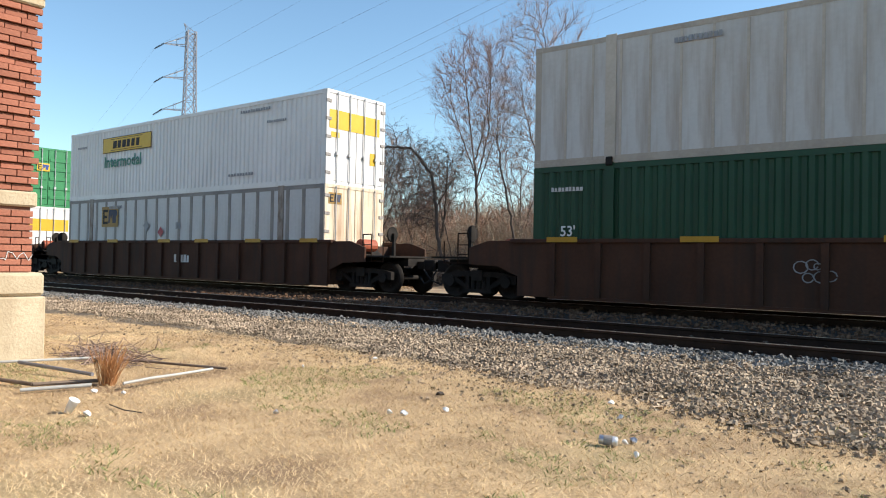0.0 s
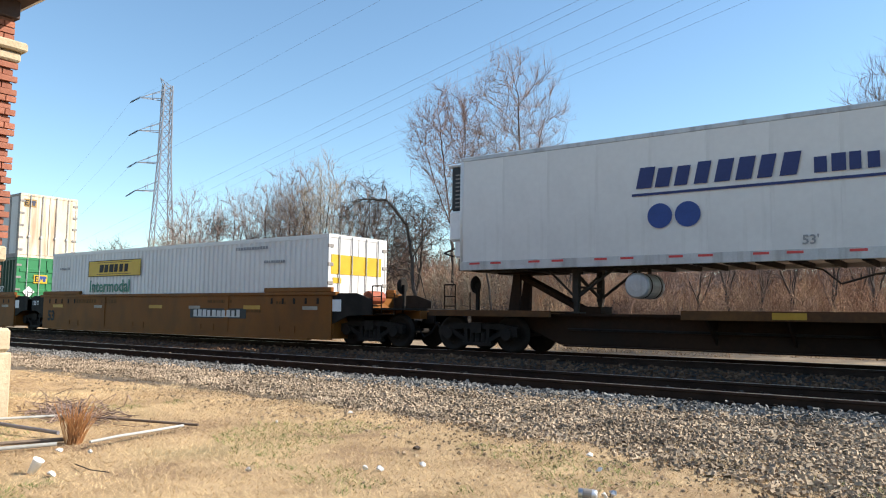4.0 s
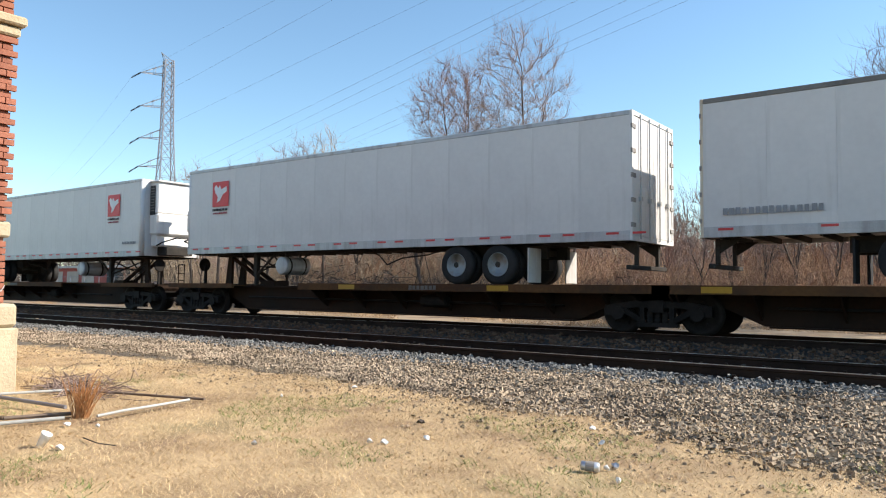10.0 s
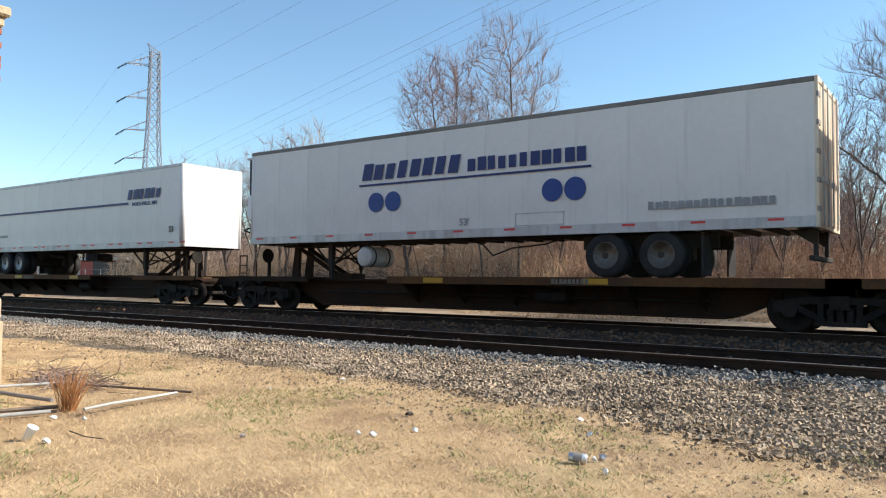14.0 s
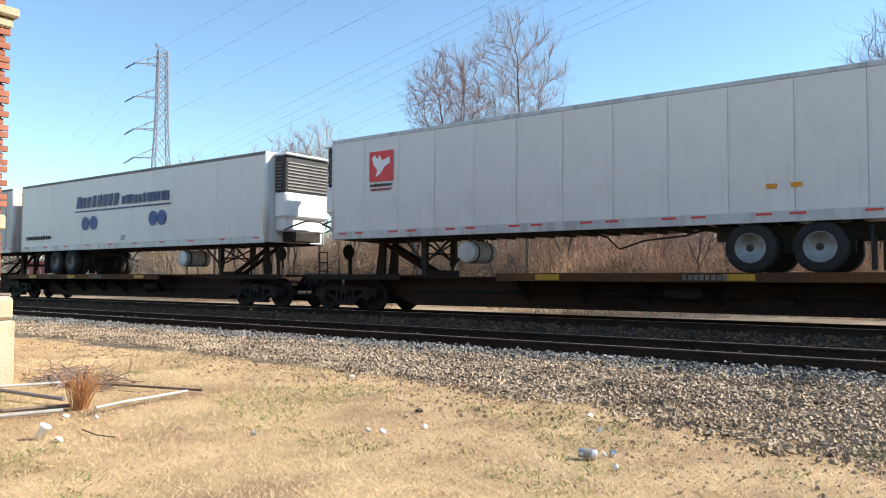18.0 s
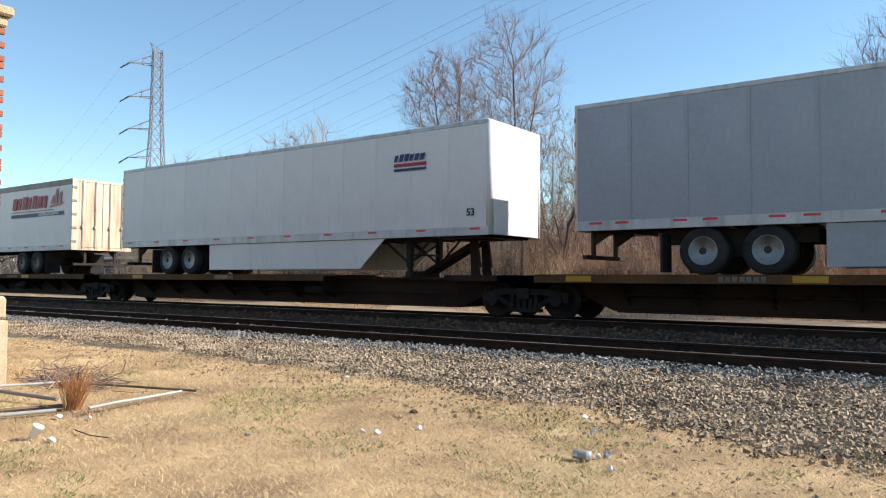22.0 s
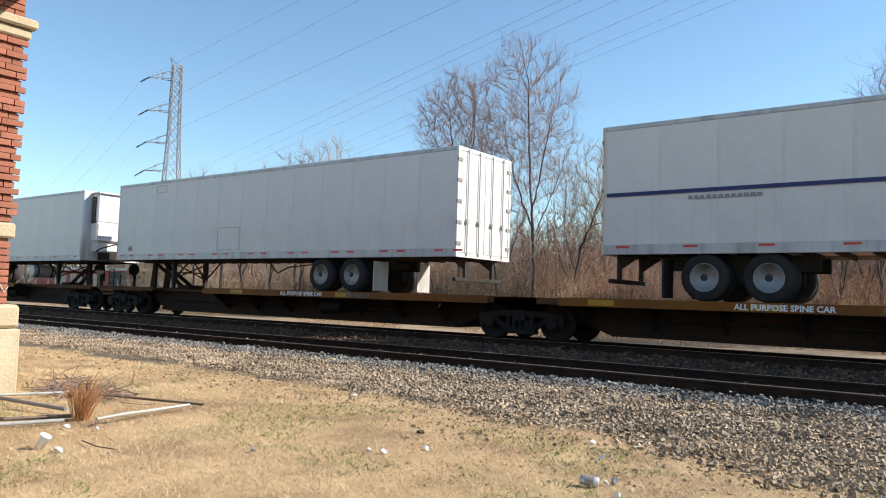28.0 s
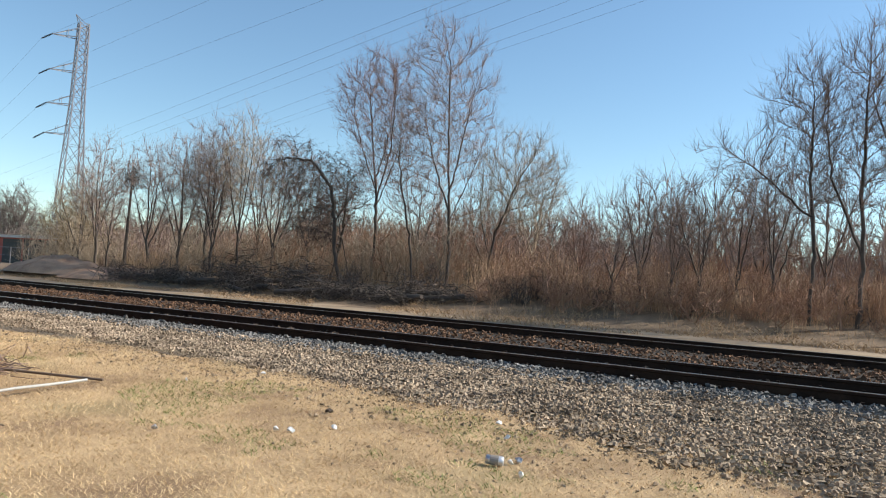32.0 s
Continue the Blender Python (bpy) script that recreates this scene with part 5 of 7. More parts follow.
    o = Build().prism([(0.05, 0), (3.05, -0.03), (3.05, 0.02), (0.05, 0.05)], "y", -0.006, 0).prism([(-0.03, 0.70), (3.1, 0.72), (3.1, 0.76), (-0.03, 0.74)], "y", -0.006, 0)
    part("sign_border", o, CRIMSON, t, at=(11.85, -HALF - 0.038, 3.74))
    blocks(t, "name_blocks", 12.05, 3.9, 2.65, 0.4, 6, INK, 0.0, lift=0.022, seed=74)
    o = Build().box(0, -0.9, 0, 0.006, 0.5, 0.55)
    part("nose_sign", o, SIGN_YEL, t, at=(16.15 + 0.054, 0, 3.95))
    t = trailer(347.1, front=1, reefer="dark", seed=16, top=ROOF_DARK, red_marks=1, rim=RIM_DARK, axle=2.9, label="white refrigerated trailer with blue spots and white nose")
    alliance(t, 4.66, 0, 6.5, (0.71, 1.32, 5.41, 5.95))
    blocks(t, "stencil", 0.45, 2.55, 2.2, 0.16, 15, INK, seed=75)
    t = trailer(366.2, front=-1, reefer="dark", seed=17, seam=0.006, doors=WHITE, label="white refrigerated trailer with a red sign and two-tone doors")
    wa_square(t, 1.47)
    for k in (11.9, 12.35):
        patch(t, "marker", k, 2.72, 0.2, 0.09, SIGN_OR)
    container(382.95, 1.19, "green", 7)
    container(401.2, 1.19, "green", 8)
    t = trailer(420.45, front=-1, reefer="dark", seed=18, doors=CREAM, red_marks=1, rim=RIM_DARK, axle=2.9, top=TOP_GREY, wide_top=0.24, label="white refrigerated trailer with crimson blocks near its tail")
    clipper(t, 11.05, 3.87)
    plain_marks(t, 0.45, 76)
    link("placard", shared("diamond_grey", lambda: diamond(FADED, 0.2)), t, (6.3, -HALF - 0.03, 2.75))
    t = trailer(440.4, front=1, skirt=True, seed=19, axle=2.75, label="clean white dry-van trailer with side skirts", red_marks=1)
    blocks(t, "name_blocks", 13.12, 4.1, 1.05, 0.2, 6, NAVY, 0.3, seed=77)
    patch(t, "stripe", 13.12, 3.96, 1.1, 0.09, CRIMSON)
    patch(t, "stripe", 13.12, 3.84, 1.1, 0.07, NAVY)
    words(t, 15.5, 2.55, "53", 0.26, INK)
    t = trailer(458.95, front=1, paint=SILVER, panel=0.62 * 2, ribs=0.012, skirt=True, seed=20, red_marks=2, axle=2.8, label="silver sheet-and-post trailer with a purple panel")
    patch(t, "sign", 11.78, 3.74, 3.7, 0.8, PURPLE, "purple name panel", lift=0.014)
    blocks(t, "name_blocks", 11.95, 3.92, 1.35, 0.44, 5, SIGN_WH, 0.0, lift=0.022, seed=78)
    blocks(t, "name_blocks", 13.45, 3.92, 1.85, 0.36, 10, FADED, 0.0, lift=0.022, seed=79)
    part("nose_sign", Build().box(0, -0.9, 0, 0.006, 0.9, 0.36), PURPLE, t, at=(16.15 + 0.054, 0, 4.35))
    t = trailer(478.2, n=14.1, front=-1, reefer="dark", seed=21, top=ROOF_DARK, red_marks=1, rim=RIM_DARK, wide_top=0.2, label="short white refrigerated trailer with a ghosted sign")
    worldwide(t, 8.69, 3.24)
    plain_marks(t, 0.5, 80)
    t = trailer(497.3, n=14.3, front=1, reefer="dark", seed=22, top=ROOF_DARK, red_marks=1, rim=RIM_DARK, wide_top=0.2, label="short white refrigerated trailer with a navy stripe")
    worldwide(t, 0.7, 3.18)
    link("placard", shared("diamond_grey", lambda: diamond(FADED, 0.2)), t, (7.9, -HALF - 0.03, 2.75))
    t = trailer(512.85, front=1, reefer="dark", seed=23, top=ROOF_DARK, red_marks=2, rim=RIM_DARK, axle=2.9, label="white refrigerated trailer with blue spots and curved nose")
    alliance(t, 4.72, 0, 6.9, (0.50, 1.10, 5.89, 6.49))
    blocks(t, "stencil", 0.4, 2.45, 2.3, 0.16, 15, GREY_INK, seed=81)
    plain_marks(t, 13.4, 82)
    t = trailer(530.15, front=1, seed=24, red_marks=2, rim=RIM_DARK, label="white trailer with crimson name blocks")
    clipper(t, 0.75, 3.5)
    link("placard", shared("ring", lambda: ring_mesh()), t, (11.0, -HALF - 0.03, 2.9))
    t = trailer(547.3, front=1, reefer="white", seed=25, red_marks=1, label="white refrigerated trailer with a bright white nose unit")
    t = trailer(566.2, front=-1, seed=26, red_marks=2, seam=0.0025, doors=WHITE, rim=RIM_DULL, axle=3.65, label="plain white trailer with a square hatch")
    hatch(t, 6.24, 2.34, 1.2, 0.77)
    hatch(t, 2.52, 4.5, 0.63, 0.28)
    words(t, 0.85, 2.4, "53", 0.24, INK)
    t = trailer(586.5, front=1, seed=27, red_marks=1, axle=2.22, label="white dry-van trailer with a navy stripe and tall nose")
    taylor(t, 12.1, 3.34, 12.2, 3.74)
    blocks(t, "stencil", 1.9, 3.2, 1.5, 0.08, 12, GREY_INK, seed=83)
    words(t, 15.2, 2.55, "53", 0.26, INK)
    t = trailer(605.0, front=1, seed=28, red_marks=2, axle=2.35, label="white dry-van trailer with a navy stripe at the train's tail")
    taylor(t, 11.7, 3.36, 11.8, 3.76)
    blocks(t, "stencil", 1.6, 3.2, 1.4, 0.08, 12, GREY_INK, seed=84)
    words(t, 15.4, 2.6, "53", 0.26, INK)

    # spine cars: bogie centres, coupled ends, wheel platform, hitch
    def spine(a, b, le, re, u, n, front, seed, red=False, bright=False):
        tail = u if front > 0 else u + n
        p = (tail - 1.1, tail + 10.5) if front > 0 else (tail - 10.5, tail + 1.1)
        p = (max(p[0], a - 0.4), min(p[1], b + 0.4))
        hx = (u + n - 1.0) if front > 0 else (u + 1.0)
        spine_car(a, b, le, re, p, (hx, front, 1) if red else (hx, front), seed, bright)
    B = [  # bogie at the left, at the right, coupled left, coupled right, load, its length, nose, red hitch, bright
        (74.3, 91.9, True, False, 73.95, 16.15, -1, False, False),
        (91.9, 111.3, False, False, 94.4, 16.15, 1, True, True),
        (111.3, 128.3, False, True, 112.9, 16.15, 1, True, True),
        (132.4, 148.8, True, False, 132.0, 16.15, -1, False, False),
        (148.8, 168.0, False, False, 150.1, 16.15, -1, False, False),
        (168.0, 186.0, False, True, 170.3, 16.15, 1, False, False),
        (189.7, 206.1, True, False, 189.45, 16.15, -1, False, False),
        (206.1, 223.6, False, False, 207.2, 16.15, 1, False, False),
        (223.6, 240.8, False, False, 224.6, 16.15, 1, False, False),
        (240.8, 257.7, False, False, 241.75, 16.15, 1, False, False),
        (257.7, 273.9, False, True, 258.4, 16.15, 1, False, False),
        (278.5, 294.7, True, False, 278.2, 16.15, -1, False, False),
        (294.7, 311.8, False, False, 295.6, 16.15, 1, False, False),
        (311.8, 328.9, False, False, 312.45, 16.0, 1, False, False),
        (328.9, 346.3, False, False, 329.95, 16.15, 1, False, False),
        (346.3, 362.6, False, True, 347.1, 16.15, 1, False, False),
        (366.5, 382.3, True, False, 366.2, 16.15, -1, False, False),
        (382.3, 400.1, False, False, 382.95, 16.15, 0, False, False),
        (400.1, 417.0, False, True, 401.2, 16.15, 0, False, False),
        (420.75, 438.2, True, False, 420.45, 16.15, -1, False, False),
        (438.2, 457.4, False, False, 440.4, 16.15, 1, False, False),
        (457.4, 474.4, False, True, 458.95, 16.15, 1, False, False),
        (478.5, 494.5, True, False, 478.2, 14.1, -1, False, False),
        (494.5, 511.9, False, False, 497.3, 14.3, 1, False, False),
        (511.9, 529.0, False, False, 512.85, 16.15, 1, False, False),
        (529.0, 546.4, False, False, 530.15, 16.15, 1, False, False),
        (546.4, 563.0, False, True, 547.3, 16.15, 1, False, True),
        (566.5, 584.2, True, False, 566.2, 16.15, -1, False, True),
        (584.2, 603.4, False, False, 586.5, 16.15, 1, False, True),
        (603.4, 620.5, False, True, 605.0, 16.15, 1, False, True),
    ]
    for i, (a, b, le, re, u, n, f, red, bright) in enumerate(B):
        if f == 0:
            spine_car(a, b, le, re, (u + 2.5, u + 14.0), None, i)
        else:
            spine(a, b, le, re, u, n, f, i, red, bright)
    car = MOVING[-1][0]
    e = part("end_marker", Build().box(18.55, -0.16, 1.0, 18.75, 0.16, 1.42, 0.03), RED_DULL, car, "orange-red end-of-train marker box")
    part("marker_lamp", Build().lathe("x", (18.79, 0, 1.5), [(-0.08, 0.10), (0.05, 0.11), (0.07, 0.08)], 14), SIGN_OR, e)
    part("marker_bracket", Build().rod((18.5, 0, 0.85), (18.66, 0, 1.02), 0.04), IRON, e)


def ring_mesh():
    b = Build()
    for i in range(12):
        a, c = 2 * math.pi * i / 13, 2 * math.pi * (i + 1) / 13
        b.prism([(0.2 * math.cos(a), 0.2 * math.sin(a)), (0.2 * math.cos(c), 0.2 * math.sin(c)), (0.17 * math.cos(c), 0.17 * math.sin(c)), (0.17 * math.cos(a), 0.17 * math.sin(a))], "y", -0.005, 0)
    return b.mesh("placard", INK)


consist()


# ---- stones and grass ----
def scatter_mesh(name, pos, size, mat, shape, flat=1.0, seed=0):
    """Many small pieces in one mesh: pos (n, 3), size (n,), shape: vertices and triangles of one piece."""
    rs = np.random.RandomState(seed)
    base, tris = np.array(shape[0], float), np.array(shape[1], int)
    n, k = len(pos), len(base)
    ang = rs.rand(n) * 2 * np.pi
    tilt = (rs.rand(n) - 0.5) * 2.2
    sc = size[:, None, None] * np.stack([0.75 + 0.5 * rs.rand(n), 0.75 + 0.5 * rs.rand(n), flat * (0.7 + 0.5 * rs.rand(n))], 1)[:, None, :]
    v = base[None] * (0.55 + 0.75 * rs.rand(n, k, 1)) * sc
    c, s = np.cos(tilt)[:, None], np.sin(tilt)[:, None]
    v = np.stack([v[..., 0], v[..., 1] * c - v[..., 2] * s, v[..., 1] * s + v[..., 2] * c], -1)
    c, s = np.cos(ang)[:, None], np.sin(ang)[:, None]
    v = np.stack([v[..., 0] * c - v[..., 1] * s, v[..., 0] * s + v[..., 1] * c, v[..., 2]], -1) + pos[:, None, :]
    f = (tris[None] + (np.arange(n) * k)[:, None, None]).reshape(-1, tris.shape[1])
    return raw_mesh(name, v.reshape(-1, 3), f, mat)


def raw_mesh(name, v, f, mat):
    me = bpy.data.meshes.new(name)
    m = f.shape[1]
    me.vertices.add(len(v))
    me.vertices.foreach_set("co", np.asarray(v, np.float32).ravel())
    me.loops.add(f.size)
    me.loops.foreach_set("vertex_index", f.astype(np.int32).ravel())
    me.polygons.add(len(f))
    me.polygons.foreach_set("loop_start", np.arange(0, f.size, m, dtype=np.int32))
    me.materials.append(mat)
    me.update(calc_edges=True)
    me.validate()
    me.shade_flat()
    return me


PEBBLE = ([(-1, -0.55, -0.5), (0.8, -0.7, -0.45), (1.05, 0.6, -0.4), (-0.75, 0.65, -0.5), (-0.7, -0.5, 0.45), (0.55, -0.45, 0.75), (0.8, 0.5, 0.35), (-0.45, 0.55, 0.6)],
          [(0, 1, 5, 4), (1, 2, 6, 5), (2, 3, 7, 6), (3, 0, 4, 7), (4, 5, 6, 7)])


FOOT_X = (-30, -15.3, -11.1, -7.1, -5.6, -3.8, -2.5, -1.8, -1.2, -0.6, 4.0)
FOOT_Y = (6.7, 6.8, 6.9, 6.5, 6.3, 5.85, 5.6, 5.3, 5.1, 4.9, 3.6)


def bank_foot(x):
    """Where the dense stones of the bank end towards the lawn."""
    return np.interp(x, FOOT_X, FOOT_Y)


def ballast_stones():
    rs = np.random.RandomState(3)

    def lay(name, n, x0, x1, lower, y1, s0, s1, mat, seed, label, fade=0.0, z=0.0, near=0.0):
        # near: how far the stones crowd towards the lawn's end of the stretch
        x = x0 + (x1 - x0) * rs.rand(n) ** (1 - near)
        y0 = lower(x) if callable(lower) else np.full(n, lower)
        y0 = y0 + np.array([0.28 * noise.noise((a * 1.3, 7.0, 0.0)) + 0.16 * noise.noise((a * 4.0, 3.0, 0.0)) for a in x]) * (1 if callable(lower) else 0)
        y = y0 + (y1 - y0) * rs.rand(n) - fade * rs.rand(n) ** 2.2
        zz = np.array([hill(a, b) for a, b in zip(x, y)]) + z
        size = s0 + (s1 - s0) * rs.rand(n) ** 1.6
        ob = new(name, scatter_mesh(name, np.stack([x, y, zz + size * (0.1 + 1.3 * rs.rand(n) ** 2)], 1), size, mat, PEBBLE, seed=seed))
        tagged(ob, label, "ballast", kind="stuff")
    lay("ballast_stones", 12000, -24, 4.5, 8.9, 9.95, 0.018, 0.036, STONE, 1, "coarse pale grey crushed stone beside the rail", 0.5)
    lay("dusty_stones", 46000, -26, 3.0, bank_foot, 9.2, 0.013, 0.029, STONE_BROWN, 2, "brownish grey crushed stone on the railway bank", 0.25, near=0.45)
    lay("verge_stones", 4200, -13, 3.0, bank_foot, 6.6, 0.007, 0.019, STONE_BROWN, 3, "grey stones strewn over the dry verge", 1.5, near=0.3)
    lay("bed_stones", 10000, -40, 8, 11.6, 15.9, 0.022, 0.05, BED_BROWN, 4, "brown crushed stone between the two tracks")
    lay("crib_stones", 4000, -30, 6, 10.0, 11.45, 0.02, 0.045, BED_STONE, 5, "dark crushed stone between the rails", z=-0.02)
    lay("stray_stones", 260, -3.2, 1.0, 3.3, 4.7, 0.004, 0.013, STONE_BROWN, 6, "single grey stones lying in the dry grass")


ballast_stones()


def blades(name, n, x0, x1, y0, y1, h0, h1, mat, seed, label, keep=None, wide=0.002):
    rs = np.random.RandomState(seed)
    x, y = x0 + (x1 - x0) * rs.rand(n), y0 + (y1 - y0) * rs.rand(n)
    if keep is not None:
        ok = np.array([keep(a, b) for a, b in zip(x, y)])
        x, y = x[ok], y[ok]
    n = len(x)
    z = np.array([hill(a, b) for a, b in zip(x, y)])
    a = rs.rand(n) * 2 * np.pi
    h = h0 + (h1 - h0) * rs.rand(n) ** 1.5
    lean = h * (0.6 + 2.2 * rs.rand(n))
    b = rs.rand(n) * 2 * np.pi
    w = wide * (0.6 + 0.8 * rs.rand(n))
    p = np.stack([x, y, z - 0.005], 1)
    side = np.stack([np.cos(a) * w, np.sin(a) * w, 0 * a], 1)
    mid = p + np.stack([np.cos(b) * lean * 0.46, np.sin(b) * lean * 0.46, h * 0.6], 1)
    tip = p + np.stack([np.cos(b) * lean, np.sin(b) * lean, h * (0.75 + 0.25 * rs.rand(n))], 1)
    v = np.stack([p - side, p + side, mid + side * 0.8, mid - side * 0.8, tip], 1).reshape(-1, 3)
    i = np.arange(n)[:, None, None] * 5
    f = (np.array([[0, 1, 2], [0, 2, 3], [3, 2, 4]])[None] + i).reshape(-1, 3)
    tagged(new(name, raw_mesh(name, v, f, mat)), label, "grass", kind="stuff")


def lawn_patch(a, b):
    return noise.noise((a * 0.9, b * 0.9, 3.0)) + 0.6 * noise.noise((a * 2.7, b * 2.7, 9.0)) > -1.7 + 1.5 * max(0, (b - 4.7) / 1.4) + 0.3 * max(0, a + 1.5)


blades("dry_grass", 215000, -9.4, 1.4, 1.3, 6.4, 0.012, 0.04, STRAW, 11, "short straw-coloured dormant lawn grass", lawn_patch, 0.00145)
blades("brown_grass", 36000, -9.6, 1.6, 2.0, 6.9, 0.010, 0.03, STRAW_BROWN, 14, "patches of withered brown grass in the lawn", lambda a, b: noise.noise((a * 0.6 + 9, b * 0.8, 4.0)) + 0.6 * noise.noise((a * 2.2, b * 2.2, 8.0)) > 0.36 - 0.3 * max(0.0, b - 3.8), 0.0015)
blades("green_grass", 34000, -8.2, 1.0, 1.8, 5.4, 0.018, 0.044, GREENGRASS, 12, "thin green blades in the dormant lawn", lambda a, b: noise.noise((a * 0.7 + 5, b * 0.9, 1.0)) + 0.5 * noise.noise((a * 3.1, b * 3.1, 5.0)) + 0.6 * math.exp(-((a + 4.2) / 0.7) ** 2 - ((b - 2.8) / 0.3) ** 2) + 0.5 * math.exp(-((a + 6.8) / 0.5) ** 2 - ((b - 2.9) / 0.3) ** 2) + 0.5 * math.exp(-((a + 0.94) / 0.12) ** 2 - ((b - 4.41) / 0.12) ** 2) + 0.5 * math.exp(-((a + 1.6) / 0.12) ** 2 - ((b - 3.44) / 0.12) ** 2) > 0.24, 0.0028)
blades("wall_grass", 26000, -15, -9.2, 3.2, 6.6, 0.012, 0.034, STRAW, 15, "dry grass beside the station wall", lawn_patch, 0.0032)
blades("path_grass", 30000, -45, 9, 20.4, 26.2, 0.05, 0.26, PATH_STRAW, 13, "tan grass along the dirt path", lambda a, b: noise.noise((a * 0.25, b * 0.5, 2.0)) > (0.22 if b < 22.5 else -0.12), 0.008)


def tube(b, pts, rad, n):
    base = len(b.v)
    ring = [(math.cos(2 * math.pi * k / n), math.sin(2 * math.pi * k / n)) for k in range(n)]
    for i, p in enumerate(pts):
        d = (pts[min(i + 1, len(pts) - 1)] - pts[max(i - 1, 0)]).normalized()
        u = d.orthogonal().normalized()
        w = d.cross(u) * rad[i]
        u = u * rad[i]
        for c, sn in ring:
            b.v.append(tuple(p + u * c + w * sn))
    for i in range(len(pts) - 1):
        for k in range(n):
            q, r = base + i * n + k, base + i * n + (k + 1) % n
            b.f.append((q, r, r + n, q + n))


# ---- trees ----
def colonise(rs, stems, blobs, points, step, reach=5.0, kill=2.0, up=0.12, jitter=0.22, hold=0.7, rounds=70):
    """Branches that grow from the stems towards points strewn in the crown: places and parents of the nodes."""
    weight = np.array([b[3] * b[4] * b[5] for b in blobs])
    pick = rs.choice(len(blobs), points, p=weight / weight.sum())
    d = rs.randn(points, 3)
    d /= np.linalg.norm(d, axis=1)[:, None]
    bl = np.array(blobs)[pick]
    goal = bl[:, :3] + d * bl[:, 3:6] * (rs.rand(points) ** 0.42)[:, None]
    pos, par = [], []
    for stem in stems:
        last = -1
        if len(pos) and stem[0] is None:
            stem = stem[1:]
            last = int(np.argmin(np.linalg.norm(np.array(pos) - np.array(stem[0]), axis=1)))
        for a, b in zip(stem, stem[1:]):
            a, b = np.array(a, float), np.array(b, float)
            m = max(1, int(np.linalg.norm(b - a) / step))
            for k in range(m):
                if last < 0:
                    pos.append(a)
                    par.append(-1)
                    last = len(pos) - 1
                pos.append(a + (b - a) * (k + 1) / m + rs.randn(3) * step * 0.06)
                par.append(last)
                last = len(pos) - 1
    used = [0] * len(pos)
    pos = np.array(pos)
    way = np.array([pos[i] - pos[par[i]] if par[i] >= 0 else (0, 0, 1.0) for i in range(len(pos))])
    way /= np.linalg.norm(way, axis=1)[:, None] + 1e-9
    dist, near = np.full(points, 1e9), np.zeros(points, int)
    fresh = np.arange(len(pos))
    for _ in range(rounds):
        if len(fresh) and len(goal):
            dd = np.linalg.norm(goal[:, None, :] - pos[fresh][None], axis=2)
            j = dd.argmin(1)
            dm = dd[np.arange(len(goal)), j]
            better = dm < dist
            dist[better], near[better] = dm[better], fresh[j[better]]
        alive = dist > kill * step
        goal, dist, near = goal[alive], dist[alive], near[alive]
        act = dist < reach * step * 2.2
        if not act.any():
            break
        pull = np.zeros((len(pos), 3))
        np.add.at(pull, near[act], (goal[act] - pos[near[act]]) / dist[act][:, None])
        heads = [i for i in np.unique(near[act]) if used[i] < 3]
        if not heads:
            break
        v = pull[heads]
        v = v / (np.linalg.norm(v, axis=1)[:, None] + 1e-6) + way[heads] * hold + rs.randn(len(heads), 3) * jitter + np.array([0, 0, up])
        v /= np.linalg.norm(v, axis=1)[:, None]
        fresh = np.arange(len(pos), len(pos) + len(heads))
        pos = np.concatenate([pos, pos[heads] + v * step])
        way = np.concatenate([way, v])
        for i in heads:
            used[i] += 1
            par.append(i)
            used.append(0)
    return pos, np.array(par)


def frusta(p, q, rp, rq, n):
    """Tapered n-sided pieces from the points p to q: vertices and triangles."""
    d = q - p
    d = d / (np.linalg.norm(d, axis=1)[:, None] + 1e-9)
    ref = np.where(np.abs(d[:, 2:3]) > 0.9, np.array([[1.0, 0, 0]]), np.array([[0, 0, 1.0]]))
    u = np.cross(d, ref)
    u /= np.linalg.norm(u, axis=1)[:, None]
    w = np.cross(d, u)
    a = 2 * np.pi * np.arange(n) / n
    ring = u[:, None] * np.cos(a)[None, :, None] + w[:, None] * np.sin(a)[None, :, None]
    v = np.concatenate([p[:, None] + ring * rp[:, None, None], q[:, None] + ring * rq[:, None, None]], 1)
    k = np.arange(n)
    f = np.concatenate([np.stack([k, (k + 1) % n, (k + 1) % n + n], 1), np.stack([k, (k + 1) % n + n, k + n], 1)])
    return v.reshape(-1, 3), (f[None] + (np.arange(len(p)) * 2 * n)[:, None, None]).reshape(-1, 3)


def cones(p, q, r, rs):
    """Pointed three-sided twigs."""
    n = len(p)
    d = q - p
    d = d / (np.linalg.norm(d, axis=1)[:, None] + 1e-9)
    u = np.cross(d, rs.randn(n, 3))
    u /= np.linalg.norm(u, axis=1)[:, None] + 1e-9
    w = np.cross(d, u)
    r = r[:, None]
    v = np.stack([p + u * r, p + (w * 0.87 - u * 0.5) * r, p - (w * 0.87 + u * 0.5) * r, q], 1)
    return v.reshape(-1, 3), (np.array([[0, 1, 3], [1, 2, 3], [2, 0, 3]])[None] + (np.arange(n) * 4)[:, None, None]).reshape(-1, 3)


def stack(pieces):
    vs, fs, n = [], [], 0
    for v, f in pieces:
        vs.append(v)
        fs.append(f + n)
        n += len(v)
    return np.concatenate(vs), np.concatenate(fs)


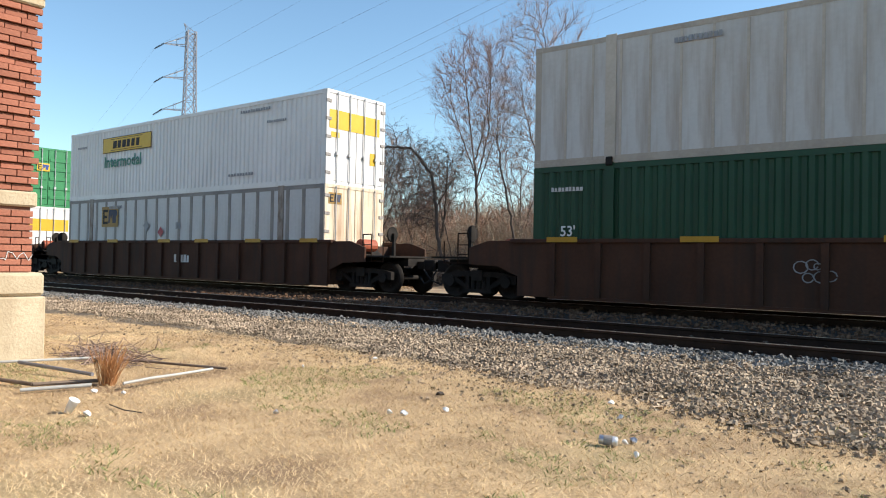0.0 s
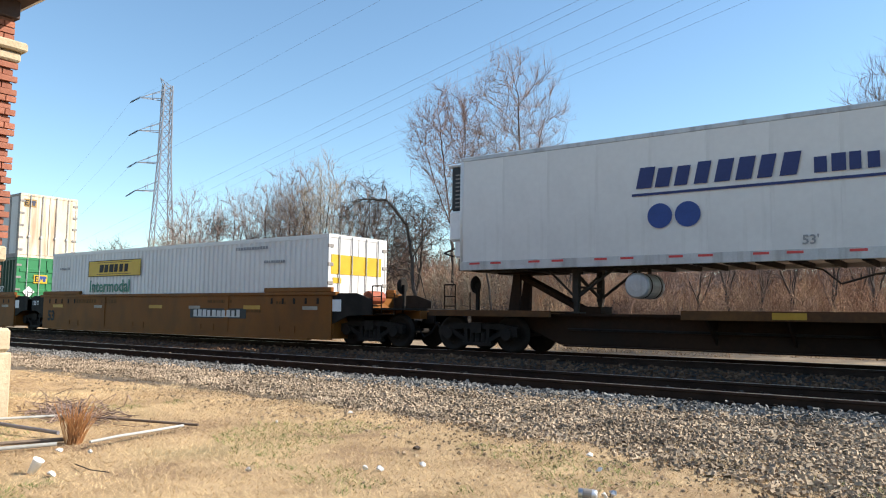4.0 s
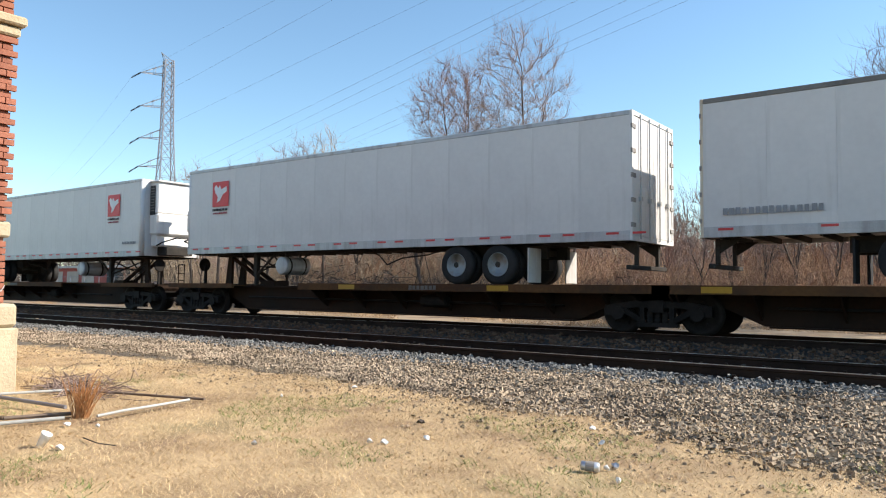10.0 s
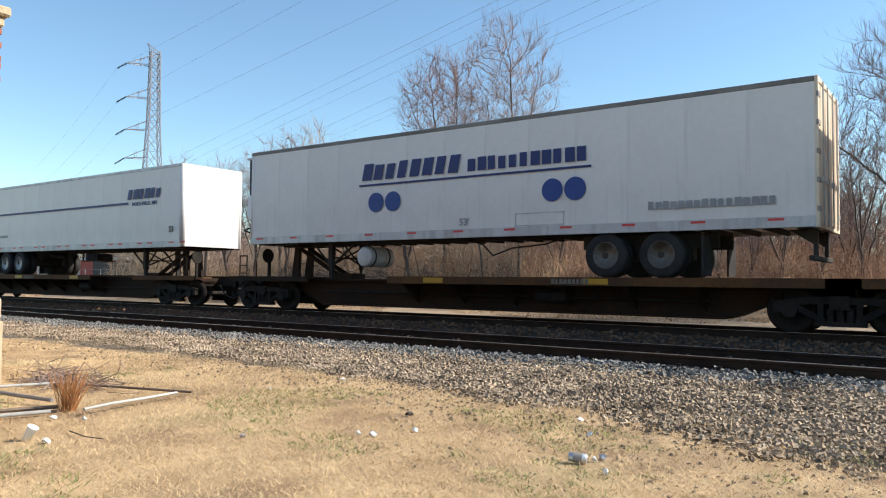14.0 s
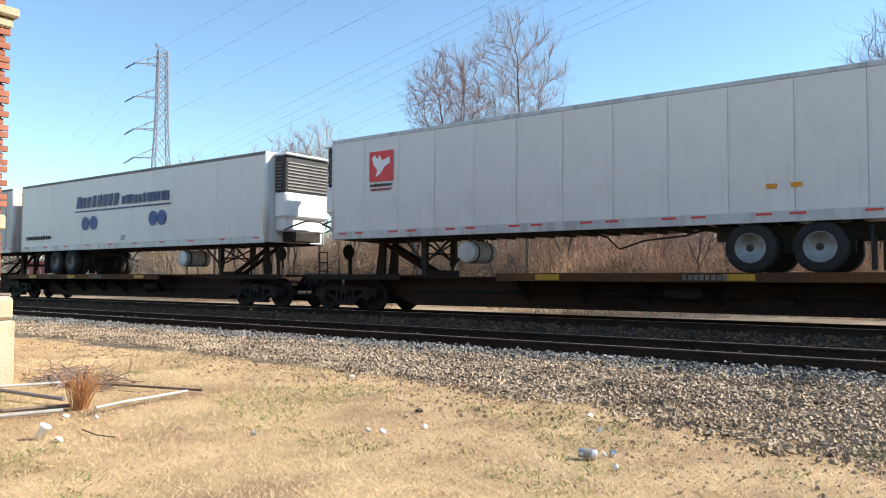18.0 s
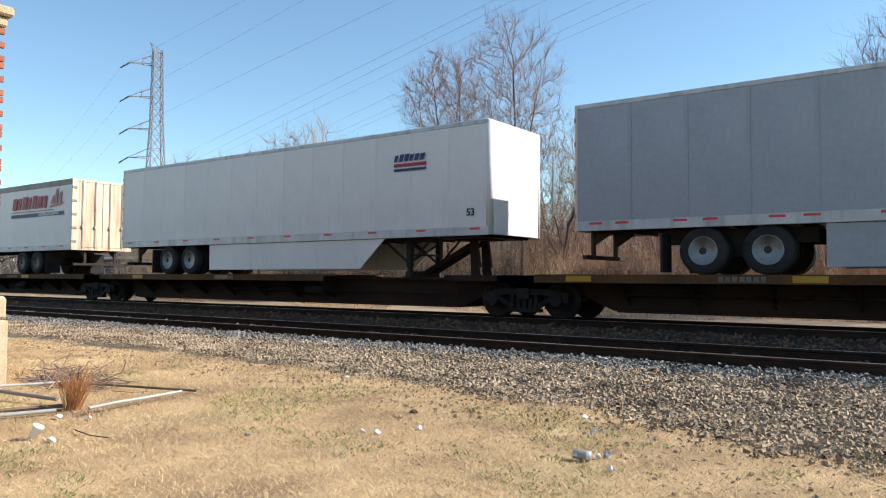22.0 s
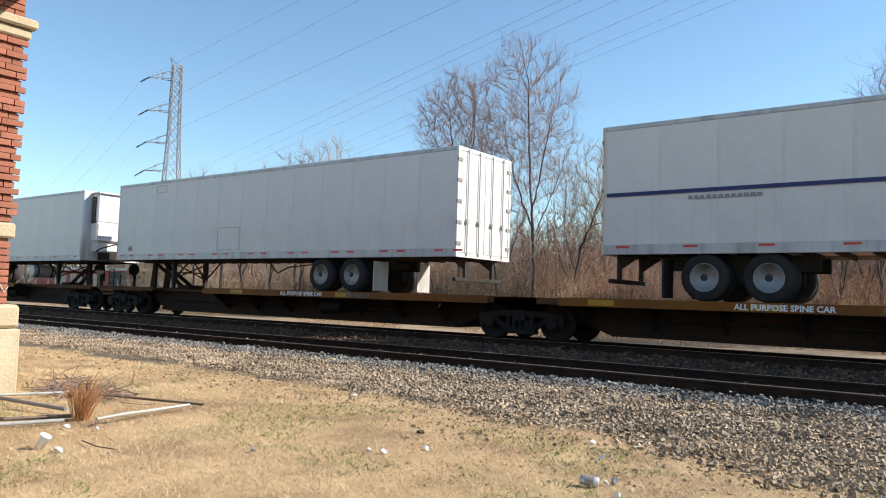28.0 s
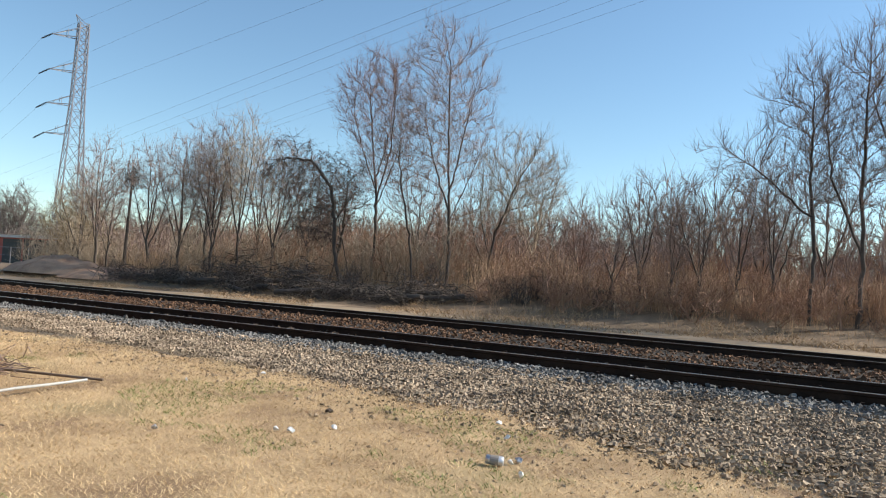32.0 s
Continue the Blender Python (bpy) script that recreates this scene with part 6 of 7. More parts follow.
def tree_shape(seed, stems, blobs, points, step, tip=0.009, twigs=3, length=0.75, sub=2, droop=0.6, up=0.35, jitter=0.09, kill=1.1, power=2.25, thick=0.022):
    """Wood and twigs of one bare tree, its foot at the origin: two pairs of vertices and faces."""
    rs = np.random.RandomState(seed)
    pos, par = colonise(rs, stems, blobs, points, step, 5.0, kill, up, jitter)
    n = len(pos)
    flow = np.zeros(n)
    kids = np.zeros(n, int)
    for i in range(n - 1, -1, -1):
        if kids[i] == 0:
            flow[i] = tip ** power
        if par[i] >= 0:
            flow[par[i]] += flow[i]
            kids[par[i]] += 1
    rad = flow ** (1 / power)
    e = np.nonzero(par >= 0)[0]
    p, q = pos[par[e]], pos[e]
    rp, rq = np.minimum(rad[par[e]], rad[e] * 1.3 + 0.004), rad[e]
    big = rad[e] > thick * 1.6
    mid = (rad[e] > thick) & ~big
    fine = rad[e] <= thick
    wood = [frusta(p[m], q[m] + (q[m] - p[m]) * 0.04, rp[m], rq[m], s) for m, s in ((big, 7), (mid, 4)) if m.any()]
    crown = [frusta(p[fine], q[fine], rp[fine], rq[fine], 3)]
    ends = e[rad[e] < tip * 2.8]
    d = pos[ends] - pos[par[ends]]
    d /= np.linalg.norm(d, axis=1)[:, None]
    for _ in range(twigs):
        a = pos[par[ends]] + (pos[ends] - pos[par[ends]]) * rs.rand(len(ends), 1)
        t = d * 0.9 + rs.randn(len(ends), 3) * 0.38 + np.array([0, 0, droop])
        t /= np.linalg.norm(t, axis=1)[:, None]
        ln = length * (0.45 + 0.9 * rs.rand(len(ends)))[:, None]
        b = a + t * ln
        crown.append(cones(a, b, np.full(len(a), tip * 0.72), rs))
        for _ in range(sub):
            k = rs.rand(len(a), 1) * 0.8 + 0.1
            c = a + (b - a) * k
            g = t + rs.randn(len(a), 3) * 0.42 + np.array([0, 0, droop * 0.8])
            g /= np.linalg.norm(g, axis=1)[:, None]
            crown.append(cones(c, c + g * ln * (0.35 + 0.4 * rs.rand(len(a), 1)), np.full(len(a), tip * 0.5), rs))
    return stack(wood or crown[:1]), stack(crown)


def tree(x, y, shape, wood_mat, twig_mat, label, sink=0.12, turn=0.0, size=1.0):
    t = tagged(new("tree"), label, "tree", "bare trees")
    t.location = (x, y, hill(x, y) - sink)
    t.rotation_euler = (0, 0, turn)
    t.scale = (size, size, size)
    (wv, wf), (cv, cf) = shape
    trunk = link("trunk", raw_mesh("trunk", wv, wf, wood_mat), t)
    trunk.data.shade_smooth()
    link("crown", raw_mesh("crown", cv, cf, twig_mat), t)
    return t


def crown_tree(seed, h, w, low=0.35, lean=0.0, fork=0.3, points=330, step=0.36, depth=0.85, limbs=4, **more):
    """A common tree of height h whose crown is w wide and begins at the share low of its height."""
    rs = random.Random(seed)
    c = (h * (1 + low) / 2, h * (1 - low) / 2)
    f = h * max(low * 0.7, fork * 0.6)
    stems = [[(0, 0, 0), (lean * h * 0.1 + rs.uniform(-0.1, 0.1), rs.uniform(-0.1, 0.1), f * 0.6), (lean * f, 0, f), (lean * h * 0.6, rs.uniform(-0.2, 0.2), h * 0.72)]]
    turn = rs.uniform(0, 6.28)
    for k in range(limbs):
        turn += 2.4
        z0 = f * (0.75 + 0.25 * k)
        out = w / 2 * rs.uniform(0.45, 0.8)
        x, y = math.cos(turn) * out, math.sin(turn) * out * depth
        stems.append([None, (lean * z0, 0, z0), (lean * z0 + x * 0.45, y * 0.45, z0 + (h - z0) * 0.25), (lean * h * 0.6 + x, y, z0 + (h - z0) * rs.uniform(0.5, 0.72))])
    blobs = [(lean * h * 0.7, 0, c[0], w / 2, w / 2 * depth, c[1]), (lean * h * 0.6 + rs.uniform(-0.2, 0.2) * w, rs.uniform(-0.2, 0.2) * w, c[0] - c[1] * 0.15, w * 0.42, w * 0.4 * depth, c[1] * 0.7)]
    return tree_shape(seed, stems, blobs, points, step, **more)


def trees():
    tree(-17.75, 31.0, tree_shape(501, [[(0, 0, 0), (0.05, 0, 2.0), (-0.2, 0.1, 4.2), (-0.4, 0, 8.0), (-0.6, 0.1, 11.2)], [None, (-0.2, 0.1, 3.8), (-1.3, 0.2, 6.4), (-2.0, 0.3, 8.6)], [None, (-0.2, 0.05, 4.6), (0.5, -0.2, 7.0), (0.9, -0.2, 9.0)], [None, (-0.15, 0.0, 3.2), (0.9, -0.3, 5.0), (1.6, -0.3, 6.6)]],
         [(-0.65, 0, 9.2, 2.7, 2.3, 4.0), (-0.5, 0, 6.8, 2.7, 2.2, 2.8)], 1100, 0.33, 0.0075, 4, 0.85, 2, 0.6, up=0.4, jitter=0.08, power=2.4), BARK, TWIG, "tall bare tree with forked grey trunk and fine twigs")
    tree(-22.6, 31.5, tree_shape(502, [[(0, 0, 0), (0.15, 0, 2.6), (-0.05, 0.1, 5.0), (-0.5, 0, 8.0), (-0.8, 0, 10.6)], [None, (0.0, 0.05, 4.4), (0.7, 0.1, 7.0), (0.9, 0, 10.2)], [None, (0.0, 0, 4.9), (-1.2, 0.2, 7.2), (-1.9, 0.2, 9.2)], [None, (0.05, 0, 4.0), (1.2, -0.3, 6.2), (1.9, -0.2, 8.6)], [None, (-0.1, 0.1, 5.6), (0.1, 0.8, 8.2), (0.2, 0.9, 10.4)]],
         [(-0.2, 0, 9.3, 2.35, 2.0, 2.9), (0.1, 0, 6.3, 1.7, 1.5, 1.8)], 1150, 0.3, 0.0075, 4, 0.8, 2, 0.5, up=0.4, jitter=0.1, power=2.4), BARK_DARK, TWIG_RED, "tall bare tree with a dense head of reddish twigs")
    tree(-23.7, 30.4, tree_shape(503, [[(0, 0, 0), (-0.5, 0, 1.6), (-0.6, 0, 3.2), (-1.0, 0, 5.0), (-2.4, 0, 6.4), (-4.2, 0, 6.6)], [None, (-0.6, 0, 3.2), (0.5, 0.2, 4.8)], [(0.5, 0.3, 0), (-0.1, 0.2, 2.0), (-0.9, 0.1, 4.6)]],
         [(-3.4, 0, 5.8, 2.4, 1.4, 1.9), (-0.9, 0, 5.0, 1.6, 1.4, 1.7), (-2.2, 0, 3.4, 1.9, 1.2, 1.6)], 950, 0.27, 0.0095, 3, 0.8, 2, -0.5, jitter=0.35), BARK_DARK, TWIG_VINE, "crooked dark tree smothered in hanging vines")
    tree(-25.2, 31.4, tree_shape(504, [[(0, 0, 0), (0.6, 0, 2.0), (0.8, 0, 4.4)]], [(0.8, 0, 4.8, 1.7, 1.4, 2.2), (-0.3, 0, 3.2, 1.6, 1.3, 1.4)], 420, 0.3, 0.0095, 3, 0.75, 2, -0.4, jitter=0.35), BARK_DARK, TWIG_VINE, "crooked dark tree hung with vines")
    tree(-19.3, 30.4, tree_shape(505, [[(0, 0, 0), (-0.35, 0, 2.6), (-1.0, 0, 5.0), (-1.3, 0, 6.8)]], [(-1.3, 0, 6.6, 1.5, 1.2, 2.1), (-0.9, 0, 4.6, 1.2, 1.0, 1.5)], 360, 0.33, 0.0085, 3, 0.75, 2), BARK_DARK, TWIG, "slender bare tree that leans over the brush")
    tree(-15.65, 31.0, tree_shape(506, [[(0, 0, 0), (0.1, 0, 1.4), (0.35, 0, 2.8), (1.3, 0, 5.0)], [None, (0.1, 0, 1.6), (-0.5, 0, 3.6)]], [(1.4, 0, 4.9, 2.4, 1.9, 2.4), (0.0, 0, 4.4, 1.4, 1.3, 1.9)], 720, 0.3, 0.0075, 4, 0.8, 2, 0.7, up=0.4, jitter=0.08, power=2.35), BARK_DARK, TWIG_PALE, "round-headed bare tree with a dark forked trunk and pale twigs")
    tree(-13.8, 31.8, crown_tree(507, 6.9, 3.0, 0.3, 0.03, points=360), TWIG_PALE, TWIG_PALE, "pale-barked bare tree with upright twigs")
    # the wood's edge: x, y, height, width, bare share, lean, points, twigs
    edge = [
        (-29.6, 31.6, 8.0, 3.6, 0.22, 0.05, 420, TWIG), (-31.7, 31.0, 9.9, 2.5, 0.30, 0.0, 400, TWIG_PALE), (-33.3, 30.6, 8.6, 3.4, 0.22, -0.05, 430, TWIG), (-34.9, 31.4, 9.4, 3.6, 0.25, 0.03, 450, TWIG),
        (-37.0, 31.4, 8.9, 3.8, 0.24, 0.0, 450, TWIG), (-39.5, 31.0, 8.3, 3.8, 0.22, -0.04, 430, TWIG), (-36.0, 33.2, 8.6, 3.6, 0.3, 0.02, 330, TWIG_PALE), (-32.4, 33.4, 8.8, 3.6, 0.3, -0.03, 330, TWIG_PALE),
        (-45.2, 31.4, 9.0, 3.7, 0.28, 0.02, 420, TWIG), (-43.4, 31.0, 6.6, 2.6, 0.2, 0.06, 260, TWIG), (-47.8, 32.0, 7.2, 3.6, 0.16, -0.05, 380, TWIG_PALE), (-50.8, 33.5, 6.6, 4.4, 0.12, 0.0, 400, TWIG_GOLD),
        (-55.0, 37.0, 6.8, 5.0, 0.1, 0.0, 400, TWIG_GOLD), (-28.0, 32.8, 7.2, 3.4, 0.2, 0.0, 330, TWIG), (-26.6, 33.6, 6.6, 3.2, 0.2, 0.0, 280, TWIG_RED), (-20.9, 33.2, 6.8, 3.4, 0.25, 0.0, 300, TWIG),
        (-17.0, 33.6, 5.6, 3.2, 0.15, 0.0, 280, TWIG_RED), (-11.85, 33.0, 4.8, 1.5, 0.12, 0.0, 200, TWIG_RED), (-12.9, 35.5, 4.6, 2.6, 0.1, 0.0, 240, TWIG),
        (-9.6, 30.6, 4.7, 2.7, 0.18, 0.06, 330, TWIG), (-8.2, 30.0, 5.4, 2.5, 0.25, -0.04, 330, TWIG_DARK), (-6.9, 29.6, 5.0, 2.4, 0.22, 0.05, 320, TWIG), (-5.7, 29.2, 5.3, 2.4, 0.25, -0.05, 330, TWIG_DARK), (-4.5, 29.4, 5.5, 2.4, 0.25, 0.05, 320, TWIG), (-3.2, 29.2, 5.7, 2.4, 0.3, 0.0, 320, TWIG_DARK),
        (-7.4, 33.0, 5.6, 3.2, 0.2, 0.0, 260, TWIG), (-4.0, 33.0, 6.2, 3.2, 0.2, 0.0, 260, TWIG), (-1.6, 31.0, 6.4, 3.0, 0.25, 0.0, 260, TWIG),
    ]
    for i, (x, y, h, w, low, lean, pts, mat) in enumerate(edge):
        full = 1.22 if x < -28 else 1.0
        tree(x, y, crown_tree(520 + i, h, w * full, low, lean, points=int(pts * full), step=0.3), BARK_DARK if i % 3 else BARK, mat, "small bare tree at the edge of the wood" if h < 7.5 else "bushy bare tree at the edge of the wood")
    tree(-1.85, 27.3, tree_shape(551, [[(0, 0, 0), (0.1, 0, 2.4), (-0.1, 0, 5.0), (-0.1, 0, 7.6)], [None, (0.0, 0, 3.6), (-1.6, 0, 5.2), (-3.0, 0, 6.2)]], [(-0.2, 0, 6.3, 1.7, 1.6, 2.9), (-2.4, 0, 5.4, 1.5, 1.0, 1.2)], 640, 0.31, 0.0075, 4, 0.8, 2, 0.6, up=0.4, jitter=0.08, power=2.3), BARK_DARK, TWIG_DARK, "tall dark bare tree with a long limb to one side")
    tree(-0.45, 27.4, tree_shape(552, [[(0, 0, 0), (0.1, 0, 2.0), (0.0, 0, 4.6), (0.1, 0, 8.4)], [None, (0.1, 0, 2.4), (-0.9, 0, 5.0), (-1.1, 0, 7.0)]], [(0.0, 0, 6.8, 1.9, 1.7, 3.4), (-0.9, 0, 5.6, 1.2, 1.0, 2.4)], 700, 0.31, 0.0075, 4, 0.8, 2, 0.6, up=0.4, jitter=0.08, power=2.3), BARK_DARK, TWIG_DARK, "tall dark bare tree with forked trunk")
    tree(0.9, 28.2, crown_tree(553, 10.6, 3.6, 0.3, 0.02, 0.5, 520, 0.34), BARK_DARK, TWIG_DARK, "tall dark bare tree with upright limbs")
    tree(3.4, 27.0, crown_tree(554, 9.8, 4.0, 0.3, -0.04, 0.45, 480, 0.36), BARK_DARK, TWIG_DARK, "tall dark bare tree")
    # a broken trunk with a matted crown of vines
    v = tagged(new("dead_tree"), "broken dead trunk topped with matted vines", "tree", "bare trees")
    v.location = (-41.6, 31.0, hill(-41.6, 31.0))
    part("trunk", Build().rod((0, 0, -0.1), (0.2, 0, 6.0), 0.11, 0.06, 7), BARK_DARK, v)
    mat_b, rv = Build(), random.Random(8)
    for i in range(420):
        c = Vector((0.2 + rv.gauss(0, 0.30), rv.gauss(0, 0.3), 6.0 + rv.gauss(0, 0.34)))
        mat_b.rod(c, c + Vector((rv.gauss(0, 0.3), rv.gauss(0, 0.3), rv.gauss(-0.2, 0.3))), 0.010, 0.005, 3)
    part("vine_mat", mat_b, BARK_DARK, v)


TWIG_VINE = material("dark_vine_twig", (0.085, 0.062, 0.050), (0.16, 0.115, 0.092), 0.9, 2.5, 20, 0.0, per=0.25)
TWIG_DARK = material("dark_grey_twig", (0.15, 0.11, 0.095), (0.26, 0.195, 0.165), 0.9, 2.5, 20, 0.0, per=0.2)
TWIG_GOLD = material("yellowish_twig", (0.20, 0.145, 0.075), (0.32, 0.235, 0.13), 0.9, 2.5, 20, 0.0, per=0.2)
trees()


def strewn(shapes, places, seed):
    """Copies of small shapes, turned and sized, in one mesh. places: (x, y, size, width)."""
    rs = np.random.RandomState(seed)
    out = []
    for x, y, s, w in places:
        v, f = shapes[rs.randint(len(shapes))]
        a = rs.rand() * 6.28
        c, n = math.cos(a), math.sin(a)
        vv = v * np.array([s * w, s * w, s])
        out.append((np.stack([vv[:, 0] * c - vv[:, 1] * n + x, vv[:, 0] * n + vv[:, 1] * c + y, vv[:, 2] + hill(x, y) - 0.1], 1), f))
    return stack(out)


def bush_shapes(seed, count, points, step, tip, twigs=2, sub=1, length=0.16, droop=0.2):
    """Shrubs one metre high with several stems."""
    out = []
    for i in range(count):
        r = random.Random(seed + i)
        stems = [[(r.uniform(-0.1, 0.1), r.uniform(-0.1, 0.1), 0), (r.uniform(-0.2, 0.2), r.uniform(-0.2, 0.2), 0.35)] for _ in range(4)]
        w, c = tree_shape(seed + i, stems, [(0, 0, 0.56, 0.36, 0.36, 0.46), (r.uniform(-0.15, 0.15), 0, 0.35, 0.36, 0.34, 0.3)], points, step, tip, twigs, length, sub, droop, jitter=0.25, kill=1.1, thick=10)
        out.append(c)
    return out


def stalks(n, area, h0, h1, seed, thick, lean=0.16, keep=None, patch=0.45, low=0.75):
    """Many thin bent stalks: vertices and triangles."""
    rs = np.random.RandomState(seed)
    x, y = area[0] + (area[1] - area[0]) * rs.rand(n), area[2] + (area[3] - area[2]) * rs.rand(n)
    if keep is not None:
        ok = np.array([keep(a, b) + 0.6 * (r - 0.5) > 0 for a, b, r in zip(x, y, rs.rand(n))])
        x, y = x[ok], y[ok]
        n = len(x)
    h = (h0 + (h1 - h0) * rs.rand(n) ** 1.4) * np.array([low + 0.7 * noise.noise((a * patch, b * patch, 11.0)) for a, b in zip(x, y)]).clip(0.25, 2)
    z = np.array([hill(a, b) for a, b in zip(x, y)]) - 0.04
    lx, ly = rs.randn(n) * lean * h, rs.randn(n) * lean * h
    p0 = np.stack([x, y, z], 1)
    p1 = p0 + np.stack([lx * 0.4 + rs.randn(n) * 0.05 * h, ly * 0.4 + rs.randn(n) * 0.05 * h, h * (0.45 + 0.2 * rs.rand(n))], 1)
    p2 = p0 + np.stack([lx, ly, h], 1)
    return pointed(p0, p1, p2, thick * (0.6 + 0.8 * rs.rand(n)), rs)


def pointed(p0, p1, p2, r, rs):
    n = len(p0)
    a = rs.rand(n) * 6.28
    ring = [np.stack([np.cos(a + k * 2.094), np.sin(a + k * 2.094), 0 * a], 1) * r[:, None] for k in range(3)]
    v = np.stack([p0 + ring[0], p0 + ring[1], p0 + ring[2], p1 + ring[0] * 0.8, p1 + ring[1] * 0.8, p1 + ring[2] * 0.8, p2], 1).reshape(-1, 3)
    tri = np.array([[0, 1, 4], [0, 4, 3], [1, 2, 5], [1, 5, 4], [2, 0, 3], [2, 3, 5], [3, 4, 6], [4, 5, 6], [5, 3, 6]])
    return v, (tri[None] + (np.arange(n) * 7)[:, None, None]).reshape(-1, 3)


def branched(n, area, h0, h1, seed, thick, kids, keep=None, spread=0.33, patch=0.4):
    """Thin saplings, each with side twigs."""
    v, f = stalks(n, area, h0, h1, seed, thick, 0.14, keep, patch)
    rs = np.random.RandomState(seed + 1)
    s = v.reshape(-1, 7, 3)
    base, mid, tip = s[:, :3].mean(1), s[:, 3:6].mean(1), s[:, 6]
    vs, fs, count = [v], [f], len(v)
    for k in range(kids):
        t = rs.rand(len(s))[:, None]
        q = np.where(t < 0.3, base + (mid - base) * (0.4 + 2 * t), mid + (tip - mid) * t)
        ln = np.linalg.norm(tip - base, axis=1) * spread * (0.5 + rs.rand(len(s))) * (1.15 - t[:, 0])
        g = rs.randn(len(s), 2) * 0.5 * ln[:, None]
        e = q + np.stack([g[:, 0], g[:, 1], ln * (0.45 + 0.5 * rs.rand(len(s)))], 1)
        m = q + (e - q) * 0.5 + rs.randn(len(s), 3) * 0.06 * ln[:, None]
        w, h = pointed(q, m, e, np.full(len(s), thick * 0.45), rs)
        vs.append(w)
        fs.append(h + count)
        count += len(w)
    return np.concatenate(vs), np.concatenate(fs)


def brush(name, vf, mat, label):
    tagged(new(name, raw_mesh(name, vf[0], vf[1], mat)), label, "brush", kind="stuff")


def clumps(f, seed, bias):
    return lambda x, y: noise.noise((x * f, y * f, seed)) + 0.5 * noise.noise((x * f * 3, y * f * 3, seed)) + bias


SHRUBS = bush_shapes(700, 5, 110, 0.10, 0.0036, 3, 1, 0.2, 0.35)
THIN_SHRUBS = bush_shapes(720, 4, 90, 0.11, 0.003, 3, 1, 0.24, 0.6)


def thicket(name, n, area, h0, h1, seed, shapes, mat, label, w=1.0, keep=None):
    rs = np.random.RandomState(seed)
    spots = []
    for _ in range(n * 3):
        x, y = area[0] + (area[1] - area[0]) * rs.rand(), area[2] + (area[3] - area[2]) * rs.rand()
        if (keep is None or keep(x, y) > 0) and len(spots) < n:
            spots.append((x, y, h0 + (h1 - h0) * rs.rand() ** 1.3, w * (0.7 + 0.6 * rs.rand())))
    brush(name, strewn(shapes, spots, seed), mat, label)


brush("reed_thicket", stalks(17000, (-15.5, 9, 27.6, 36), 0.6, 2.7, 21, 0.007, 0.28, lambda x, y: clumps(0.4, 0.0, 0.12)(x, y) + min(0, (y - 28.4) * 0.25)), REED, "dense tawny reeds and dry stalks below the trees")
brush("back_reeds", stalks(13000, (-42, -13, 29.5, 38), 0.6, 2.6, 28, 0.007, 0.26, clumps(0.35, 3.0, 0.15)), REED, "tawny reeds behind the trees")
brush("path_weeds", branched(900, (-14, 9, 24.0, 27.8), 0.25, 1.0, 25, 0.005, 6, clumps(0.8, 3.0, -0.1), 0.6), REED, "dry brown weeds along the dirt path")
thicket("undergrowth", 95, (-40, 9, 25.4, 29.6), 0.4, 1.4, 26, SHRUBS, BARK, "dark low brambles at the foot of the thicket", 1.5, lambda x, y: 1 if x < -15 or y > 26.4 else -1)
thicket("bramble_bank", 120, (-14, 9, 26.4, 31), 0.7, 2.1, 34, SHRUBS, BRAMBLE, "reddish bramble bank in front of the reeds", 1.5)
thicket("brush_thicket", 120, (-54, -17, 31.0, 36), 1.6, 3.6, 22, THIN_SHRUBS, TWIG_PALE, "tangled pale undergrowth below the trees", 1.0)
thicket("red_brush", 110, (-34, 9, 31.0, 38), 1.8, 4.0, 23, THIN_SHRUBS, BRAMBLE, "tall reddish saplings and brambles", 0.9)
thicket("grey_brush", 90, (-48, 9, 33.0, 42), 2.4, 4.8, 27, SHRUBS, TWIG, "grey-brown saplings among the trees", 0.9)


def far_wood():
    def clear(x, y):
        return -1.0 if (-2.6 < x / y < -1.55 and y < 84) else 1.0
    thicket("deep_wood", 170, (-110, 26, 40, 60), 4.0, 6.6, 24, bush_shapes(740, 3, 70, 0.12, 0.0045, 3, 1, 0.24, 0.4), WOOD_BROWN, "brown scrub deeper in the wood", 1.1, clear)
    thicket("far_scrub", 190, (-250, 60, 66, 115), 6.5, 9.0, 29, bush_shapes(760, 3, 50, 0.14, 0.006, 3, 1, 0.26, 0.4), HAZE_WOOD, "hazy bare scrub far behind the railway", 1.5, clear)
    rs = np.random.RandomState(31)
    big = [crown_tree(780 + i, 1.0, 0.62, 0.3, 0.0, points=150, step=0.06, tip=0.0024, twigs=3, length=0.13, sub=1, thick=0.02) for i in range(3)]
    shapes = [stack([w, c]) for w, c in big]
    spots = [(-y * (1.45 + 1.0 * (i + rs.rand()) / 26), y, rs.uniform(12, 16), 1.0) for i, y in enumerate(rs.uniform(96, 126, 26))]
    spots += [(-172 - 4 * i, 98 + 3 * i, 18.5 - i, 1.1) for i in range(3)]
    spots += [(y * rs.uniform(-1.3, 0.5), y, rs.uniform(7, 9.5), 1.0) for y in rs.uniform(60, 110, 34)]
    brush("far_trees", strewn(shapes, spots, 32), HAZE_WOOD, "hazy bare trees far behind the railway")


far_wood()


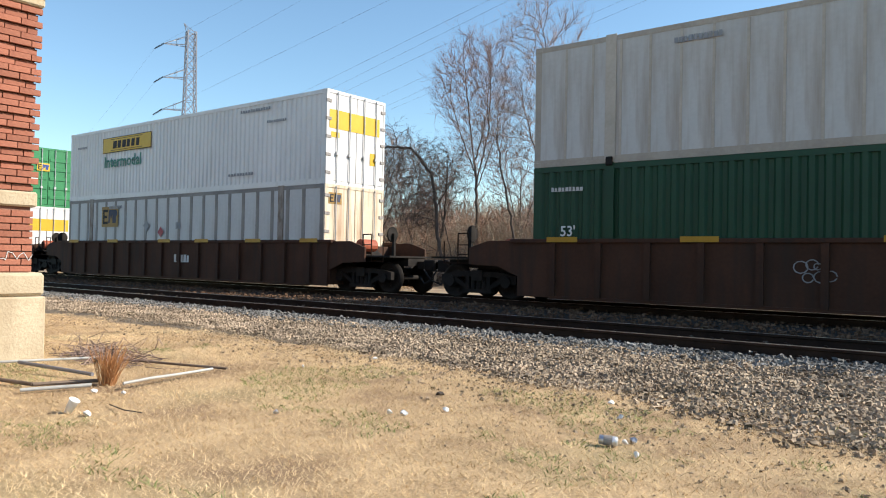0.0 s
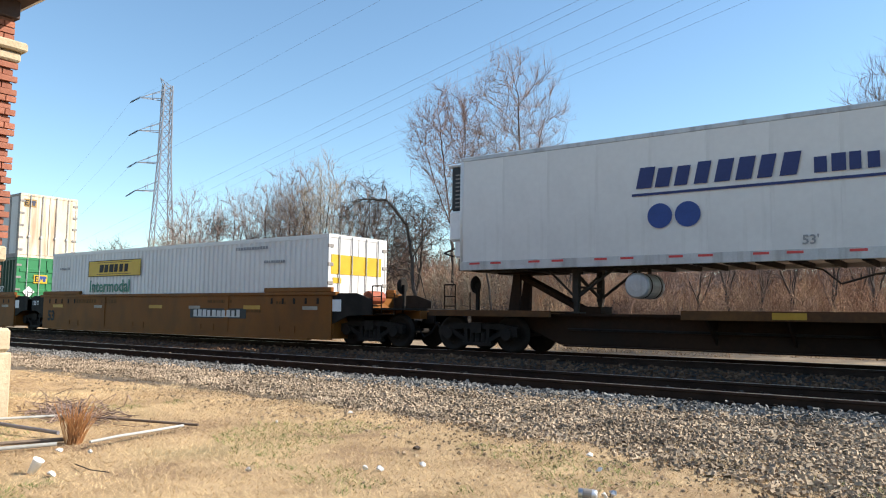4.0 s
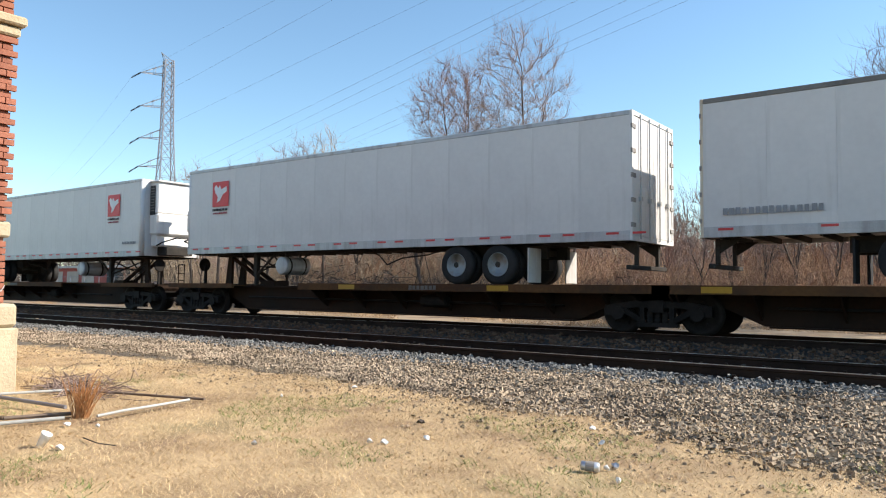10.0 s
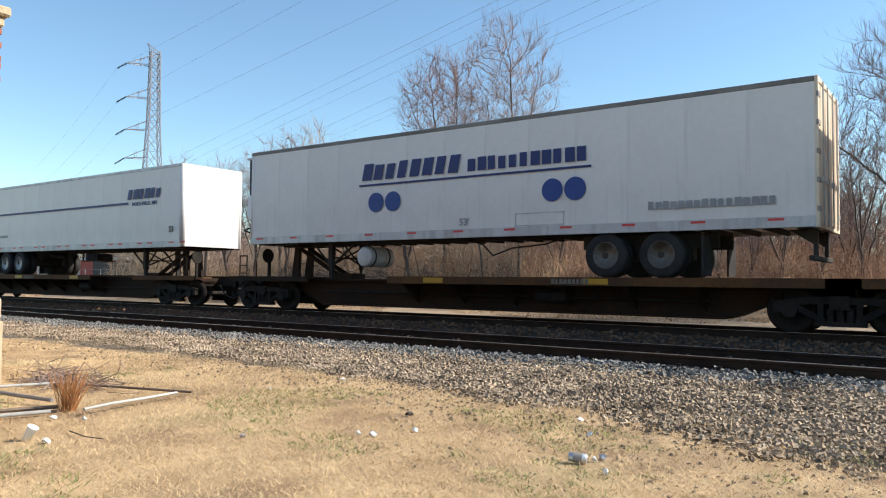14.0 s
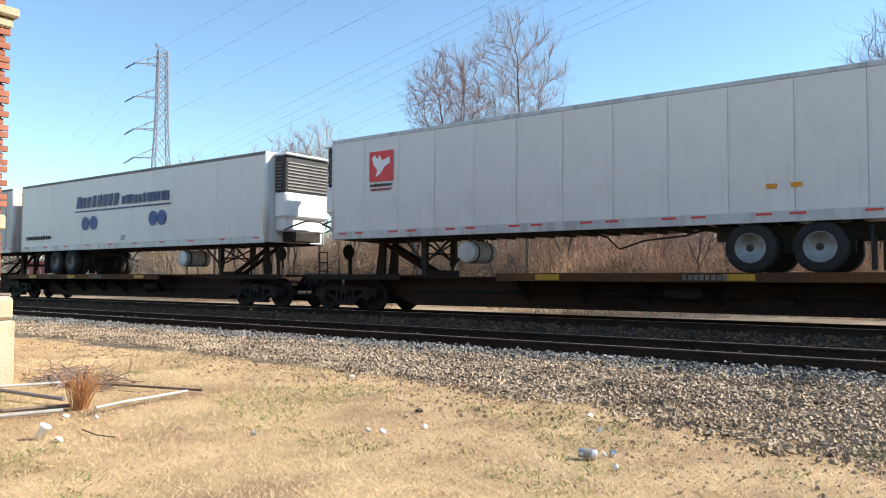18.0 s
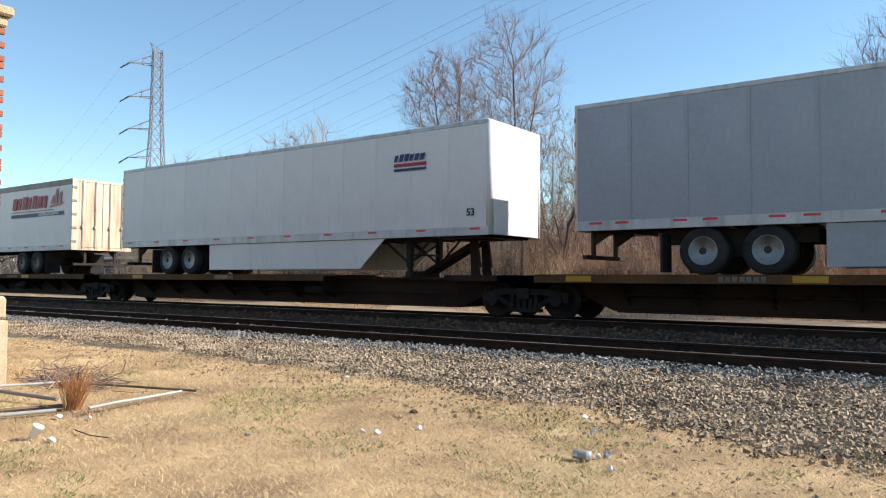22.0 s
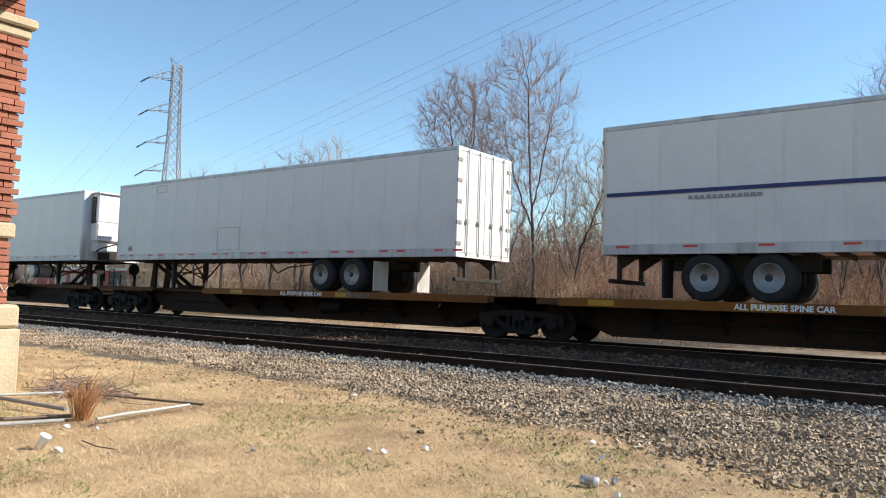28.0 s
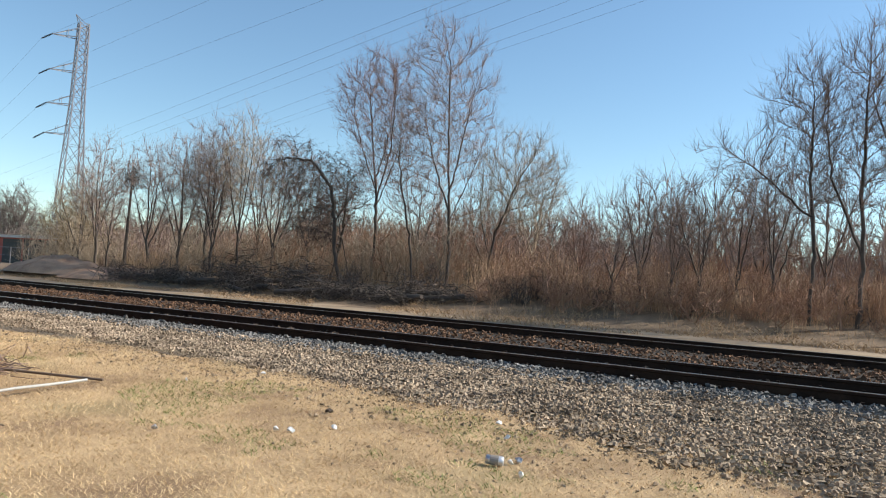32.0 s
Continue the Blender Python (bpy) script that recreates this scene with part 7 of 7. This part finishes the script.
# ---- heaps of old ties and brush along the path ----
def heap(x, y, n, w, seed, tall=1.0):
    rnd = random.Random(seed)
    t = tagged(new("brush_heap"), "dark heap of cut branches and rotten timber", "brush heap", "brush heaps along the path")
    t.location = (x, y, hill(x, y))
    for i in range(2):
        a = rnd.uniform(-0.6, 0.6)
        c = Vector((rnd.uniform(-w, w) * 0.7, rnd.uniform(-0.5, 0.5), 0.12 + 0.16 * (i % 3)))
        d = Vector((math.cos(a), math.sin(a), rnd.uniform(-0.08, 0.12))) * rnd.uniform(0.6, 1.3)
        part("log", Build().rod(c - d, c + d, rnd.uniform(0.09, 0.16), rnd.uniform(0.07, 0.12), 8), BARK_DARK, t)
    b = Build()
    for i in range(n):
        c = Vector((rnd.gauss(0, w * 0.5), rnd.gauss(0, 0.5), abs(rnd.gauss(0, 0.28)) * tall))
        d = Vector((rnd.gauss(0, 0.5), rnd.gauss(0, 0.4), rnd.gauss(0.1, 0.25)))
        b.rod(c - d * 0.6, c + d * 0.6, rnd.uniform(0.008, 0.024), 0.006, 3)
    ob = part("branch_tangle", b, BARK_DARK, t)
    ob["kind"] = "stuff"


for i, (x, y) in enumerate(((-34.5, 25.8), (-31.8, 26.2), (-29.4, 25.9), (-27.0, 26.6), (-25.2, 25.4), (-22.8, 26.2), (-21.0, 25.0), (-19.2, 25.6), (-17.0, 25.6), (-15.4, 26.6))):
    heap(x, y, 420 if i in (3, 5) else 240, 1.5, 400 + i, 2.4 if i in (3, 5) else 1.2)


def mound(x, y, w, d, h, seed):
    """A low bank of loose reddish dirt."""
    v, f, m = [], [], 18
    for j in range(9):
        r = j / 8
        for k in range(m):
            a = 2 * math.pi * k / m
            px, py = math.cos(a) * w * r, math.sin(a) * d * r
            bump = 0.35 * noise.noise((px * 0.9 + seed, py * 0.9, seed)) + 0.12 * noise.noise((px * 3, py * 3, seed))
            v.append((px, py, h * (1 - r * r) * (1 + 1.8 * bump) - 0.06 * r))
    for j in range(8):
        for k in range(m):
            f.append((j * m + k, j * m + (k + 1) % m, (j + 1) * m + (k + 1) % m, (j + 1) * m + k)[::-1])
    t = tagged(part("dirt_mound", Build().add(v, f), MOUND_DIRT, smooth=True), "low mound of reddish dirt and dead grass", "mound", "dirt mounds")
    t.location = (x, y, hill(x, y) - 0.03)


mound(-41.5, 26.6, 4.6, 2.2, 0.95, 3)
mound(-37.0, 25.8, 2.8, 1.5, 0.4, 7)
brush("mound_grass", stalks(2600, (-46, -33, 24.8, 28.4), 0.15, 0.6, 33, 0.006, 0.35), TWIG_RED, "reddish dead grass round the dirt mounds")


# ---- power line ----
def pylon(x, y):
    t = tagged(new("transmission_tower"), "grey steel lattice transmission tower with arms on one side", "tower")
    t.location = (x, y, hill(x, y))
    t.rotation_euler = (0, 0, radians(72.6))
    H, waist = 38.0, 26.0

    def half(z):
        return 2.0 - 1.15 * min(1, z / waist) - 0.18 * max(0, (z - waist) / (H - waist))
    levels = [0, 6.0, 11.0, 15.2, 18.8, 21.8, 24.3, 26.5, 28.5, 30.4, 32.2, 33.9, 35.5, 37.0, 38.0]
    for sx in (-1, 1):
        for sy in (-1, 1):
            b = Build()
            tube(b, [Vector((sx * half(a), sy * half(a), a)) for a in levels], [0.11] * len(levels), 4)
            part("corner_leg", b, GALV, t)
    for a, c in zip(levels, levels[1:]):
        ha, hc = half(a), half(c)
        for s in (-1, 1):
            for p, q, r in (((-ha, s * ha, a), (hc, s * hc, c), 0.055), ((ha, s * ha, a), (-hc, s * hc, c), 0.055), ((s * ha, -ha, a), (s * hc, hc, c), 0.055), ((s * ha, ha, a), (s * hc, -hc, c), 0.055), ((-hc, s * hc, c), (hc, s * hc, c), 0.045), ((s * hc, -hc, c), (s * hc, hc, c), 0.045)):
                part("brace", Build().rod(p, q, r, n=4), GALV, t)
    for z in (35.6, 30.2, 25.0, 20.4):
        h = half(z)
        arm = Build()
        for s in (-1, 1):
            arm.rod((-h, s * h, z), (-4.3, 0, z - 0.3), 0.08, n=4).rod((-h, s * h, z + 1.5), (-4.3, 0, z - 0.3), 0.06, n=4)
            arm.rod((-h - 1.5, s * h * 0.7, z), (-h - 1.5, s * h * 0.5, z + 1.0), 0.04, n=4)
        a = part("cross_arm", arm, GALV, t)
        part("insulator", Build().rod((-4.3, 0, z - 0.3), (-5.75, 0, z - 1.4), 0.05, n=6), BLACK, a)
        for k in range(8):
            part("insulator_disc", Build().lathe("x", (-4.35 - 0.17 * k, 0, z - 0.35 - 0.13 * k), [(-0.05, 0.1), (0.02, 0.19), (0.05, 0.1)], 8), BLACK, a)
    part("peak", Build().rod((-0.6, -0.6, 38), (-1.2, 0, 39.2), 0.06, n=4).rod((-0.6, 0.6, 38), (-1.2, 0, 39.2), 0.06, n=4).rod((0.6, 0, 38), (-1.2, 0, 39.2), 0.05, n=4), GALV, t)


pylon(-108.2, 70.0)


def wire(a, b, sag, r=0.009):
    """A hanging conductor from a to b, with its lowest point sag metres under the chord."""
    a, b = Vector(a), Vector(b)
    pts = []
    for i in range(41):
        t = i / 40
        p = a.lerp(b, t)
        p.z -= 4 * sag * t * (1 - t)
        pts.append(p)
    w = Build()
    tube(w, pts, [r] * len(pts), 4)
    ob = part("power_line", w, WIRE)
    tagged(ob, "thin dark overhead power cable", "cable", "overhead cables")


# three conductors that hang from the tower, then two bundles of a line beyond it
for z, d in ((35.3, (-0.742, 0.581, 0.334, 99)), (29.6, (-0.695, 0.633, 0.339, 83)), (24.4, (-0.613, 0.711, 0.345, 66))):
    tip = Vector((-109.8, 64.6, z - 0.9))
    p = Vector((d[0] * d[3], d[1] * d[3], 1.06 + d[2] * d[3]))
    wire(tip, tip + (p - tip) * 4.0, 0.0)
    wire(tip, tip + Vector((-230, 72, -6)), 6.0)
for d1, d2, h in (((-0.798, 0.58, 0.167), (-0.513, 0.786, 0.346), 20), ((-0.786, 0.597, 0.165), (-0.492, 0.799, 0.345), 21), ((-0.775, 0.61, 0.165), (-0.459, 0.819, 0.344), 22),
                  ((-0.691, 0.695, 0.199), (-0.407, 0.848, 0.341), 22), ((-0.698, 0.692, 0.181), (-0.37, 0.865, 0.338), 23), ((-0.676, 0.712, 0.189), (-0.343, 0.877, 0.336), 23.5)):
    p1, p2 = Vector(d1) * (h / d1[2]) + Vector((0, 0, 1.06)), Vector(d2) * (h / d2[2]) + Vector((0, 0, 1.06))
    wire(p1 + (p1 - p2) * 2.2, p2 + (p2 - p1) * 2.0, 0.0)


# ---- storage sheds far along the line ----
def shed():
    s = tagged(new("storage_shed"), "low red-brown storage shed with tan roller doors and pale flat roof", "shed")
    s.location = (-137, 70, 0)
    part("wall", Build().box(-16, 0, -0.2, 42, 8, 4.1), SHED_RED, s)
    part("roof", Build().box(-16.5, -0.6, 4.1, 42.5, 8.5, 4.5), WHITE_OLD, s)
    for i, x in enumerate((-7.6, -1.8, 3.6)):
        part("door", Build().box(x, -0.06, -0.1, x + 4.2, 0.0, 3.5, 0.02), SHED_DOOR, s)
    # flat black panels on the closed wall paint the shade of open bays
    for x in (12, 18, 24):
        part("dark_bay", Build().box(x, -0.05, -0.1, x + 5.4, 0, 3.9), BLACK, s)
    for x in (33, 37.2):
        part("door", Build().box(x, -0.06, -0.1, x + 3.4, 0.0, 3.5, 0.02), SHED_DOOR, s)
    f = tagged(new("chain_fence"), "grey chain-link fence posts before the sheds", "fence")
    f.location = (-137, 62, 0)
    for i in range(14):
        part("post", Build().rod((-20 + i * 4.4, 0, 0), (-20 + i * 4.4, 0, 2.4), 0.06), GALV, f)
    part("top_wire", Build().rod((-20, 0, 2.35), (37.2, 0, 2.35), 0.03).rod((-20, 0, 1.2), (37.2, 0, 1.2), 0.015), GALV, f)


shed()


def yard_lamp(x, y, h):
    t = tagged(new("street_lamp"), "dark wooden lamp pole with a small lamp head", "lamp")
    t.location = (x, y, 0)
    part("pole", Build().rod((0, 0, 0), (0, 0, h), 0.17, 0.12, 8), BARK_DARK, t)
    part("lamp_head", Build().box(-1.1, -0.15, h - 0.25, -0.1, 0.15, h - 0.05, 0.04).box(0.1, -0.15, h - 1.9, 1.7, 0.15, h - 1.7, 0.04), GALV, t)


yard_lamp(-136.3, 70 * 0.94, 10.6)
yard_lamp(-158, 80, 11.0)


def house(x, y):
    """Pale house ends that show through the wood."""
    t = tagged(new("house"), "small pale house far behind the bare trees", "house", "houses behind the wood")
    t.location = (x, y, hill(x, y))
    part("wall", Build().prism([(-3.5, 0), (3.5, 0), (3.5, 3.2), (0, 5.4), (-3.5, 3.2)], "y", -4, 4), WHITE_OLD, t)
    r = Build().prism([(-3.9, 3.0), (0, 5.45), (3.9, 3.0), (3.9, 3.25), (0, 5.75), (-3.9, 3.25)], "y", -4.3, 4.3)
    part("roof", r, SLATE, t)
    part("window", Build().box(-0.6, -4.05, 1.2, 0.6, -4.0, 2.4), BLACK, t)


house(-21.0, 84)
house(-3.6, 92)


# ---- station building ----
WALL_X, CORNER_Y = -7.75, 3.35


def station():
    # the end wall faces +x; its far corner stands towards the track
    tagged(part("station_wall", Build().box(WALL_X - 0.35, -9.0, 0.0, WALL_X - 0.02, CORNER_Y - 0.07, 4.2).box(WALL_X - 16, CORNER_Y - 0.36, 0, WALL_X - 0.35, CORNER_Y - 0.07, 4.2).box(WALL_X - 16, -9.0, 0, WALL_X - 0.35, -8.65, 4.2).box(WALL_X - 16, -8.65, 0, WALL_X - 15.65, CORNER_Y - 0.36, 4.2), MORTAR), "red brick station wall with cream stone courses", "wall", kind="structure")
    base = bpy.data.objects["station_wall"]
    # stone courses: plinth blocks, water table, belt, cornice
    rnd = random.Random(9)
    y = CORNER_Y + 0.06
    k = 0
    while y > -2:
        w = rnd.uniform(0.75, 1.05) if k else 0.62
        part("plinth_stone", Build().box(WALL_X - 0.1, y - w + 0.006, -0.1, WALL_X + 0.085, y, 0.635, 0.015), LIMESTONE, base)
        w2 = w if k else 0.30
        part("water_table_stone", Build().box(WALL_X - 0.1, y - w + 0.004, 0.64, WALL_X + 0.075, y - 0.01, 0.87, 0.03), LIMESTONE, base)
        y -= w
        k += 1
    for z0, z1, out in ((1.515, 1.665, 0.03), (3.50, 3.60, 0.05), (3.604, 3.70, 0.10)):
        part("belt_stone", Build().box(WALL_X - 0.1, -4.0, z0, WALL_X + out, CORNER_Y + out * 0.8 - 0.045, z1, 0.018), LIMESTONE, base)
    for s in (0,):
        part("plinth_return", Build().box(WALL_X - 6, CORNER_Y - 0.1, -0.1, WALL_X - 0.12, CORNER_Y + 0.06, 0.87, 0.015), LIMESTONE, base)
    # upper wall, frieze board and deep eave over the end wall
    part("upper_wall", Build().box(WALL_X - 0.1, -4.0, 3.704, WALL_X - 0.036, CORNER_Y - 0.07, 4.1), MORTAR, base)
    part("frieze_board", Build().box(WALL_X - 0.1, -4.0, 3.94, WALL_X + 0.03, CORNER_Y - 0.03, 4.12, 0.01), EAVE, base)
    part("eave_soffit", Build().box(WALL_X - 17, -10.0, 4.12, WALL_X + 1.0, CORNER_Y + 0.05, 4.17), EAVE, base)
    part("soffit_panel", Build().box(WALL_X + 0.06, -4.0, 4.085, WALL_X + 0.75, CORNER_Y - 0.3, 4.116), LIMESTONE, base)
    part("gutter", Build().box(WALL_X + 1.0, -10, 4.13, WALL_X + 1.1, CORNER_Y + 0.06, 4.28, 0.02).box(WALL_X - 17, CORNER_Y + 0.05, 4.13, WALL_X + 1.0, CORNER_Y + 0.10, 4.28, 0.01), SIGN_WH, base)
    yy = (CORNER_Y - 9.0) / 2
    r = Build().add([(WALL_X - 17, -10, 4.28), (WALL_X + 1.1, -10, 4.28), (WALL_X + 1.1, CORNER_Y + 0.1, 4.28), (WALL_X - 17, CORNER_Y + 0.1, 4.28), (WALL_X - 5.5, yy, 7.4), (WALL_X - 11, yy, 7.4)], [(0, 1, 4, 5), (1, 2, 4), (2, 3, 5, 4), (3, 0, 5), (0, 3, 2, 1)])
    tagged(part("station_roof", r, SLATE), "grey hipped station roof with deep eaves", "roof", kind="structure")
    # bricks, course by course
    course, length = 0.0675, 0.205
    full = Build().box(0, 0.004, 0.005, 0.04, length - 0.006, course - 0.007).mesh("brick", BRICK)
    half = Build().box(0, 0.004, 0.005, 0.04, length / 2 - 0.006, course - 0.007).mesh("brick", BRICK)

    def lay(z, i, out, y0, y1):
        y = y1 - 0.05
        first = True
        while y > y0 + 0.03:
            me, w = (half, length / 2) if (first and i % 2) else (full, length)
            ob = link("brick", me, base, (WALL_X - 0.036 + out + 0.002 * math.sin(i * 12.9 + y * 78), y - w, z))
            y -= w
            first = False
    i, z = 0, 0.875
    while z + course < 1.52:
        lay(z, i, 0.004, 1.7, CORNER_Y)
        z += course
        i += 1
    # projecting quoins above the belt course: two long rows, a gap, one short row, a gap
    z, i = 1.67, 0
    while z + course < 3.505:
        k = i % 5
        if k in (1, 2):
            lay(z, i, 0.034, CORNER_Y - 0.66, CORNER_Y + 0.03)
            lay(z, i, 0.004, 1.7, CORNER_Y - 0.66)
        elif k == 4:
            lay(z, i, 0.034, CORNER_Y - 0.43, CORNER_Y + 0.03)
            lay(z, i, 0.004, 1.7, CORNER_Y - 0.43)
        else:
            lay(z, i, 0.004, 1.7, CORNER_Y - 0.005)
        z += course
        i += 1
    z = 3.71
    while z + course < 3.945:
        lay(z, i, 0.0, 1.7, CORNER_Y - 0.01)
        z += course
        i += 1
    # chalky scrawl on the brick
    sc, rs = Build(), random.Random(4)
    y, z = 2.86, 1.02
    for n in range(14):
        y2, z2 = y + rs.uniform(0.01, 0.05), 0.98 + rs.random() * 0.10
        sc.rod((WALL_X + 0.012, y, z), (WALL_X + 0.012, y2, z2), 0.004, n=4)
        y, z = y2, z2
    part("chalk_scrawl", sc, FADED, base)


station()


# ---- things lying on the lawn ----
def lying(name, b, mat, label, category, group=""):
    return tagged(part(name, b, mat, smooth=False), label, category, group)


def litter():
    Z = hill
    lying("iron_rod", Build().pipe([PA1, PA2], 0.012, 8), OLD_PIPE, "long rusty iron rod on the dry grass", "rod")
    lying("metal_pipe", Build().pipe([PA0, PA1], 0.013, 10), PVC, "grey pipe lying before the building", "pipe", "pipes on the lawn")
    lying("metal_pipe", Build().pipe([PB0, PB1], 0.016, 10), GALV, "dull galvanised pipe lying on the grass", "pipe", "pipes on the lawn")
    lying("metal_pipe", Build().pipe([PC0, PC1, PC2], 0.016, 10), OLD_PIPE, "dark iron pipe lying on the grass", "pipe", "pipes on the lawn")
    lying("metal_pipe", Build().pipe([PD0, PD1], 0.015, 10), PVC, "pale plastic pipe lying on the grass", "pipe", "pipes on the lawn")
    lying("metal_pipe", Build().pipe([PE0, PE1, PE2, PE3], 0.012, 10), PVC, "bent pale pipe lying on the grass", "pipe", "pipes on the lawn")
    # crushed can
    c = tagged(new("drink_can"), "crushed silver drink can lying on the lawn", "can")
    c.location = (-1.91, 4.04, 0.035)
    c.rotation_euler = (0, 0.06, radians(18))
    c.scale = (0.88, 0.88, 0.88)
    part("can_body", Build().lathe("x", (0, 0, 0), [(-0.062, 0.024), (-0.056, 0.032), (-0.02, 0.029), (0.01, 0.033), (0.055, 0.033), (0.061, 0.025)], 16), CAN, c, smooth=True)
    part("print_band", Build().lathe("x", (0, 0, 0), [(-0.03, 0.0336), (0.028, 0.0342)], 16), GREY_RIB, c)
    # paper cups
    for x, y, a, s in ((-4.99, 2.40, 38, 1.0),):
        p = tagged(new("paper_cup"), "white paper cup tilted on the lawn", "cup")
        p.location = (x, y, 0.05)
        p.scale = (0.8, 0.8, 0.8)
        p.rotation_euler = (0, radians(-62), radians(a))
        part("cup_wall", Build().lathe("x", (0, 0, 0), [(-0.06 * s, 0.03 * s), (0.055 * s, 0.042 * s), (0.06 * s, 0.045 * s), (0.05 * s, 0.04 * s)], 18), PAPER, p, smooth=True)
        part("cup_rim", Build().lathe("x", (0.058 * s, 0, 0), [(-0.004, 0.046 * s), (0.004, 0.046 * s)], 18), PAPER, p)
    rnd = random.Random(6)
    for x, y, s, m in SCRAPS:
        b = Build()
        n = 7
        v = [(s * rnd.uniform(0.6, 1) * math.cos(2 * math.pi * k / n), s * 0.7 * rnd.uniform(0.6, 1) * math.sin(2 * math.pi * k / n), rnd.uniform(0.005, 0.03)) for k in range(n)]
        v += [(p[0] * 1.02, p[1] * 1.02, p[2] - 0.006) for p in v] + [(0, 0, 0.035), (0, 0, 0.0)]
        b.add(v, [(k, (k + 1) % n, 2 * n) for k in range(n)] + [((k + 1) % n + n, k + n, 2 * n + 1) for k in range(n)] + [(k, k + n, (k + 1) % n + n, (k + 1) % n) for k in range(n)])
        ob = lying("litter_scrap", b, m, "crumpled white scrap of litter on the grass" if m is PAPER else "dull scrap of litter on the gravel", "litter", "scraps of litter")
        ob.location = (x, y, Z(x, y) + 0.005)
    # reddish grass tuft and dry vines beside the wall
    def tuft(x, y, n, h, mat, label, spread, lean):
        b, r = Build(), random.Random(int(x * 100))
        for i in range(n):
            a = r.uniform(0, 2 * math.pi)
            q = Vector((math.cos(a) * r.random() * spread, math.sin(a) * r.random() * spread, 0))
            hh = h * r.uniform(0.5, 1.0)
            e = q + Vector((r.gauss(lean, 0.12) * hh * 2, r.gauss(0, 0.14) * hh * 2, hh))
            m = q.lerp(e, 0.5) + Vector((0, 0, hh * 0.08))
            tube(b, [q, m, e], [0.003, 0.0028, 0.001], 3)
        t = tagged(part("grass_tuft", b, mat), label, "grass")
        t.location = (x, y, Z(x, y))
    tuft(-5.91, 3.13, 130, 0.36, TUFT, "upright tuft of reddish dry grass between the pipes", 0.07, 0.16)
    b, r = Build(), random.Random(12)
    for i in range(120):
        p = Vector((r.gauss(0, 0.26), r.gauss(0, 0.12), 0.02))
        pts = [p]
        for k in range(4):
            p = p + Vector((r.gauss(0.03, 0.13), r.gauss(0, 0.09), r.gauss(0.03 if k < 2 else -0.05, 0.05)))
            p.z = max(0.01, p.z)
            pts.append(p)
        tube(b, pts, [0.004] * 5, 4)
    v = tagged(part("dry_vine", b, TWIG), "tangle of dry brown vine at the foot of the wall", "vine")
    v.location = (-7.45, 3.86, 0)
    lying("dead_stick", Build().pipe([(-5.04, 2.69, 0.015), (-4.72, 2.62, 0.03), (-4.60, 2.68, 0.02)], 0.004, 6), BARK, "thin dead stick on the lawn", "stick")


TUFT = material("reddish_dry_grass", (0.42, 0.18, 0.065), (0.60, 0.32, 0.14), 0.9, 3, 20, 0.0, per=0.3)
PA0, PA1, PA2 = (-7.55, 2.70, 0.05), (-7.23, 3.75, 0.04), (-5.81, 4.22, 0.03)
PB0, PB1 = (-7.13, 2.95, 0.08), (-6.25, 3.18, 0.04)
PC0, PC1, PC2 = (-6.95, 2.5, 0.03), (-6.14, 2.65, 0.03), (-5.97, 3.09, 0.03)
PD0, PD1 = (-5.98, 2.49, 0.025), (-5.81, 2.95, 0.03)
PE0, PE1, PE2, PE3 = (-5.59, 3.09, 0.05), (-5.62, 3.33, 0.06), (-5.71, 3.67, 0.05), (-5.72, 4.0, 0.06)
SCRAPS = [(-5.38, 2.98, 0.03, PAPER), (-5.61, 2.87, 0.04, PAPER), (-4.84, 2.43, 0.045, PAPER), (-3.99, 3.3, 0.03, CAN), (-3.42, 3.81, 0.03, PAPER), (-3.32, 3.85, 0.042, PAPER), (-3.18, 4.13, 0.03, PAPER), (-1.85, 4.14, 0.022, PAPER), (-1.83, 4.22, 0.03, CAN), (-5.45, 5.82, 0.05, PAPER), (-2.44, 5.2, 0.04, PAPER), (-2.17, 4.77, 0.03, PAPER), (-0.98, 4.86, 0.045, PALE_DIRT), (-1.68, 3.91, 0.018, PAPER), (-3.6, 4.6, 0.05, BARK_DARK), (-5.46, 4.83, 0.02, PAPER)]
litter()


# ---- what moves ----
def motions():
    for ob, x in MOVING:
        z = ob.location.z
        walk(ob, [(t, pose(x - SPEED * t, Y_FAR, z)) for t in (0.0, 8.0, 16.0, 24.0, 32.0)])
    # all wheels turn alike: 0.457 m radius, one row for each thirtieth of a second
    turn = math.degrees(SPEED / 0.457)
    for k in (-1, 1):
        first = WHEELSETS[k][0]
        walk(first, [(i / 30, pose(k * 0.88, 0, 0.457, 0, -turn * i / 30, 0)) for i in range(961)])
        for w in WHEELSETS[k][1:]:
            w.rotation_mode = "QUATERNION"
            w.animation_data_create()
            w.animation_data.action = first.animation_data.action
            w.animation_data.action_slot = first.animation_data.action_slot


motions()
